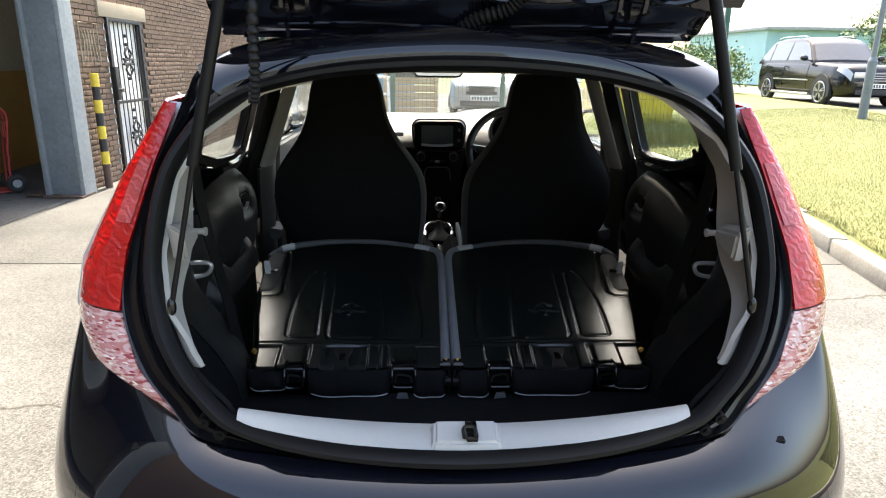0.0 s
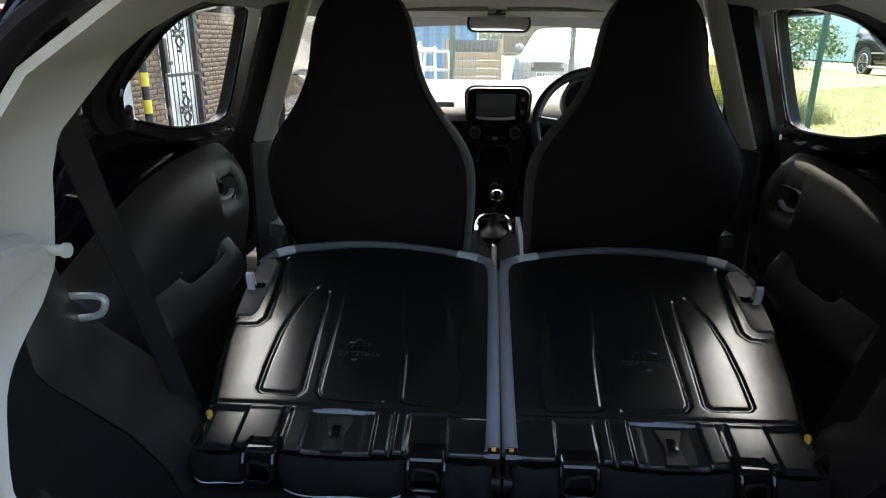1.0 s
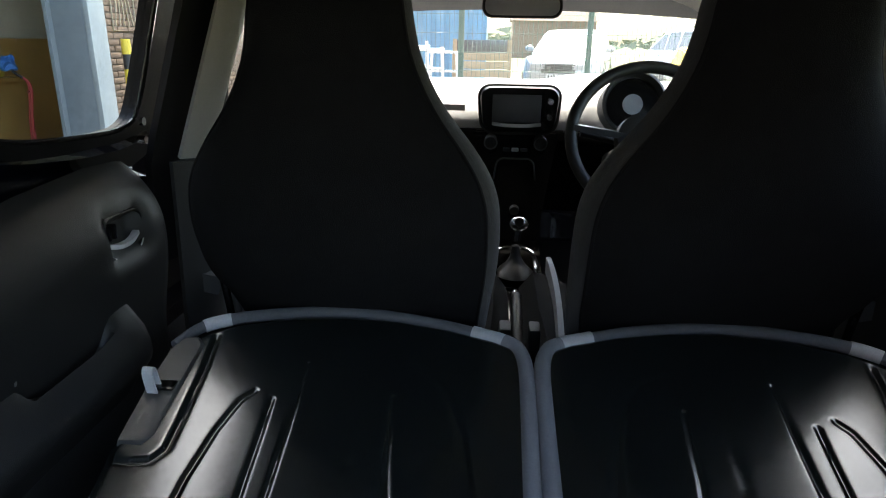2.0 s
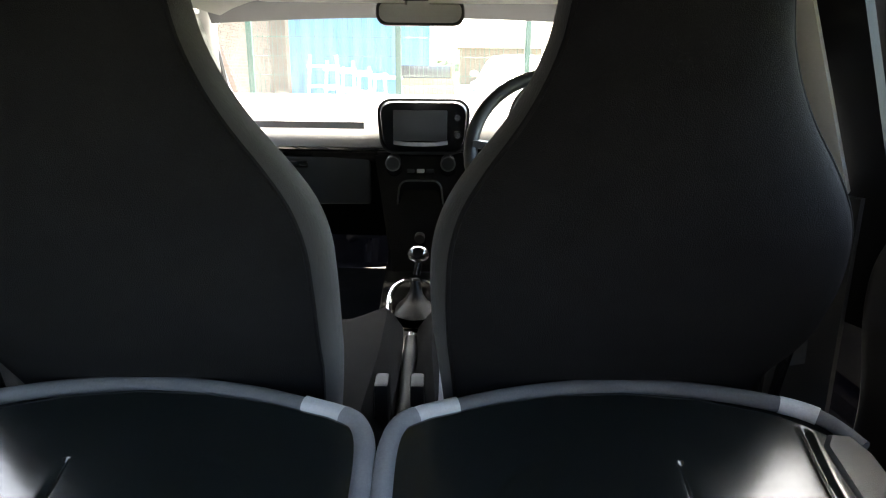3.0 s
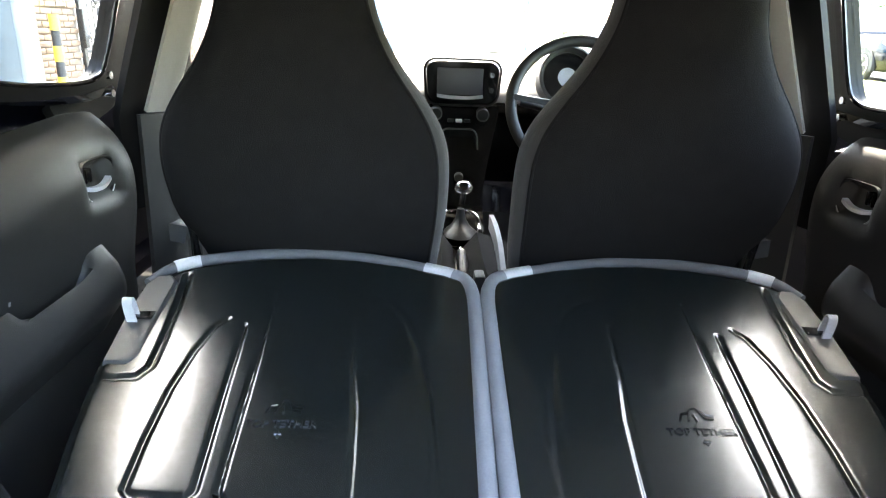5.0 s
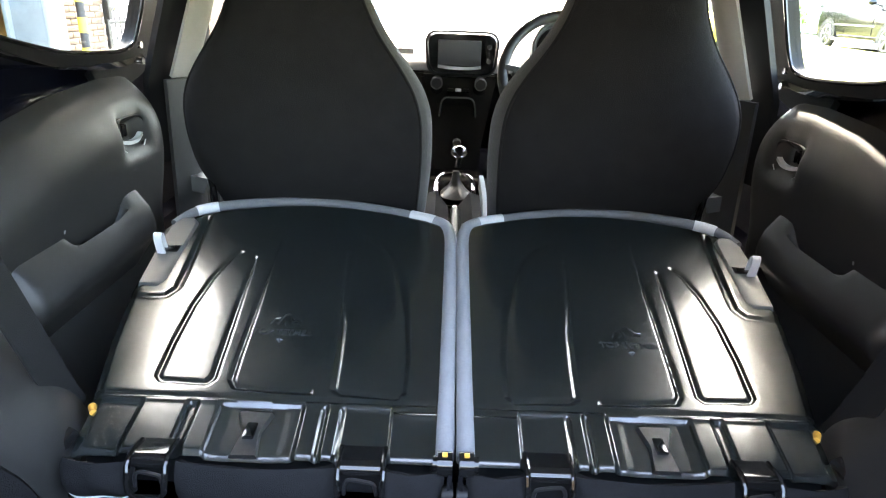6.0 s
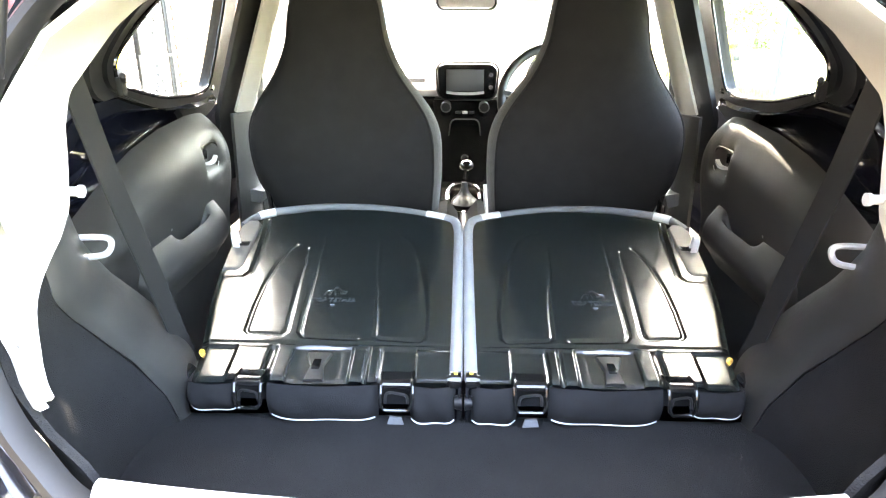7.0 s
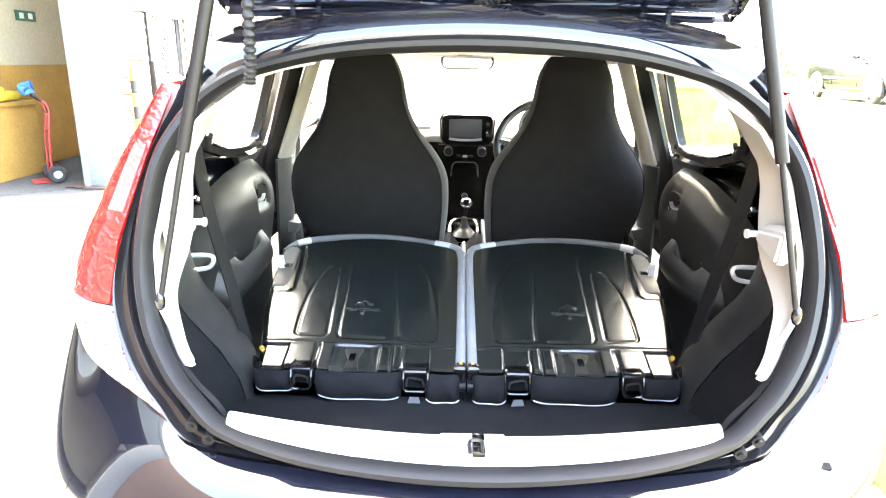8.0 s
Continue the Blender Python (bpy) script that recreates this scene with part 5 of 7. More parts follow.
rg = [(0.006 + 0.054 * math.copysign(abs(math.cos(a)) ** 0.7, math.cos(a)), 1.605 + 0.058 * math.copysign(abs(math.sin(a)) ** 0.7, math.sin(a)), 0.606 + 0.034 * math.sin(a)) for a in (2 * math.pi * k / 32 for k in range(32))]
tube(bm, rg, [0.0070 * (0.35 + 0.65 * abs(math.cos(2 * math.pi * k / 32))) for k in range(32)], 8, True)
part("gaiter_ring", bm, M_CHROME, console, "chrome gear lever surround")
bm = bmesh.new()
loft(bm, [[(0.008 + w * math.cos(a) * (1 + 0.08 * math.cos(5 * a)), yy + w * 1.2 * math.sin(a), z) for a in (2 * math.pi * k / 24 for k in range(24))] for w, yy, z in ((0.046, 1.605, 0.590), (0.038, 1.610, 0.600), (0.024, 1.620, 0.610), (0.014, 1.63, 0.624), (0.009, 1.64, 0.650))])
part("gaiter", bm, M_RUBBER, console, "black gear gaiter")
bm = bmesh.new()
cyl(bm, (0.010, 1.64, 0.66), (0.015, 1.65, 0.688), 0.008, 12)
part("gear_stick", bm, M_GLOSS, console)
bm = bmesh.new()
bmesh.ops.create_uvsphere(bm, u_segments=20, v_segments=12, radius=0.024, matrix=Matrix.Translation((0.014, 1.645, 0.706)) @ Matrix.Diagonal((1, 0.9, 0.8, 1)))
knob = part("gear_knob", bm, M_CHROME, console, "chrome and black gear knob")
bm = bmesh.new()
cyl(bm, (0.014, 1.632, 0.712), (0.014, 1.625, 0.715), 0.0115, 18)
part("knob_cap", bm, M_GLOSS, knob)
hb = part("handbrake", tube(bmesh.new(), spline([(0.006, 1.18, 0.515), (0.006, 1.28, 0.545), (0.006, 1.40, 0.575), (0.006, 1.455, 0.590)], 5), [0.016] * 6 + [0.014] * 6 + [0.012] * 4, 12), M_RUBBER, console, "black handbrake lever")
bm = bmesh.new()
cyl(bm, (0.006, 1.455, 0.590), (0.006, 1.468, 0.594), 0.0085, 12)
part("release_button", bm, M_CHROME, hb)
for x in (-0.048, 0.055):
    bm = bmesh.new()
    cyl(bm, (x, 1.42, 0.548), (x, 1.42, 0.556), 0.028, 16)
    part("cup_ring", bm, M_DARKPLASTIC, console)

# steering wheel
wheel = part("steering_wheel", bmesh.new(), M_PLASTIC, car, "black three-spoke steering wheel")
wm_ = Matrix.Translation((0.300, 1.63, 0.925)) @ Matrix.Rotation(radians(66), 4, "X")
bm = bmesh.new()
tube(bm, [wm_ @ Vector((0.178 * math.cos(a), 0.172 * math.sin(a), 0)) for a in (2 * math.pi * k / 48 for k in range(48))], 0.0145, 12, True)
part("wheel_rim", bm, M_PLASTIC, wheel)
bm = bmesh.new()
moved(loft(bm, [[Vector((r * 1.15 * math.cos(a), r * math.sin(a), z)) for a in (2 * math.pi * k / 24 for k in range(24))] for r, z in ((0.045, -0.05), (0.066, -0.02), (0.062, 0.008), (0.035, 0.016))]), wm_)
part("wheel_hub", bm, M_PLASTIC, wheel)
for a in (8, 172, 270):
    bm = bmesh.new()
    c, q = math.cos(radians(a)), math.sin(radians(a))
    tube(bm, [wm_ @ Vector((0.05 * c, 0.05 * q, -0.006)), wm_ @ Vector((0.175 * c, 0.172 * q, 0))], 0, flat=(0.034, 0.014))
    part("wheel_spoke", bm, M_LATCH, wheel, "dark grey wheel spoke")
pod = part("instrument_pod", bmesh.new(), M_DARKPLASTIC, car, "round instrument pod")
bm = bmesh.new()
pc = Matrix.Translation((0.300, 1.83, 0.985)) @ Matrix.Rotation(radians(80), 4, "X")
loft(bm, [[pc @ Vector((r * math.cos(a), r * math.sin(a), z)) for a in (2 * math.pi * k / 32 for k in range(32))] for r, z in ((0.075, -0.10), (0.082, 0.02), (0.076, 0.024), (0.070, -0.01), (0.010, -0.012))])
part("pod_shell", bm, M_DASH, pod)
bm = bmesh.new()
cyl(bm, pc @ Vector((0, 0, -0.010)), pc @ Vector((0, 0, -0.006)), 0.066, 28)
part("dial_face", bm, M_GLOSS, pod, "black dial face")
# pale disc in place of the white reflection on the dark dial
bm = bmesh.new()
cyl(bm, pc @ Vector((0, 0, -0.006)), pc @ Vector((0, 0, -0.003)), 0.026, 28)
part("dial_centre", bm, M_TAB, pod, "pale disc painting the white reflection on the dial")
bm = bmesh.new()
cyl(bm, (0.30, 1.64, 0.90), (0.30, 2.04, 0.80), 0.030, 14)
box(bm, (0.30, 1.72, 0.875), (0.09, 0.12, 0.07), 0.012)
part("steering_column", bm, M_DARKPLASTIC, car)
bm = bmesh.new()
cyl(bm, (0.26, 1.72, 0.90), (0.155, 1.71, 0.925), 0.008, 10, 0.010)
part("column_stalk", bm, M_PLASTIC, car)
# interior mirror
im = part("interior_mirror", bmesh.new(), M_DARKPLASTIC, car, "interior mirror on its stalk")
bm = bmesh.new()
rr = rounded(0.009, 1.226, 0.215, 0.062, 0.025)
loft(bm, [[(x, 1.960, z) for x, z in rr], [(x, 1.985, z) for x, z in rr], [(0.009 + (x - 0.009) * 0.8, 2.000, 1.226 + (z - 1.226) * 0.7) for x, z in rr]])
part("mirror_shell", bm, M_DARKPLASTIC, im)
bm = bmesh.new()
prism(bm, [(0.009 + (x - 0.009) * 0.93, 1.226 + (z - 1.226) * 0.80) for x, z in rr], "y", 1.956, 1.9595)
part("mirror_glass", bm, M_MIRROR, im, "mirror glass")
bm = bmesh.new()
tube(bm, [(0.009, 1.985, 1.245), (0.009, 1.985, 1.270)], 0.010, 10)
part("mirror_stalk", bm, M_DARKPLASTIC, im)

# ---- raised tailgate ----
gate = part("tailgate", bmesh.new(), M_GLOSS, car, "raised glass tailgate seen from its dark underside")
GO, GD, GN = Vector((0, 0.300, 1.322)), Vector((0, -0.66, 0.75)).normalized(), Vector((0, 0.75, 0.66))


def gate_p(x, d, h=0.0):
    return GO + GD * d + GN * h + Vector((x, 0, 0))


part("gate_glass", sheet(bmesh.new(), lambda u, v: gate_p((2 * u - 1) * (0.485 + 0.02 * math.sin(math.pi * min(v * 1.1, 1))), 0.78 * v, 0.045 + 0.02 * math.sin(math.pi * v)), 20, 16, 0.006), M_GLOSS, gate)


def inner_fn(u, v):
    x = (2 * u - 1) * 0.405
    d = -0.048 + 0.16 * v
    h = 0.020 * smooth(0.0, 0.25, v) - 0.010 * smooth(0.55, 0.75, v) + 0.010 * math.cos(2 * math.pi * u * 3) * smooth(0.3, 0.5, v)
    return gate_p(x, d, -h + 0.015)


part("gate_header", sheet(bmesh.new(), inner_fn, 48, 14, 0.008), M_PAINT, gate, "glossy painted tailgate inner header")
for k in range(6):
    x = -0.34 + 0.136 * k
    bm = bmesh.new()
    tube(bm, [gate_p(x + 0.052 * math.cos(a), 0.085 + 0.042 * math.sin(a), -0.006) for a in (2 * math.pi * j / 24 for j in range(24))], 0.005, 6, True)
    part("pressed_ring", bm, M_PAINT, gate)
for z, h in ((0.0, 0.010), (0.018, 0.006)):
    bm = bmesh.new()
    tube(bm, [gate_p(-0.36 + 0.72 * k / 30, -0.022 + z, -0.010 - 0.004 * math.cos(k / 30 * 6.28 * 2)) for k in range(31)], h * 0.6, 6)
    part("pressed_ridge", bm, M_PAINT, gate)
for s in SIDES:
    bm = bmesh.new()
    tube(bm, spline([gate_p(s * 0.36, 0.02, 0.02), gate_p(s * 0.42, 0.25, 0.02), gate_p(s * 0.43, 0.5, 0.02), gate_p(s * 0.37, 0.74, 0.02)], 5), 0.018, 8)
    part("gate_frame_rail", bm, M_DARKPLASTIC, gate)
    hg = part("gate_hinge", bmesh.new(), M_PAINT, gate, "painted tailgate hinge bracket")
    bm = bmesh.new()
    for dx in (-0.020, 0.020):
        tube(bm, spline([(s * 0.262 + dx, 0.285, 1.286), (s * 0.262 + dx, 0.270, 1.312), (s * 0.262 + dx, 0.235, 1.335), gate_p(s * 0.262 + dx, 0.10, -0.018)], 4), 0, flat=(0.006, 0.012))
    part("hinge_arm", bm, M_PAINT, hg)
    bm = bmesh.new()
    box(bm, (0, 0, 0), (0.06, 0.014, 0.05), 0.003, Matrix.Translation(gate_p(s * 0.262, 0.10, -0.012)) @ Matrix.Rotation(radians(42), 4, "X"))
    part("hinge_plate", bm, M_PAINT, hg)
    for dx in (-0.016, 0.016):
        bm = bmesh.new()
        p = gate_p(s * 0.262 + dx, 0.10, -0.022)
        cyl(bm, p, p - GN * 0.010, 0.007, 6)
        part("hinge_bolt", bm, M_STEEL, hg)
    # gas strut
    st = part("gas_strut", bmesh.new(), M_DARKPLASTIC, car, "black gas strut holding the tailgate")
    a, b, c = Vector((s * 0.428, 0.055, 0.911)), Vector((s * 0.384, 0.080, 1.125)), Vector((s * 0.306, 0.104, 1.455))
    part("strut_rod", cyl(bmesh.new(), a, b, 0.0040, 10), M_RUBBER, st, "black strut rod")
    part("strut_cylinder", cyl(bmesh.new(), b - (c - b) * 0.04, c, 0.0085, 14), M_RUBBER, st)
    bm = bmesh.new()
    bmesh.ops.create_uvsphere(bm, u_segments=12, v_segments=8, radius=0.0085, matrix=Matrix.Translation(a) @ Matrix.Diagonal((0.8, 0.8, 1.6, 1)))
    part("ball_joint", bm, M_FRAME, st)


def conduit(pts, r):
    c = spline(pts, 18)
    b = bmesh.new()
    tube(b, c, [r * (0.62, 0.98, 1.0)[k % 3] for k in range(len(c))], 10)
    return b


part("wiring_conduit", conduit([(-0.292, 0.110, 1.392), (-0.297, 0.105, 1.30), (-0.300, 0.110, 1.235), (-0.306, 0.120, 1.196)], 0.0085), M_DARKPLASTIC, car, "black corrugated wiring conduit")
part("wiring_conduit", conduit([(-0.010, 0.290, 1.300), (0.020, 0.275, 1.322), (0.070, 0.262, 1.338), (0.095, 0.255, 1.360)], 0.012), M_DARKPLASTIC, car, "black corrugated wiring conduit")

# bonnet, nose and wheels
part("bonnet", sheet(bmesh.new(), lambda u, v: ((2 * u - 1) * (0.66 - 0.10 * v * v), 2.56 + 0.52 * v, 0.985 - 0.16 * v - 0.10 * v ** 3 - 0.05 * (2 * u - 1) ** 4), 20, 12, 0.006), M_PAINT, car)
part("front_bumper", sheet(bmesh.new(), lambda u, v: (0.70 * math.sin((2 * u - 1) * 1.45), 2.62 + 0.50 * math.cos((2 * u - 1) * 1.45) ** 0.8 + 0.05 * math.sin(math.pi * v), 0.22 + 0.52 * v), 30, 10, 0.006), M_PAINT, car)
for s in SIDES:
    for y in (0.62, 2.52):
        w = part("road_wheel", bmesh.new(), M_TYRE, car, "black tyre on an alloy rim")
        part("tyre", tube(bmesh.new(), [(s * 0.66, y + 0.235 * math.cos(a), 0.29 + 0.235 * math.sin(a)) for a in (2 * math.pi * k / 32 for k in range(32))], 0.055, 10, True), M_TYRE, w)
        bm = bmesh.new()
        cyl(bm, (s * 0.62, y, 0.29), (s * 0.70, y, 0.29), 0.185, 24)
        for k in range(5):
            a = 2 * math.pi * k / 5
            box(bm, (s * 0.705, y + 0.09 * math.cos(a), 0.29 + 0.09 * math.sin(a)), (0.012, 0.05, 0.05), 0.006)
        part("wheel_disc", bm, M_ALLOY, w)

# ================= outdoors =================
def ground_z(x, y):
    """Level yard, with a grass bank that rises beyond the kerb."""
    k = kerb_x(y)
    if x < k + 0.12:
        return -0.03
    return 0.075 + 0.33 * smooth(0, 4.9, x - k - 0.12) - 0.16 * smooth(5.2, 8.0, x - k) + 0.20 * smooth(14, 30, x - k)


def kerb_x(y):
    return lerp([(-20, 1.6), (-6, 2.0), (2.7, 2.74), (4.0, 3.05), (6.0, 3.12), (8.0, 2.95), (12, 3.4), (40, 8.0), (400, 40)], y)


WALL_X = -3.30
bm = bmesh.new()
xs = [-400, -120, -40, -14, -8, -5, -3.3, -1.5, 0, 1, 1.8, 2.3] + [2.6 + 0.25 * k for k in range(30)] + [11, 13, 16, 20, 26, 34, 60, 140, 400]
ys = [-400, -120, -40, -15, -8, -5] + [-3 + 0.5 * k for k in range(60)] + [28, 30, 34, 40, 60, 120, 400]
grid = [[bm.verts.new((x, y, ground_z(x, y))) for y in ys] for x in xs]
for i in range(len(xs) - 1):
    for j in range(len(ys) - 1):
        bm.faces.new((grid[i][j], grid[i + 1][j], grid[i + 1][j + 1], grid[i][j + 1]))
tagged(part("ground", bm, M_GRASS), "dry yellow-green grass ground rising to a bank", "ground", kind="structure")

# grass blades on the bank
def blades(name, label, spots, n, h, mat):
    rnd = random.Random(5)
    vs, fs = [], []
    for _ in range(n):
        x0, x1, y0, y1 = spots
        y = y0 + (y1 - y0) * rnd.random() ** 1.4
        x = kerb_x(y) + 0.14 + (x1 - x0) * rnd.random() ** 1.2
        z = ground_z(x, y) - 0.005
        hh, a, w = h * (0.5 + rnd.random()), rnd.random() * 6.28, 0.0009 + 0.0013 * rnd.random()
        lx, ly = (rnd.random() - 0.5) * hh, (rnd.random() - 0.5) * hh
        k = len(vs)
        vs += [(x - w * math.cos(a), y - w * math.sin(a), z), (x + w * math.cos(a), y + w * math.sin(a), z), (x + lx, y + ly, z + hh)]
        fs.append((k, k + 1, k + 2))
    me = bpy.data.meshes.new(name)
    me.from_pydata(vs, [], fs)
    me.materials.append(mat)
    return tagged(new(name, me), label, "grass", kind="stuff")


blades("bank_grass", "short dry grass blades on the bank", (0, 5.5, 0.5, 13), 340000, 0.022, M_BLADE)
blades("verge_grass", "taller yellow grass along the fence", (0, 1.5, 8.5, 14.0), 14000, 0.26, M_BLADE)

# concrete slabs of the yard
pavement = thing("pavement", "worn pale concrete yard of large slabs", "pavement", kind="structure")
slab_mesh = {}
for i, x0 in enumerate((-12.3, -9.3, -6.3, -3.3, -0.3)):
    for j in range(-4, 11):
        y0 = -5.0 + 2.85 * j - 0.45
        bm = bmesh.new()
        if x0 < -0.5:
            w, d = 3.0 - 0.012, 2.85 - 0.012
            box(bm, (x0 + 1.5, y0 + 1.425, -0.045), (w, d, 0.09), 0.006)
        else:
            ya, yb = y0 + 0.006, y0 + 2.844
            loft(bm, [[(x0 + 0.006, ya, z), (kerb_x(ya), ya, z), (kerb_x(yb), yb, z), (x0 + 0.006, yb, z)] for z in (-0.09, 0.0)])
        part("concrete_slab", bm, M_CONCRETE, pavement)

# kerb stones
kerb = thing("kerb", "weathered stone kerb along the grass", "kerb", kind="structure")
y = -9.0
rnd = random.Random(3)
while y < 22:
    L = 0.88
    a, b = Vector((kerb_x(y) + 0.06, y + 0.45, 0.03 + 0.012 * rnd.random())), math.atan2(-(kerb_x(y + L) - kerb_x(y)), L)
    bm = bmesh.new()
    box(bm, (0, 0, 0), (0.125, L - 0.012, 0.16), 0.018, Matrix.Translation(a) @ Matrix.Rotation(b + 0.02 * (rnd.random() - 0.5), 4, "Z") @ Matrix.Rotation(0.03 * (rnd.random() - 0.5), 4, "Y"))
    part("kerb_stone", bm, M_KERB, kerb)
    y += L

# ---- brick building on the far side of the yard ----
G0, G1, GZ0, GZ1 = 6.18, 7.02, 0.06, 1.66
wall = thing("wall_west", "brown brick wall with pale mortar", "wall", kind="structure")
bm = bmesh.new()
prism(bm, [(5.36, -0.05), (G0, -0.05), (G0, GZ1), (G1, GZ1), (G1, -0.05), (13.4, -0.05), (13.4, 4.5), (5.36, 4.5)], "x", WALL_X - 0.30, WALL_X - 0.012)
part("wall_core", bm, M_MORTAR, wall)
bm = bmesh.new()
box(bm, (WALL_X + 0.004, (G0 + G1) / 2, GZ1 + 0.075), (0.05, G1 - G0 + 0.30, 0.15), 0.006)
part("stone_lintel", bm, M_STONE, wall, "pale sandstone lintel")
brick_bm = bmesh.new()
box(brick_bm, (0, 0, 0), (0.03, 0.156, 0.044), 0.003)
brick_me = mesh_of(brick_bm, "brick")
brick_me.materials.append(M_BRICK)
far_v, far_f = [], []
count = 0
for row in range(84):
    z = 0.028 + 0.0530 * row
    for col in range(49):
        y = 5.44 + 0.1645 * col + (0.082 if row % 2 else 0)
        if y > 13.3:
            continue
        if G0 - 0.075 < y < G1 + 0.075 and z < GZ1 + 0.17 and (z < GZ1 or G0 - 0.2 < y < G1 + 0.2):
            continue
        jx, jy = 0.003 * (rnd.random() - 0.5), 0.004 * (rnd.random() - 0.5)
        if z < 2.4 and y < 8.3 and count < 300:
            ob = new("brick", brick_me)
            ob.parent = wall
            ob.location = (WALL_X - 0.006 + jx, y + jy, z)
            count += 1
        else:
            k = len(far_v)
            a, b, c, d = WALL_X - 0.03, WALL_X + 0.009 + jx, 0.078, 0.022
            far_v += [(a, y - c, z - d), (a, y + c, z - d), (a, y + c, z + d), (a, y - c, z + d), (b, y - c, z - d), (b, y + c, z - d), (b, y + c, z + d), (b, y - c, z + d)]
            far_f += [(k + 4, k + 5, k + 6, k + 7), (k, k + 1, k + 5, k + 4), (k + 3, k + 7, k + 6, k + 2), (k, k + 4, k + 7, k + 3), (k + 1, k + 2, k + 6, k + 5)]
me = bpy.data.meshes.new("brickwork")
me.from_pydata(far_v, [], far_f)
me.materials.append(M_BRICK)
ob = new("brickwork", me)
ob.parent = wall
ob["kind"] = "stuff"
# plain unseen walls behind the car, added for its glossy paint to reflect
for name, c, sz in (("wall_south_west", (-3.45, -6.6, 2.1), (0.3, 11.6, 4.4)), ("wall_south", (-2.6, -12.4, 2.6), (9.0, 0.3, 5.4))):
    bm = bmesh.new()
    box(bm, c, sz, 0.01)
    tagged(part(name, bm, M_STEELGREY if name == "wall_south" else M_BRICK), "plain unseen wall added behind the car for its paint to reflect", "wall", kind="structure")
# return wall across the yard's end
bm = bmesh.new()
box(bm, (-5.2, 13.55, 2.4), (4.4, 0.3, 4.9))
wall2 = tagged(part("wall_north", bm, M_BRICK), "red-brown brick end wall", "wall", kind="structure")

# security gate
sg = thing("security_gate", "white door behind a black wrought iron security gate", "gate")
bm = bmesh.new()
box(bm, (WALL_X - 0.06, (G0 + G1) / 2, (GZ0 + GZ1) / 2), (0.04, G1 - G0 - 0.02, GZ1 - GZ0 - 0.01), 0.003)
part("door_leaf", bm, M_GATEWHITE, sg, "white painted door")
bm = bmesh.new()
gx = WALL_X + 0.012
for y in (G0 + 0.025, G1 - 0.025):
    box(bm, (gx, y, (GZ0 + GZ1) / 2), (0.035, 0.045, GZ1 - GZ0), 0.004)
box(bm, (gx, (G0 + G1) / 2, GZ1 - 0.02), (0.035, G1 - G0 - 0.09, 0.035), 0.004)
box(bm, (gx, (G0 + G1) / 2, 0.80), (0.03, G1 - G0 - 0.09, 0.03), 0.004)
box(bm, (gx, (G0 + G1) / 2, GZ0 + 0.02), (0.03, G1 - G0 - 0.09, 0.03), 0.004)
part("gate_frame", bm, M_IRON, sg)
for k in range(8):
    bm = bmesh.new()
    y = G0 + 0.08 + (G1 - G0 - 0.16) * k / 7
    cyl(bm, (gx, y, GZ0 + 0.03), (gx, y, GZ1 - 0.03), 0.006, 8)
    part("gate_bar", bm, M_IRON, sg)
for zc in (0.43, 1.22):
    bm = bmesh.new()
    yc = (G0 + G1) / 2
    for sy in (-1, 1):
        tube(bm, spline([(gx + 0.01, yc, zc + 0.15), (gx + 0.01, yc + sy * 0.080, zc + 0.085), (gx + 0.01, yc + sy * 0.008, zc + 0.02), (gx + 0.01, yc + sy * 0.125, zc + 0.03), (gx + 0.01, yc + sy * 0.085, zc), (gx + 0.01, yc + sy * 0.125, zc - 0.03), (gx + 0.01, yc + sy * 0.008, zc - 0.02), (gx + 0.01, yc + sy * 0.080, zc - 0.085), (gx + 0.01, yc, zc - 0.15)], 5), 0.012, 6)
    for dz in (0.18, -0.18, 0.27):
        bmesh.ops.create_uvsphere(bm, u_segments=8, v_segments=6, radius=0.020, matrix=Matrix.Translation((gx, yc, zc + dz)))
    part("scroll_work", bm, M_IRON, sg, "wrought iron scroll")
bm = bmesh.new()
box(bm, (gx + 0.02, G0 + 0.02, 1.0), (0.06, 0.07, 0.34), 0.006)
part("lock_box", bm, M_IRON, sg)
bm = bmesh.new()
cyl(bm, (gx + 0.05, G0 + 0.05, 0.93), (gx + 0.08, G0 + 0.05, 0.93), 0.022, 10)
part("padlock", bm, M_CHROME, sg)
# sign high on the wall, unreadable mark
sn = thing("wall_sign", "small white sign plate on the brick wall", "sign")
bm = bmesh.new()
box(bm, (WALL_X + 0.016, 10.28, 1.92), (0.008, 0.32, 0.34), 0.004)
part("sign_plate", bm, M_WHITE, sn)
bm = bmesh.new()
box(bm, (WALL_X + 0.022, 10.28, 1.94), (0.003, 0.07, 0.15), 0.001)
part("sign_mark", bm, M_IRON, sn)
# chalk frame on the wall
bm = bmesh.new()
tube(bm, [(WALL_X + 0.012, y, z) for y, z in ((5.62, 1.18), (5.98, 1.18), (5.98, 1.58), (5.62, 1.58))], 0.008, 6, True)
for k in range(5):
    tube(bm, spline([(WALL_X + 0.012, 5.66 + 0.07 * k, 1.22), (WALL_X + 0.012, 5.70 + 0.05 * k, 1.42), (WALL_X + 0.012, 5.66 + 0.06 * k, 1.52)], 4), 0.005, 5)
tagged(part("chalk_scrawl", bm, M_STONE), "pale chalky scrawl framed on the bricks", "graffiti")
# striped pole
pole = thing("striped_pole", "yellow and black striped drain pole, chipped and rusty at the foot", "pole", at=(WALL_X + 0.10, 5.62, 0))
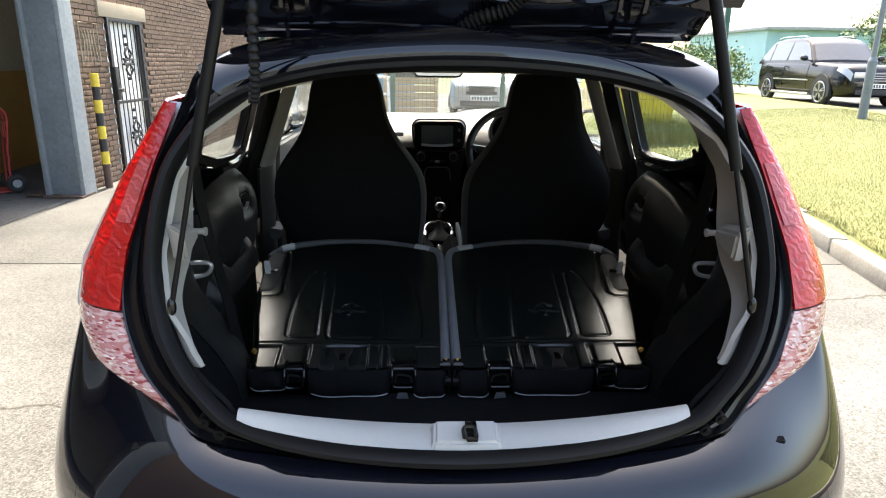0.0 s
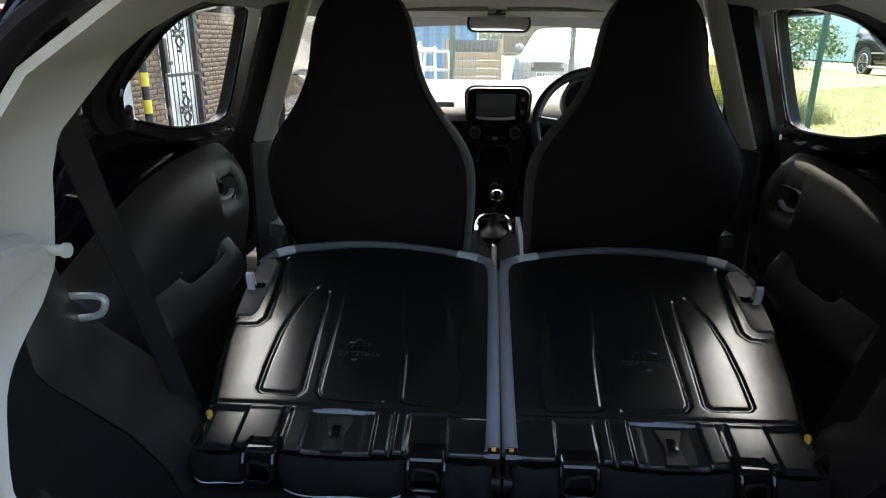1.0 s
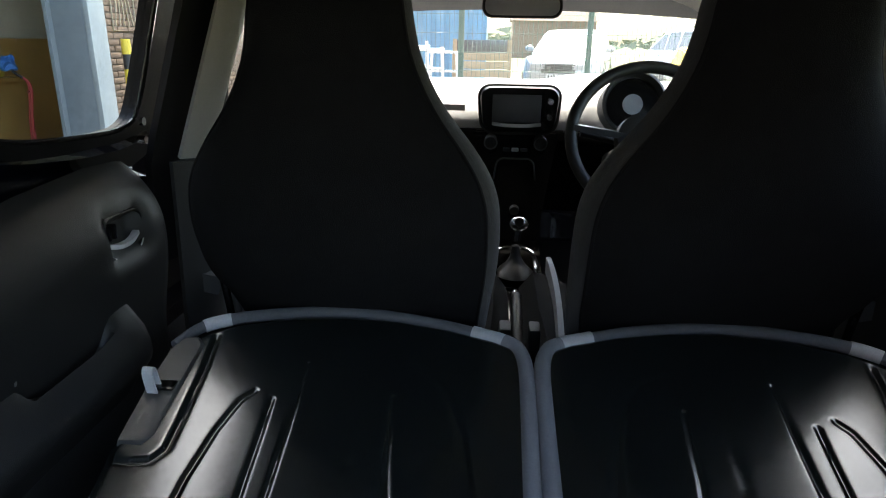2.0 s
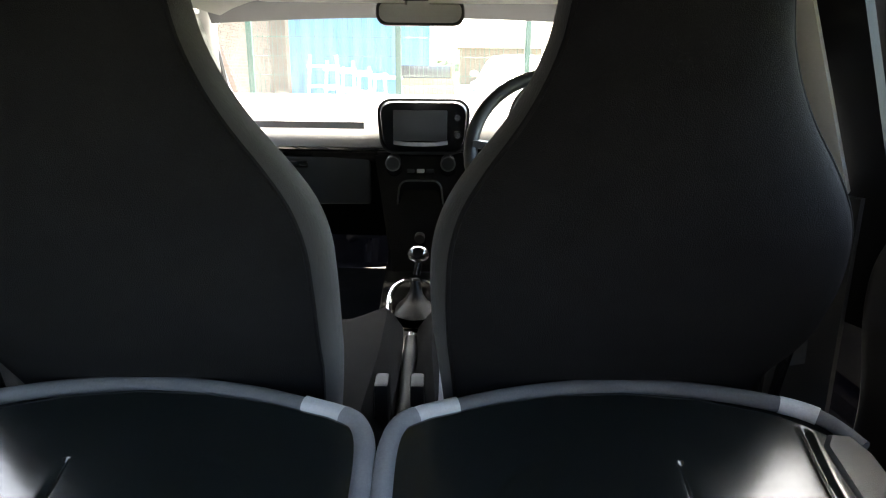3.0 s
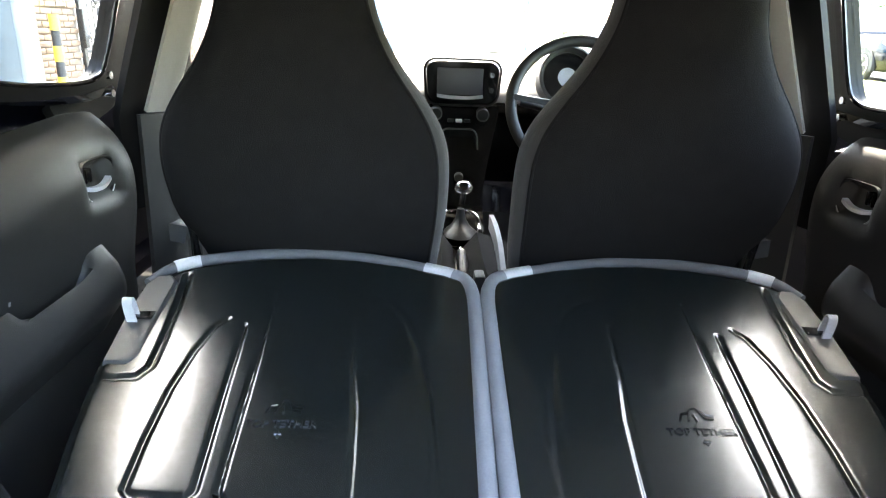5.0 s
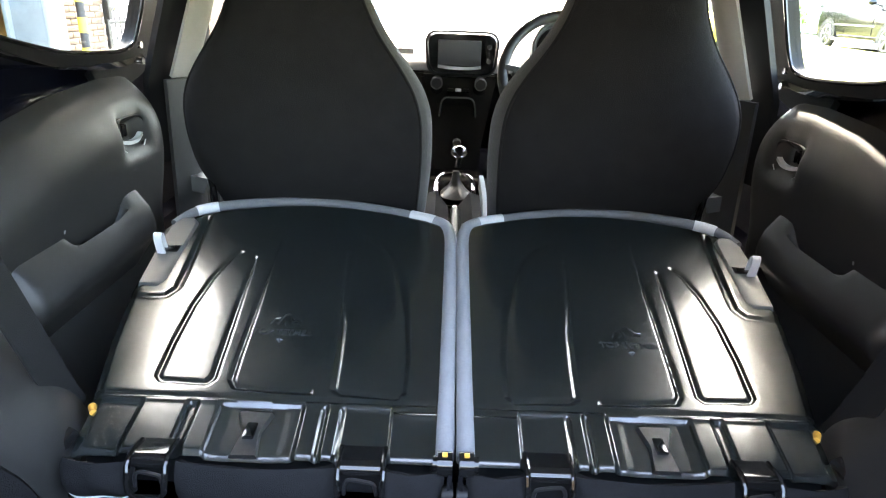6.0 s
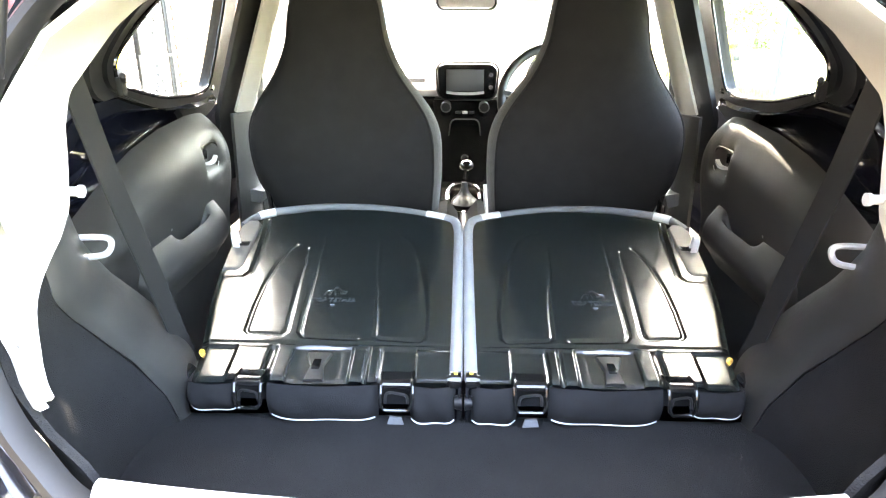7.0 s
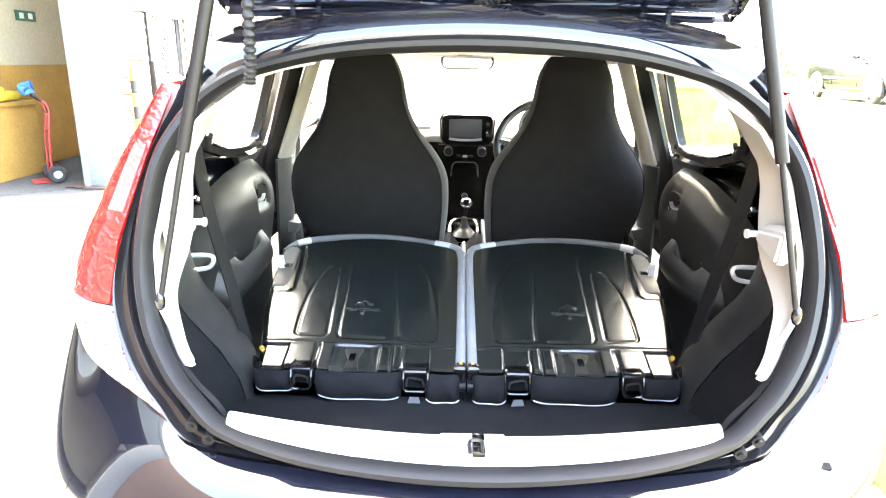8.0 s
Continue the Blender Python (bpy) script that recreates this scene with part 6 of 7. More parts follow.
for k in range(7):
    bm = bmesh.new()
    z0 = 0.24 + 0.125 * k
    cyl(bm, (0, 0, z0), (0, 0, z0 + 0.125), 0.038 if k % 2 == 0 else 0.0365, 16)
    part("yellow_band" if k % 2 == 0 else "black_band", bm, M_YELLOW if k % 2 == 0 else M_BLACKPAINT, pole)
bm = bmesh.new()
cyl(bm, (0, 0, -0.02), (0, 0, 0.24), 0.0355, 16)
part("rusty_foot", bm, M_RUST, pole)

# steel door column and workshop
col = thing("door_column", "grey painted steel column at the workshop opening", "column", kind="structure")
bm = bmesh.new()
box(bm, (-3.37, 5.22, 2.2), (0.27, 0.14, 4.4), 0.01)
part("column_web", bm, M_STEELGREY, col)
bm = bmesh.new()
box(bm, (-3.215, 5.25, 2.2), (0.045, 0.22, 4.4), 0.008)
part("column_flange", bm, M_PALESTEEL, col)
bm = bmesh.new()
box(bm, (-3.52, 5.20, 2.2), (0.035, 0.20, 4.4), 0.008)
part("column_flange", bm, M_STEELGREY, col)
bm = bmesh.new()
box(bm, (-3.37, 5.20, 0.01), (0.36, 0.26, 0.02), 0.004)
part("base_plate", bm, M_RUST, col)

shop = thing("workshop", "dim workshop with cream block walls behind a wide opening", "building", kind="structure")
for nm, c, sz, mt in (("back_wall", (-9.3, 4.0, 2.0), (0.2, 9.0, 4.4), M_CREAM), ("end_wall", (-6.55, 8.6, 2.0), (5.4, 0.2, 4.4), M_CREAM), ("south_wall", (-6.4, -0.6, 2.0), (5.8, 0.2, 4.4), M_CREAM), ("shop_roof", (-6.4, 4.0, 4.3), (6.2, 9.4, 0.2), M_STEELGREY), ("door_head", (-3.42, 2.2, 3.85), (0.22, 6.2, 1.3), M_STEELGREY), ("front_pier", (-3.42, -0.55, 1.9), (0.3, 0.5, 4.2), M_STEELGREY)):
    bm = bmesh.new()
    box(bm, c, sz, 0.004)
    part(nm, bm, mt, shop)
bm = bmesh.new()
box(bm, (-4.9, 7.2, 2.0), (0.12, 2.6, 4.2), 0.004)
part("partition", bm, M_CREAM, shop)
bm = bmesh.new()
box(bm, (-4.80, 6.5, 0.55), (0.06, 1.6, 1.1), 0.004)
part("wall_panel", bm, M_WOOD, shop, "ochre plywood lining")
ex = thing("exit_sign", "small green exit sign on the cream wall", "sign")
bm = bmesh.new()
box(bm, (-4.83, 6.62, 1.62), (0.012, 0.34, 0.11), 0.002)
part("sign_plate", bm, M_SIGNGREEN, ex)
for k in range(2):
    bm = bmesh.new()
    box(bm, (-4.822, 6.54 + 0.15 * k, 1.62), (0.006, 0.07, 0.06), 0.001)
    part("sign_mark", bm, M_WHITE, ex)
tv = thing("wall_speaker", "dark wedge-shaped speaker high on the wall", "speaker")
bm = bmesh.new()
loft(bm, [[(-4.70, 5.75, 2.10), (-4.70, 6.10, 2.10), (-4.55, 6.08, 2.36), (-4.55, 5.77, 2.36)], [(-4.84, 5.75, 2.08), (-4.84, 6.10, 2.08), (-4.84, 6.10, 2.38), (-4.84, 5.75, 2.38)]])
part("speaker_case", bm, M_DARKPLASTIC, tv)
lightbar = thing("conduit_pipe", "grey pipe along the workshop wall", "pipe")
bm = bmesh.new()
cyl(bm, (-4.75, 4.6, 2.36), (-4.80, 7.8, 2.62), 0.035, 10)
part("pipe", bm, M_STEELGREY, lightbar)

# red sack truck
def sack_truck(at, turn):
    t = thing("sack_truck", "red tubular sack truck on black rubber wheels", "sack truck")
    t.matrix_world = Matrix.Translation(at) @ Matrix.Rotation(turn, 4, "Z") @ Matrix.Scale(0.70, 4)
    for s in (-1, 1):
        bm = bmesh.new()
        tube(bm, spline([(s * 0.16, 0.02, 0.10), (s * 0.17, 0.05, 0.60), (s * 0.17, 0.10, 1.02), (s * 0.17, 0.02, 1.14)], 6), 0.015, 8)
        part("frame_tube", bm, M_REDPAINT, t)
        bm = bmesh.new()
        cyl(bm, (s * 0.17, 0.03, 1.13), (s * 0.17, -0.05, 1.20), 0.017, 10)
        part("hand_grip", bm, M_RUBBER, t)
        wl_ = part("truck_wheel", tube(bmesh.new(), [(s * 0.23, 0.08 + 0.085 * math.cos(a), 0.13 + 0.085 * math.sin(a)) for a in (2 * math.pi * k / 24 for k in range(24))], 0.040, 8, True), M_TYRE, t, "black pneumatic tyre")
        bm = bmesh.new()
        cyl(bm, (s * 0.21, 0.08, 0.13), (s * 0.26, 0.08, 0.13), 0.055, 14)
        part("wheel_hub", bm, M_PALESTEEL, wl_)
    for z in (0.16, 0.45, 0.72, 0.95):
        bm = bmesh.new()
        cyl(bm, (-0.17, 0.04 + 0.04 * z, z), (0.17, 0.04 + 0.04 * z, z), 0.012, 8)
        part("cross_bar", bm, M_REDPAINT, t)
    for x in (-0.06, 0.06):
        bm = bmesh.new()
        cyl(bm, (x, 0.05, 0.16), (x, 0.08, 0.95), 0.010, 8)
        part("upright_bar", bm, M_REDPAINT, t)
    bm = bmesh.new()
    box(bm, (0, -0.09, 0.022), (0.38, 0.24, 0.014), 0.004)
    part("toe_plate", bm, M_REDPAINT, t)
    bm = bmesh.new()
    cyl(bm, (-0.25, 0.08, 0.13), (0.25, 0.08, 0.13), 0.012, 8)
    part("axle", bm, M_STEEL, t)
    return t


sack_truck((-4.07, 5.42, 0.0), radians(-50))
bench = thing("work_bench", "ochre plywood work bench", "bench")
for c, sz in (((-4.72, 5.55, 0.36), (0.5, 0.9, 0.72)),):
    bm = bmesh.new()
    box(bm, c, sz, 0.01)
    part("bench_body", bm, M_WOOD, bench)
bm = bmesh.new()
box(bm, (-4.72, 5.55, 0.74), (0.56, 0.96, 0.04), 0.006)
part("bench_top", bm, M_WOOD, bench)
jk = thing("folded_jackets", "folded yellow high-visibility jackets on the bench", "clothing")
bm = bmesh.new()
box(bm, (-4.65, 5.52, 0.805), (0.36, 0.62, 0.09), 0.03)
box(bm, (-4.62, 5.40, 0.87), (0.26, 0.34, 0.06), 0.025)
for v in bm.verts:
    v.co += Vector((0.02 * math.sin(31 * v.co.y), 0.02 * math.sin(27 * v.co.z + 9 * v.co.x), 0.014 * math.sin(23 * v.co.y + 17 * v.co.x)))
part("jacket_pile", bm, M_YELLOW, jk)
rag = thing("blue_rag", "crumpled blue cloth hung on the sack truck", "cloth")
bm = bmesh.new()
bmesh.ops.create_icosphere(bm, subdivisions=3, radius=0.06, matrix=Matrix.Translation((-4.20, 5.47, 0.90)))
for v in bm.verts:
    v.co += Vector(noise.noise_vector(v.co * 22)) * 0.05
part("rag_cloth", bm, M_TARP, rag)
mat_ = thing("floor_cloth", "dark crumpled cloth lying on the concrete", "cloth")
bm = bmesh.new()
sheet(bm, lambda u, v: (-3.72 + 0.34 * u, 5.10 + 0.28 * v, 0.012 + 0.02 * abs(math.sin(9 * u + 5 * v))), 10, 10, 0.008)
part("cloth", bm, M_RUST, mat_)

# ---- fence, far yard ----
FY = 7.4
fence = thing("mesh_fence", "green welded mesh fence across the yard", "fence")
posts = [-1.98, -0.40, 0.98, 2.42, 3.75]
for x in posts:
    bm = bmesh.new()
    z0 = 0.0 if x < 3.8 else ground_z(x, FY) - 0.03
    box(bm, (x, FY, z0 + 1.15), (0.06, 0.05, 2.3), 0.006)
    part("fence_post", bm, M_GREENFENCE, fence)
vs, fs = [], []


def bar(a, b, r):
    a, b = Vector(a), Vector(b)
    side = Vector((r, 0, 0)) if abs((b - a).x) < 1e-6 else Vector((0, 0, r))
    up = Vector((0, r, 0))
    k = len(vs)
    for p in (a, b):
        vs.extend([p + side, p + up, p - side, p - up])
    for i in range(4):
        j = (i + 1) % 4
        fs.append((k + i, k + j, k + 4 + j, k + 4 + i))


x = posts[0]
while x < posts[-1]:
    z0 = 0.05 if x < 4 else ground_z(x, FY)
    bar((x, FY - 0.03, z0), (x, FY - 0.03, 2.2), 0.0022)
    x += 0.05
for k in range(12):
    bar((posts[0], FY - 0.034, 0.06 + 0.195 * k), (posts[-1], FY - 0.034, 0.06 + 0.195 * k), 0.0026)
me = bpy.data.meshes.new("wire_mesh")
me.from_pydata(vs, [], fs)
me.materials.append(M_GREENFENCE)
ob = new("wire_mesh", me)
ob.parent = fence
ob["kind"] = "stuff"


def parked_car(name, label, at, turn, paint, L, Wd, Hh, bonnet_h, suv=False):
    """A parked car, front towards its own -y."""
    t = thing(name, label, "car")
    t.matrix_world = Matrix.Translation(at) @ Matrix.Rotation(turn, 4, "Z")
    w, g = Wd / 2, (0.26 if suv else 0.18)
    belt = bonnet_h + 0.04
    R = 0.37 if suv else 0.31
    TOPZ = [(-0.5, bonnet_h * 0.72), (-0.492, bonnet_h * 0.82), (-0.47, bonnet_h * 0.91), (-0.42, bonnet_h * 0.97), (-0.30, bonnet_h), (-0.18, belt), (0.30, belt + 0.03), (0.45, belt + 0.02), (0.49, belt * 0.9), (0.5, belt * 0.75)]
    HALFW = [(-0.5, 0.66), (-0.492, 0.76), (-0.46, 0.88), (-0.40, 0.965), (-0.30, 0.99), (0.0, 1.0), (0.35, 0.995), (0.45, 0.94), (0.49, 0.84), (0.5, 0.76)]
    LOWZ = [(-0.5, g + 0.10), (-0.48, g + 0.02), (-0.45, g), (0.45, g), (0.48, g + 0.05), (0.5, g + 0.14)]
    rings = []
    for k in range(61):
        q = -0.5 + k / 60
        hw, tz, lz = lerp(HALFW, q) * w, lerp(TOPZ, q), lerp(LOWZ, q)
        h = tz - lz
        half = [(0.0, lz), (0.86 * hw, lz), (0.955 * hw, lz + 0.05 * h), (0.985 * hw, lz + 0.25 * h), (hw, lz + 0.48 * h), (0.995 * hw, lz + 0.66 * h), (0.975 * hw, lz + 0.76 * h), (0.955 * hw, lz + 0.90 * h), (0.90 * hw, lz + 0.97 * h), (0.75 * hw, tz), (0.35 * hw, tz + 0.012), (0.0, tz + 0.016)]
        rings.append([(x, q * L, z) for x, z in half] + [(-x, q * L, z) for x, z in half[-2:0:-1]])
    bm = bmesh.new()
    loft(bm, rings)
    part("car_body", bm, paint, t, angle=60)
    # cabin: painted shell with the glass set on it
    y0, y1, y2, y3 = (-0.19, -0.035, 0.36, 0.475) if suv else (-0.22, -0.02, 0.28, 0.45)
    CT = [(y0, belt - 0.02), (y1 - 0.03, Hh - 0.12), (y1 + 0.02, Hh - 0.04), (y1 + 0.12, Hh), ((y1 + y2) / 2 + 0.05, Hh), (y2 - 0.02, Hh - 0.05), (y2 + 0.02, Hh - 0.10), (y3, belt)]

    def side_x(z):
        return w * (0.925 - 0.20 * (z - belt) / (Hh - belt))
    rings = []
    for k in range(33):
        q = y0 + (y3 - y0) * k / 32
        tz = lerp(CT, q)
        b0, b1 = side_x(belt - 0.04), side_x(tz - 0.03)
        half = [(b0, belt - 0.06), ((b0 + b1) / 2, (belt + tz) / 2 - 0.03), (b1, tz - 0.03), (b1 * 0.93, tz), (b1 * 0.5, tz + 0.02), (0, tz + 0.026)]
        rings.append([(x, q * L, z) for x, z in half] + [(-x, q * L, z) for x, z in half[-2::-1]])
    bm = bmesh.new()
    loft(bm, rings)
    part("cabin_shell", bm, paint, t, angle=50)

    def screen(qa, qb):
        def f(u, v):
            q = qa + (qb - qa) * v
            tz = lerp(CT, q)
            x = (2 * u - 1) * side_x(tz) * 0.90
            return (x, q * L, tz + 0.030 - 0.028 * (2 * u - 1) ** 2)
        return f
    part("windscreen", sheet(bmesh.new(), screen(y0 + 0.012, y1 + 0.005), 8, 8, 0.008), M_CARGLASS, t, "dark raked windscreen")
    part("rear_glass", sheet(bmesh.new(), screen(y2 + 0.025, y3 - 0.02), 8, 6, 0.008), M_CARGLASS, t)
    mid = 0.115
    for s in (-1, 1):
        for qa, qb in ((y0 + 0.035, mid - 0.006), (mid + 0.010, y2 - 0.035), (y2 - 0.022, y3 - 0.025)):
            def pane_fn(u, v):
                q = qa + (qb - qa) * u
                hi = min(lerp(CT, q) - 0.07, Hh - 0.10)
                z = belt + 0.035 + max(hi - belt - 0.035, 0.004) * v
                return (s * (side_x(z) + 0.006), q * L, z)
            part("side_window", sheet(bmesh.new(), pane_fn, 8, 5, 0.006 * s), M_CARGLASS, t)
        for q in (y0 + 0.03, mid, y2 - 0.03):
            bm = bmesh.new()
            tube(bm, [(s * lerp(HALFW, q) * w * k, q * L, g + (belt - g) * z) for k, z in ((0.988, 0.2), (1.002, 0.48), (0.998, 0.66), (0.978, 0.76), (0.958, 0.9))], 0.005, 5)
            part("door_joint", bm, M_DARKPLASTIC, t)
        for q in (mid - 0.035, y2 - 0.065):
            bm = bmesh.new()
            box(bm, (s * (w * 0.985 + 0.012), q * L, belt - 0.13), (0.022, 0.17, 0.028), 0.008)
            part("door_handle", bm, paint, t)
        for y in (-L * 0.315, L * 0.30):
            bm = bmesh.new()
            prism(bm, [(y + (R + 0.065) * math.cos(a), R + (R + 0.065) * math.sin(a)) for a in (math.pi * (k / 20 * 1.16 - 0.08) for k in range(21))], "x", s * (w - 0.22), s * (w * 0.995 + 0.004))
            part("wheel_arch", bm, M_BLACKPAINT, t, "dark wheel arch")
            wl_ = part("road_wheel", tube(bmesh.new(), [(s * (w - 0.070), y + (R - 0.07) * math.cos(a), R + (R - 0.07) * math.sin(a)) for a in (2 * math.pi * k / 28 for k in range(28))], 0.080, 10, True), M_TYRE, t, "black tyre")
            bm = bmesh.new()
            cyl(bm, (s * (w - 0.14), y, R), (s * (w - 0.035), y, R), R * 0.68, 24)
            part("wheel_well", bm, M_BLACKPAINT, wl_)
            bm = bmesh.new()
            for k in range(5):
                a = 2 * math.pi * k / 5 + 0.3
                for d in (-0.16, 0.16):
                    tube(bm, [(s * (w - 0.005), y + 0.04 * math.cos(a), R + 0.04 * math.sin(a)), (s * (w - 0.005), y + R * 0.68 * math.cos(a + d), R + R * 0.68 * math.sin(a + d))], 0, flat=(0.042, 0.02))
            tube(bm, [(s * (w - 0.005), y + R * 0.69 * math.cos(a), R + R * 0.69 * math.sin(a)) for a in (2 * math.pi * k / 24 for k in range(24))], 0.020, 6, True)
            part("alloy_rim", bm, M_ALLOY, wl_, "five-spoke alloy rim")
        def lamp_f(u, v):
            q = -0.494 + 0.072 * u
            hw, tz = lerp(HALFW, q) * w, lerp(TOPZ, q)
            return (s * (hw * (0.93 + 0.05 * (1 - v)) + 0.008), q * L - 0.012, tz - 0.02 - bonnet_h * (0.17 - 0.06 * u) * (1 - v))
        part("head_lamp", sheet(bmesh.new(), lamp_f, 8, 5, 0.01 * s), M_SILVER, t, "clear wraparound headlamp")
        bm = bmesh.new()
        box(bm, (s * w * 0.50, -L / 2 - 0.004, bonnet_h * 0.74), (w * 0.34, 0.03, bonnet_h * 0.13), 0.012)
        part("lamp_front", bm, M_SILVER, t, "clear headlamp front")
        bm = bmesh.new()
        bmesh.ops.create_uvsphere(bm, u_segments=12, v_segments=8, radius=0.10, matrix=Matrix.Translation((s * (w + 0.07), -L * 0.135, belt + 0.09)) @ Matrix.Diagonal((1.1, 0.6, 0.75, 1)))
        box(bm, (s * (w - 0.01), -L * 0.135, belt + 0.04), (0.12, 0.06, 0.03), 0.008)
        part("wing_mirror", bm, paint, t)
        bm = bmesh.new()
        box(bm, (s * (w * 1.0 + 0.004), L * 0.02, bonnet_h * 0.60), (0.02, L * 0.40, 0.035), 0.008)
        part("side_moulding", bm, M_SILVER if suv else paint, t)
        if suv:
            bm = bmesh.new()
            tube(bm, [(s * w * 0.66, q * L, Hh + z) for q, z in ((0.02, 0.01), (0.05, 0.05), (0.30, 0.045), (0.35, -0.01))], 0.018, 6)
            part("roof_rail", bm, M_ALLOY, t, "silver roof rail")
            bm = bmesh.new()
            tube(bm, [(s * (w + 0.03), -L * 0.22, g + 0.03), (s * (w + 0.05), -L * 0.18, g + 0.03), (s * (w + 0.05), L * 0.17, g + 0.03), (s * (w + 0.03), L * 0.21, g + 0.03)], 0.035, 8)
            part("running_board", bm, M_SILVER, t, "silver running board")
    for k in range(4):
        bm = bmesh.new()
        box(bm, (0, -L / 2 - 0.022, bonnet_h * (0.62 + 0.052 * k)), (w * (0.66 + 0.05 * k), 0.035, 0.022), 0.006)
        part("grille_bar", bm, M_SILVER if suv else M_DARKPLASTIC, t)
    bm = bmesh.new()
    box(bm, (0, -L / 2 - 0.004, bonnet_h * 0.70), (w * 0.84, 0.025, bonnet_h * 0.22), 0.01)
    part("grille_backing", bm, M_BLACKPAINT, t)
    bm = bmesh.new()
    box(bm, (0, -L / 2 + 0.005, bonnet_h * 0.36), (w * 1.15, 0.05, 0.13), 0.02)
    part("lower_intake", bm, M_BLACKPAINT, t)
    bm = bmesh.new()
    box(bm, (0, -L / 2 - 0.03, bonnet_h * 0.50), (0.52, 0.02, 0.11), 0.003)
    pl = part("number_plate", bm, M_WHITE, t, "white number plate with plain bars")
    for k in range(7):
        bm = bmesh.new()
        box(bm, (-0.20 + 0.066 * k + (0.02 if k > 3 else 0), -L / 2 - 0.042, bonnet_h * 0.50), (0.038, 0.006, 0.07), 0.001)
        part("plate_bar", bm, M_IRON, pl)
    return t


parked_car("silver_hatchback", "silver hatchback parked beyond the mesh fence", (1.95, 16.9, -0.02), radians(-14), M_SILVERCAR, 4.4, 1.80, 1.50, 0.92)
parked_car("black_suv", "black off-road estate parked on the lane above the bank", (11.35, 17.2, 0.285), radians(-3), M_BLACKCAR, 4.7, 1.92, 1.76, 1.08, suv=True)
parked_car("white_car", "white car parked behind the lamp post", (11.7, 10.5, 0.285), radians(6), M_WHITECAR, 4.2, 1.75, 1.46, 0.92)
# lane under the parked cars
bm = bmesh.new()
sheet(bm, lambda u, v: (9.4 + 7.0 * v, 2.0 + 40.0 * u, 0.283), 20, 6, 0.02)
tagged(part("lane", bm, M_CONCRETE), "pale concrete lane above the grass bank", "road", kind="structure")

# lamp post
lp = thing("lamp_post", "grey steel lamp post on the grass bank", "lamp post", at=(7.75, 10.30, 0.42))
bm = bmesh.new()
cyl(bm, (0, 0, -0.1), (0, 0, 0.95), 0.075, 14)
cyl(bm, (0, 0, 0.95), (0, 0, 1.02), 0.075, 14, 0.050)
part("post_base", bm, M_STEELGREY, lp)
bm = bmesh.new()
cyl(bm, (0, 0, 1.0), (0, 0, 6.0), 0.048, 12, 0.036)
part("post_shaft", bm, M_STEELGREY, lp)
bm = bmesh.new()
box(bm, (0, -0.35, 6.02), (0.18, 0.8, 0.10), 0.03)
part("lantern", bm, M_PALESTEEL, lp)

# green fence posts on the bank
for x, y in ((6.6, 22.0),):
    fp = thing("fence_post", "tall dark green fence post", "post", at=(x, y, ground_z(x, y)))
    bm = bmesh.new()
    cyl(bm, (0, 0, -0.1), (0, 0, 2.9), 0.045, 12)
    part("post", bm, M_GREENFENCE, fp)

# blue container store, timber crates, scaffold frames
store = thing("blue_store", "blue corrugated steel store", "building")
bm = bmesh.new()
n_ = 96
ring0 = [(-7.0 + 0.0 + 6.8 * k / n_, 15.0 + (0.035 if (k // 2) % 2 else 0), 0) for k in range(n_ + 1)]
loft(bm, [[(x, y, z) for x, y, _ in ring0] + [(-0.2, 20, z), (-7.0, 20, z)] for z in (-0.02, 3.2)])
part("store_wall", bm, M_BLUE, store)
bm = bmesh.new()
box(bm, (-3.6, 17.5, 3.26), (6.9, 5.2, 0.12), 0.01)
part("store_roof", bm, M_BLUE, store)
crate = thing("timber_crate", "pale timber crate with a dark window opening", "crate")
for k in range(6):
    bm = bmesh.new()
    box(bm, (-0.25, 13.0, 0.10 + 0.155 * k), (1.15, 0.04, 0.14), 0.006)
    part("crate_board", bm, M_PALLET, crate)
for x in (-0.78, 0.28):
    bm = bmesh.new()
    box(bm, (x, 13.04, 0.60), (0.08, 0.05, 1.2), 0.006)
    part("crate_post", bm, M_PALLET, crate)
bm = bmesh.new()
box(bm, (-0.25, 13.2, 1.06), (1.0, 0.3, 0.26), 0.01)
part("crate_window", bm, M_CARGLASS, crate)
for i in range(5):
    fr = thing("scaffold_frame", "white painted scaffold frame leaning in a stack", "scaffold", group="stacked scaffold frames", at=(-2.1 + 0.28 * i, 12.2 + 0.15 * i, 0))
    for x in (-0.3, 0.3):
        bm = bmesh.new()
        cyl(bm, (x, 0, 0), (x * 0.8, 0.2, 1.35 - 0.1 * i), 0.03, 8)
        part("frame_leg", bm, M_WHITEPAINT, fr)
    for z in (0.35, 0.8, 1.15):
        bm = bmesh.new()
        cyl(bm, (-0.3, 0.15 * z, z - 0.05 * i), (0.3, 0.15 * z, z - 0.05 * i), 0.025, 8)
        part("frame_rung", bm, M_WHITEPAINT, fr)

# far building, wood and hedge
tb = thing("teal_warehouse", "long pale teal clad warehouse in the distance", "building")
bm = bmesh.new()
ring0 = [(18.4 + 30.0 * k / 120, 34.0 + (0.10 if (k // 2) % 2 else 0), 0) for k in range(121)]
loft(bm, [[(x, y, z) for x, y, _ in ring0] + [(48.4, 44, z), (18.4, 44, z)] for z in (0.3, 3.15)])
part("warehouse_wall", bm, M_TEAL, tb)
bm = bmesh.new()
box(bm, (33.4, 39, 3.22), (30.4, 10.6, 0.16), 0.02)
part("warehouse_roof", bm, M_PALESTEEL, tb)
hs = thing("far_house", "small red-brick house beyond the yard", "house")
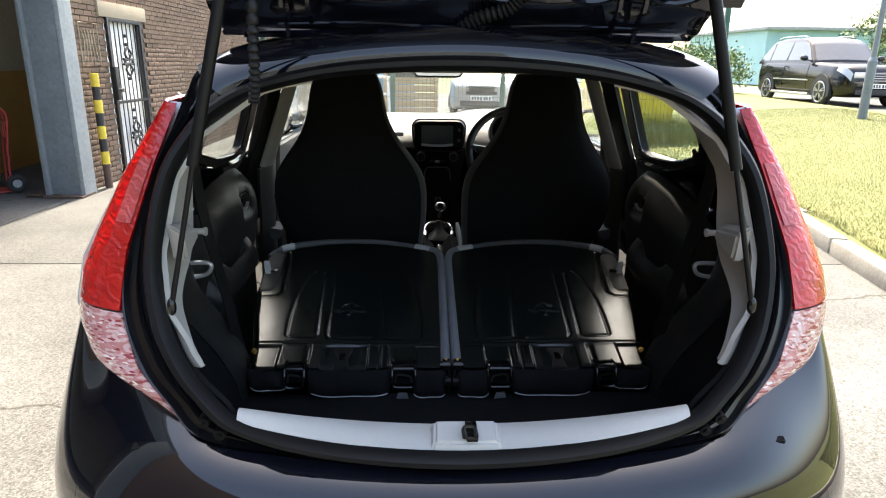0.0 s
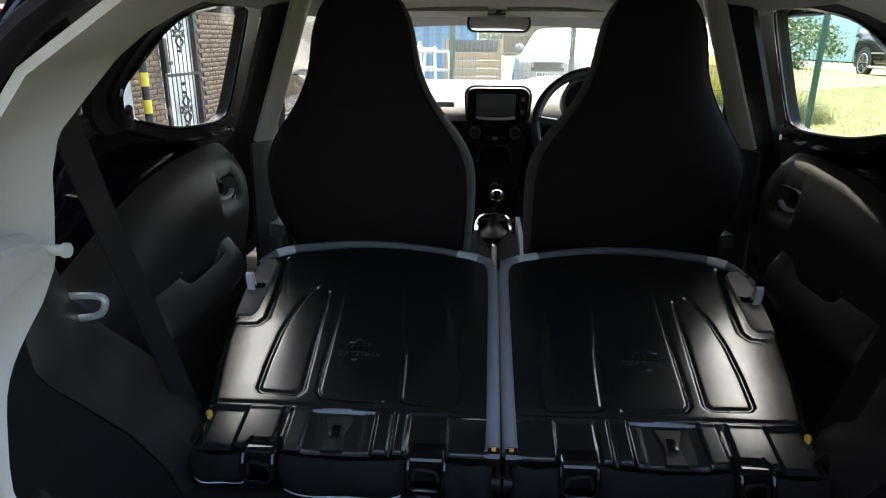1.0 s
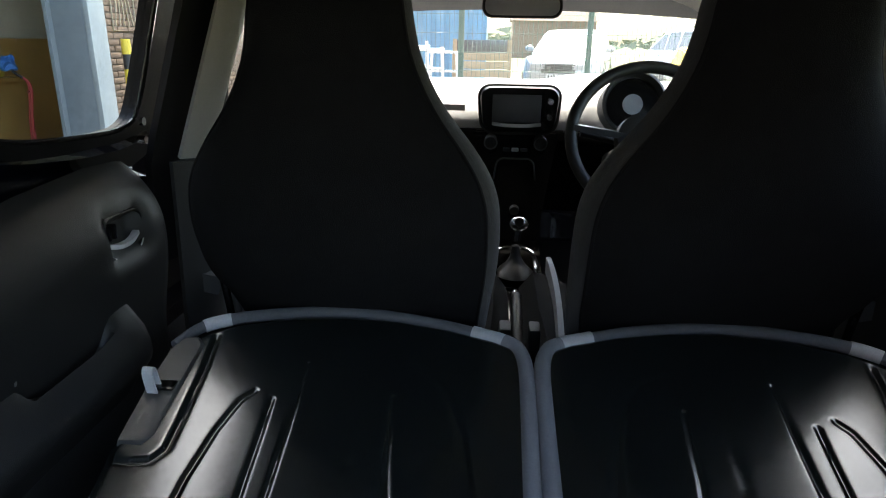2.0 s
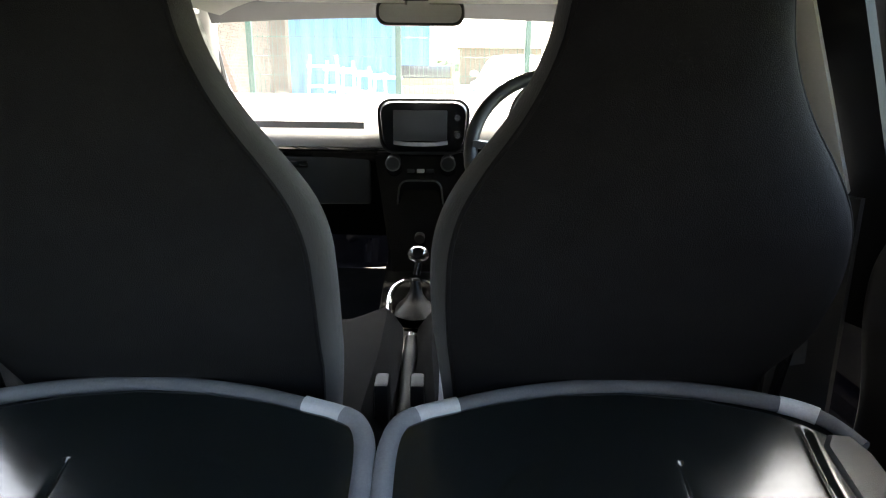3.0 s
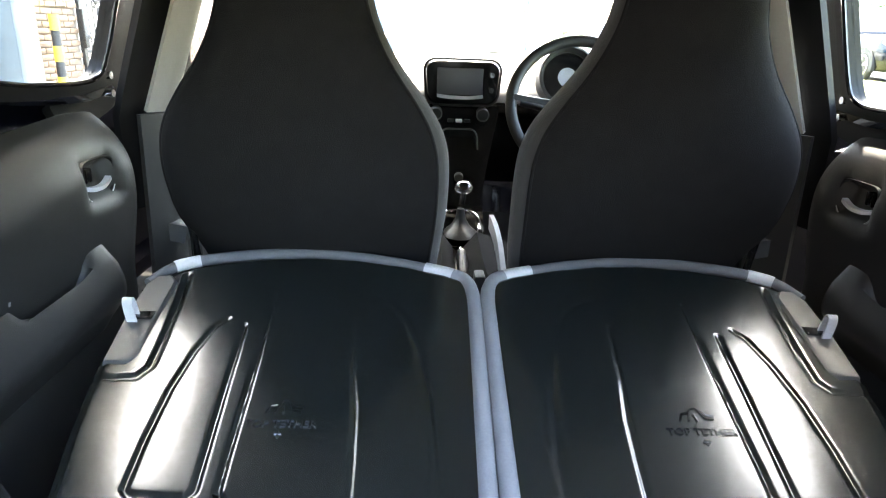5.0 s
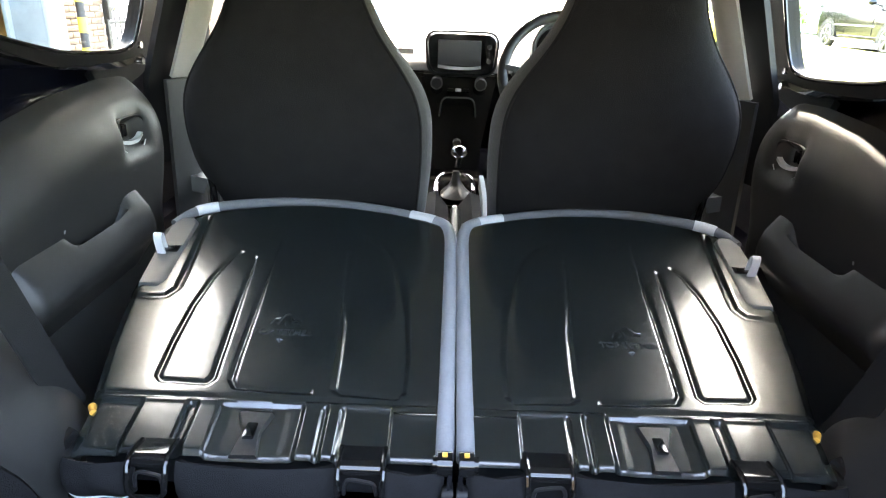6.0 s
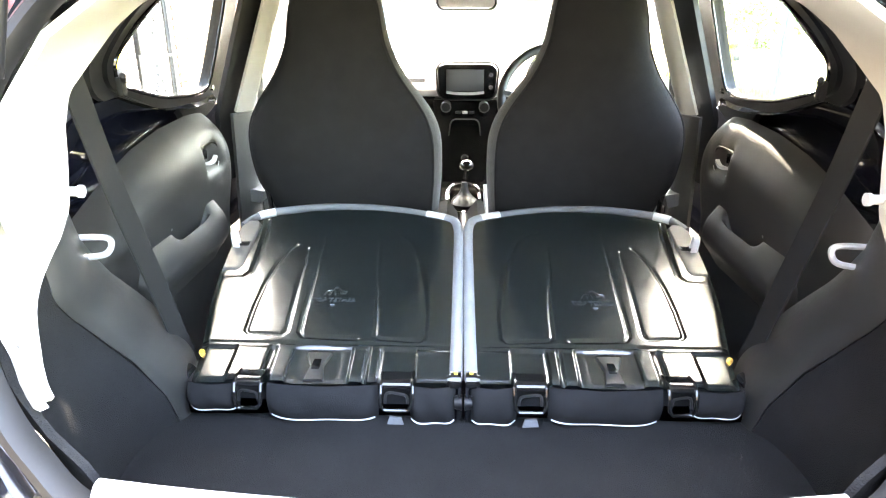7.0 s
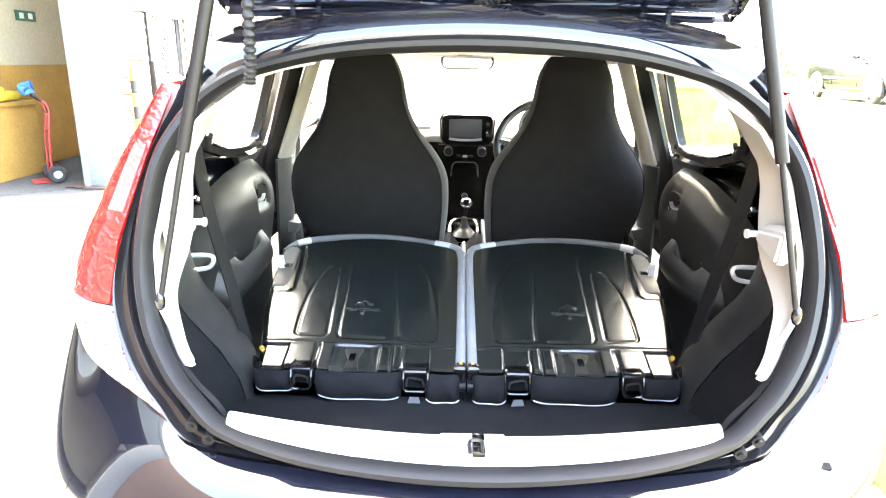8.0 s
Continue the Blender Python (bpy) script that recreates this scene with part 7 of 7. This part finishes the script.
bm = bmesh.new()
box(bm, (5.2, 60, 1.5), (7.0, 5, 3.2), 0.02)
part("house_wall", bm, M_BRICK, hs)
bm = bmesh.new()
prism(bm, [(57.2, 3.0), (62.8, 3.0), (60, 5.2)], "x", 1.5, 8.9)
part("house_roof", bm, M_RUST, hs)
bm = bmesh.new()
rings = []
rnd = random.Random(8)
vs, fs = [], []
for i in range(2600):
    a = -1.35 + 2.7 * rnd.random()
    R = 150 + 60 * rnd.random()
    h = (2.0 + 3.5 * noise.noise(Vector((a * 9, 0, 0)))) * 1.2
    c = Vector((R * math.sin(a), R * math.cos(a), max(h, 0.6) * rnd.random() + 0.8))
    k = len(vs)
    for _ in range(3):
        vs.append(c + Vector((rnd.uniform(-2.5, 2.5), rnd.uniform(-1, 1), rnd.uniform(-1.3, 1.3))))
    fs.append((k, k + 1, k + 2))
bm.free()
me = bpy.data.meshes.new("far_trees")
me.from_pydata(vs, [], fs)
me.materials.append(M_FAR)
tagged(new("far_trees", me), "distant belt of trees on the horizon", "trees", kind="stuff")


def tree(name, label, at, height, spread, n, low=0.2):
    t = thing(name, label, "tree", at=at)
    rnd_ = random.Random(int(at[0] * 100))
    bm = bmesh.new()
    tube(bm, [(0, 0, -0.1), (0.05, 0.02, height * 0.3), (0.0, 0.05, height * 0.75)], [0.11, 0.08, 0.03], 8)
    for k in range(7):
        a = k * 2.4
        z = height * (0.25 + 0.07 * k)
        tube(bm, [(0.03, 0.02, z), (spread * 0.5 * math.cos(a), spread * 0.5 * math.sin(a), z + 0.35)], [0.04, 0.012], 6)
    part("trunk", bm, M_BARK, t)
    vs, fs = [], []
    for c in range(60):
        a, r, z = rnd_.random() * 6.28, spread * math.sqrt(rnd_.random()), height * (low + (1 - low) * rnd_.random())
        r *= math.sin(math.pi * min(max((z / height - low + 0.12) / (1.16 - low), 0), 1)) ** 0.6
        cc = Vector((r * math.cos(a), r * math.sin(a), z))
        for _ in range(n // 60):
            p = cc + Vector((rnd_.gauss(0, 0.16), rnd_.gauss(0, 0.16), rnd_.gauss(0, 0.16)))
            d1, d2 = Vector((rnd_.uniform(-1, 1), rnd_.uniform(-1, 1), rnd_.uniform(-1, 1))) * 0.06, Vector((rnd_.uniform(-1, 1), rnd_.uniform(-1, 1), rnd_.uniform(-1, 1))) * 0.06
            k = len(vs)
            vs += [p, p + d1, p + d1 + d2, p + d2]
            fs.append((k, k + 1, k + 2, k + 3))
    me_ = bpy.data.meshes.new("crown")
    me_.from_pydata(vs, [], fs)
    me_.materials.append(M_LEAF)
    o = new("crown", me_)
    o.parent = t
    return t


tree("young_tree", "bushy green tree beside the lamp post", (15.9, 20.8, 0.25), 3.3, 1.7, 9000)
tree("hedge_bush", "green hedge bush beyond the bank", (9.6, 21.5, 0.45), 1.3, 1.8, 5000, 0.0)
tree("hedge_bush", "green hedge bush beyond the bank", (8.6, 24.5, 0.45), 1.4, 2.2, 5000, 0.0)

# yellow bin and white van beyond the fence
gb = thing("grit_bin", "yellow plastic grit bin on the ground beyond the fence", "bin")
bm = bmesh.new()
loft(bm, [[(3.30, 11.3, 0.0), (4.70, 11.3, 0.0), (4.70, 12.2, 0.0), (3.30, 12.2, 0.0)], [(3.20, 11.2, 0.80), (4.80, 11.2, 0.80), (4.80, 12.3, 0.80), (3.20, 12.3, 0.80)]])
bmesh.ops.bevel(bm, geom=bm.edges[:], offset=0.04, segments=2, affect="EDGES")
part("bin_body", bm, M_YELLOW, gb)
bm = bmesh.new()
loft(bm, [[(3.16, 11.15, 0.80), (4.84, 11.15, 0.80), (4.84, 12.35, 0.80), (3.16, 12.35, 0.80)], [(3.26, 11.25, 1.0), (4.74, 11.25, 1.0), (4.74, 12.25, 1.12), (3.26, 12.25, 1.12)]])
bmesh.ops.bevel(bm, geom=bm.edges[:], offset=0.03, segments=2, affect="EDGES")
part("bin_lid", bm, M_YELLOW, gb)
parked_car("white_car", "white car parked beyond the yellow bin", (5.9, 18.4, 0.0), radians(20), M_WHITECAR, 4.3, 1.78, 1.60, 0.95)
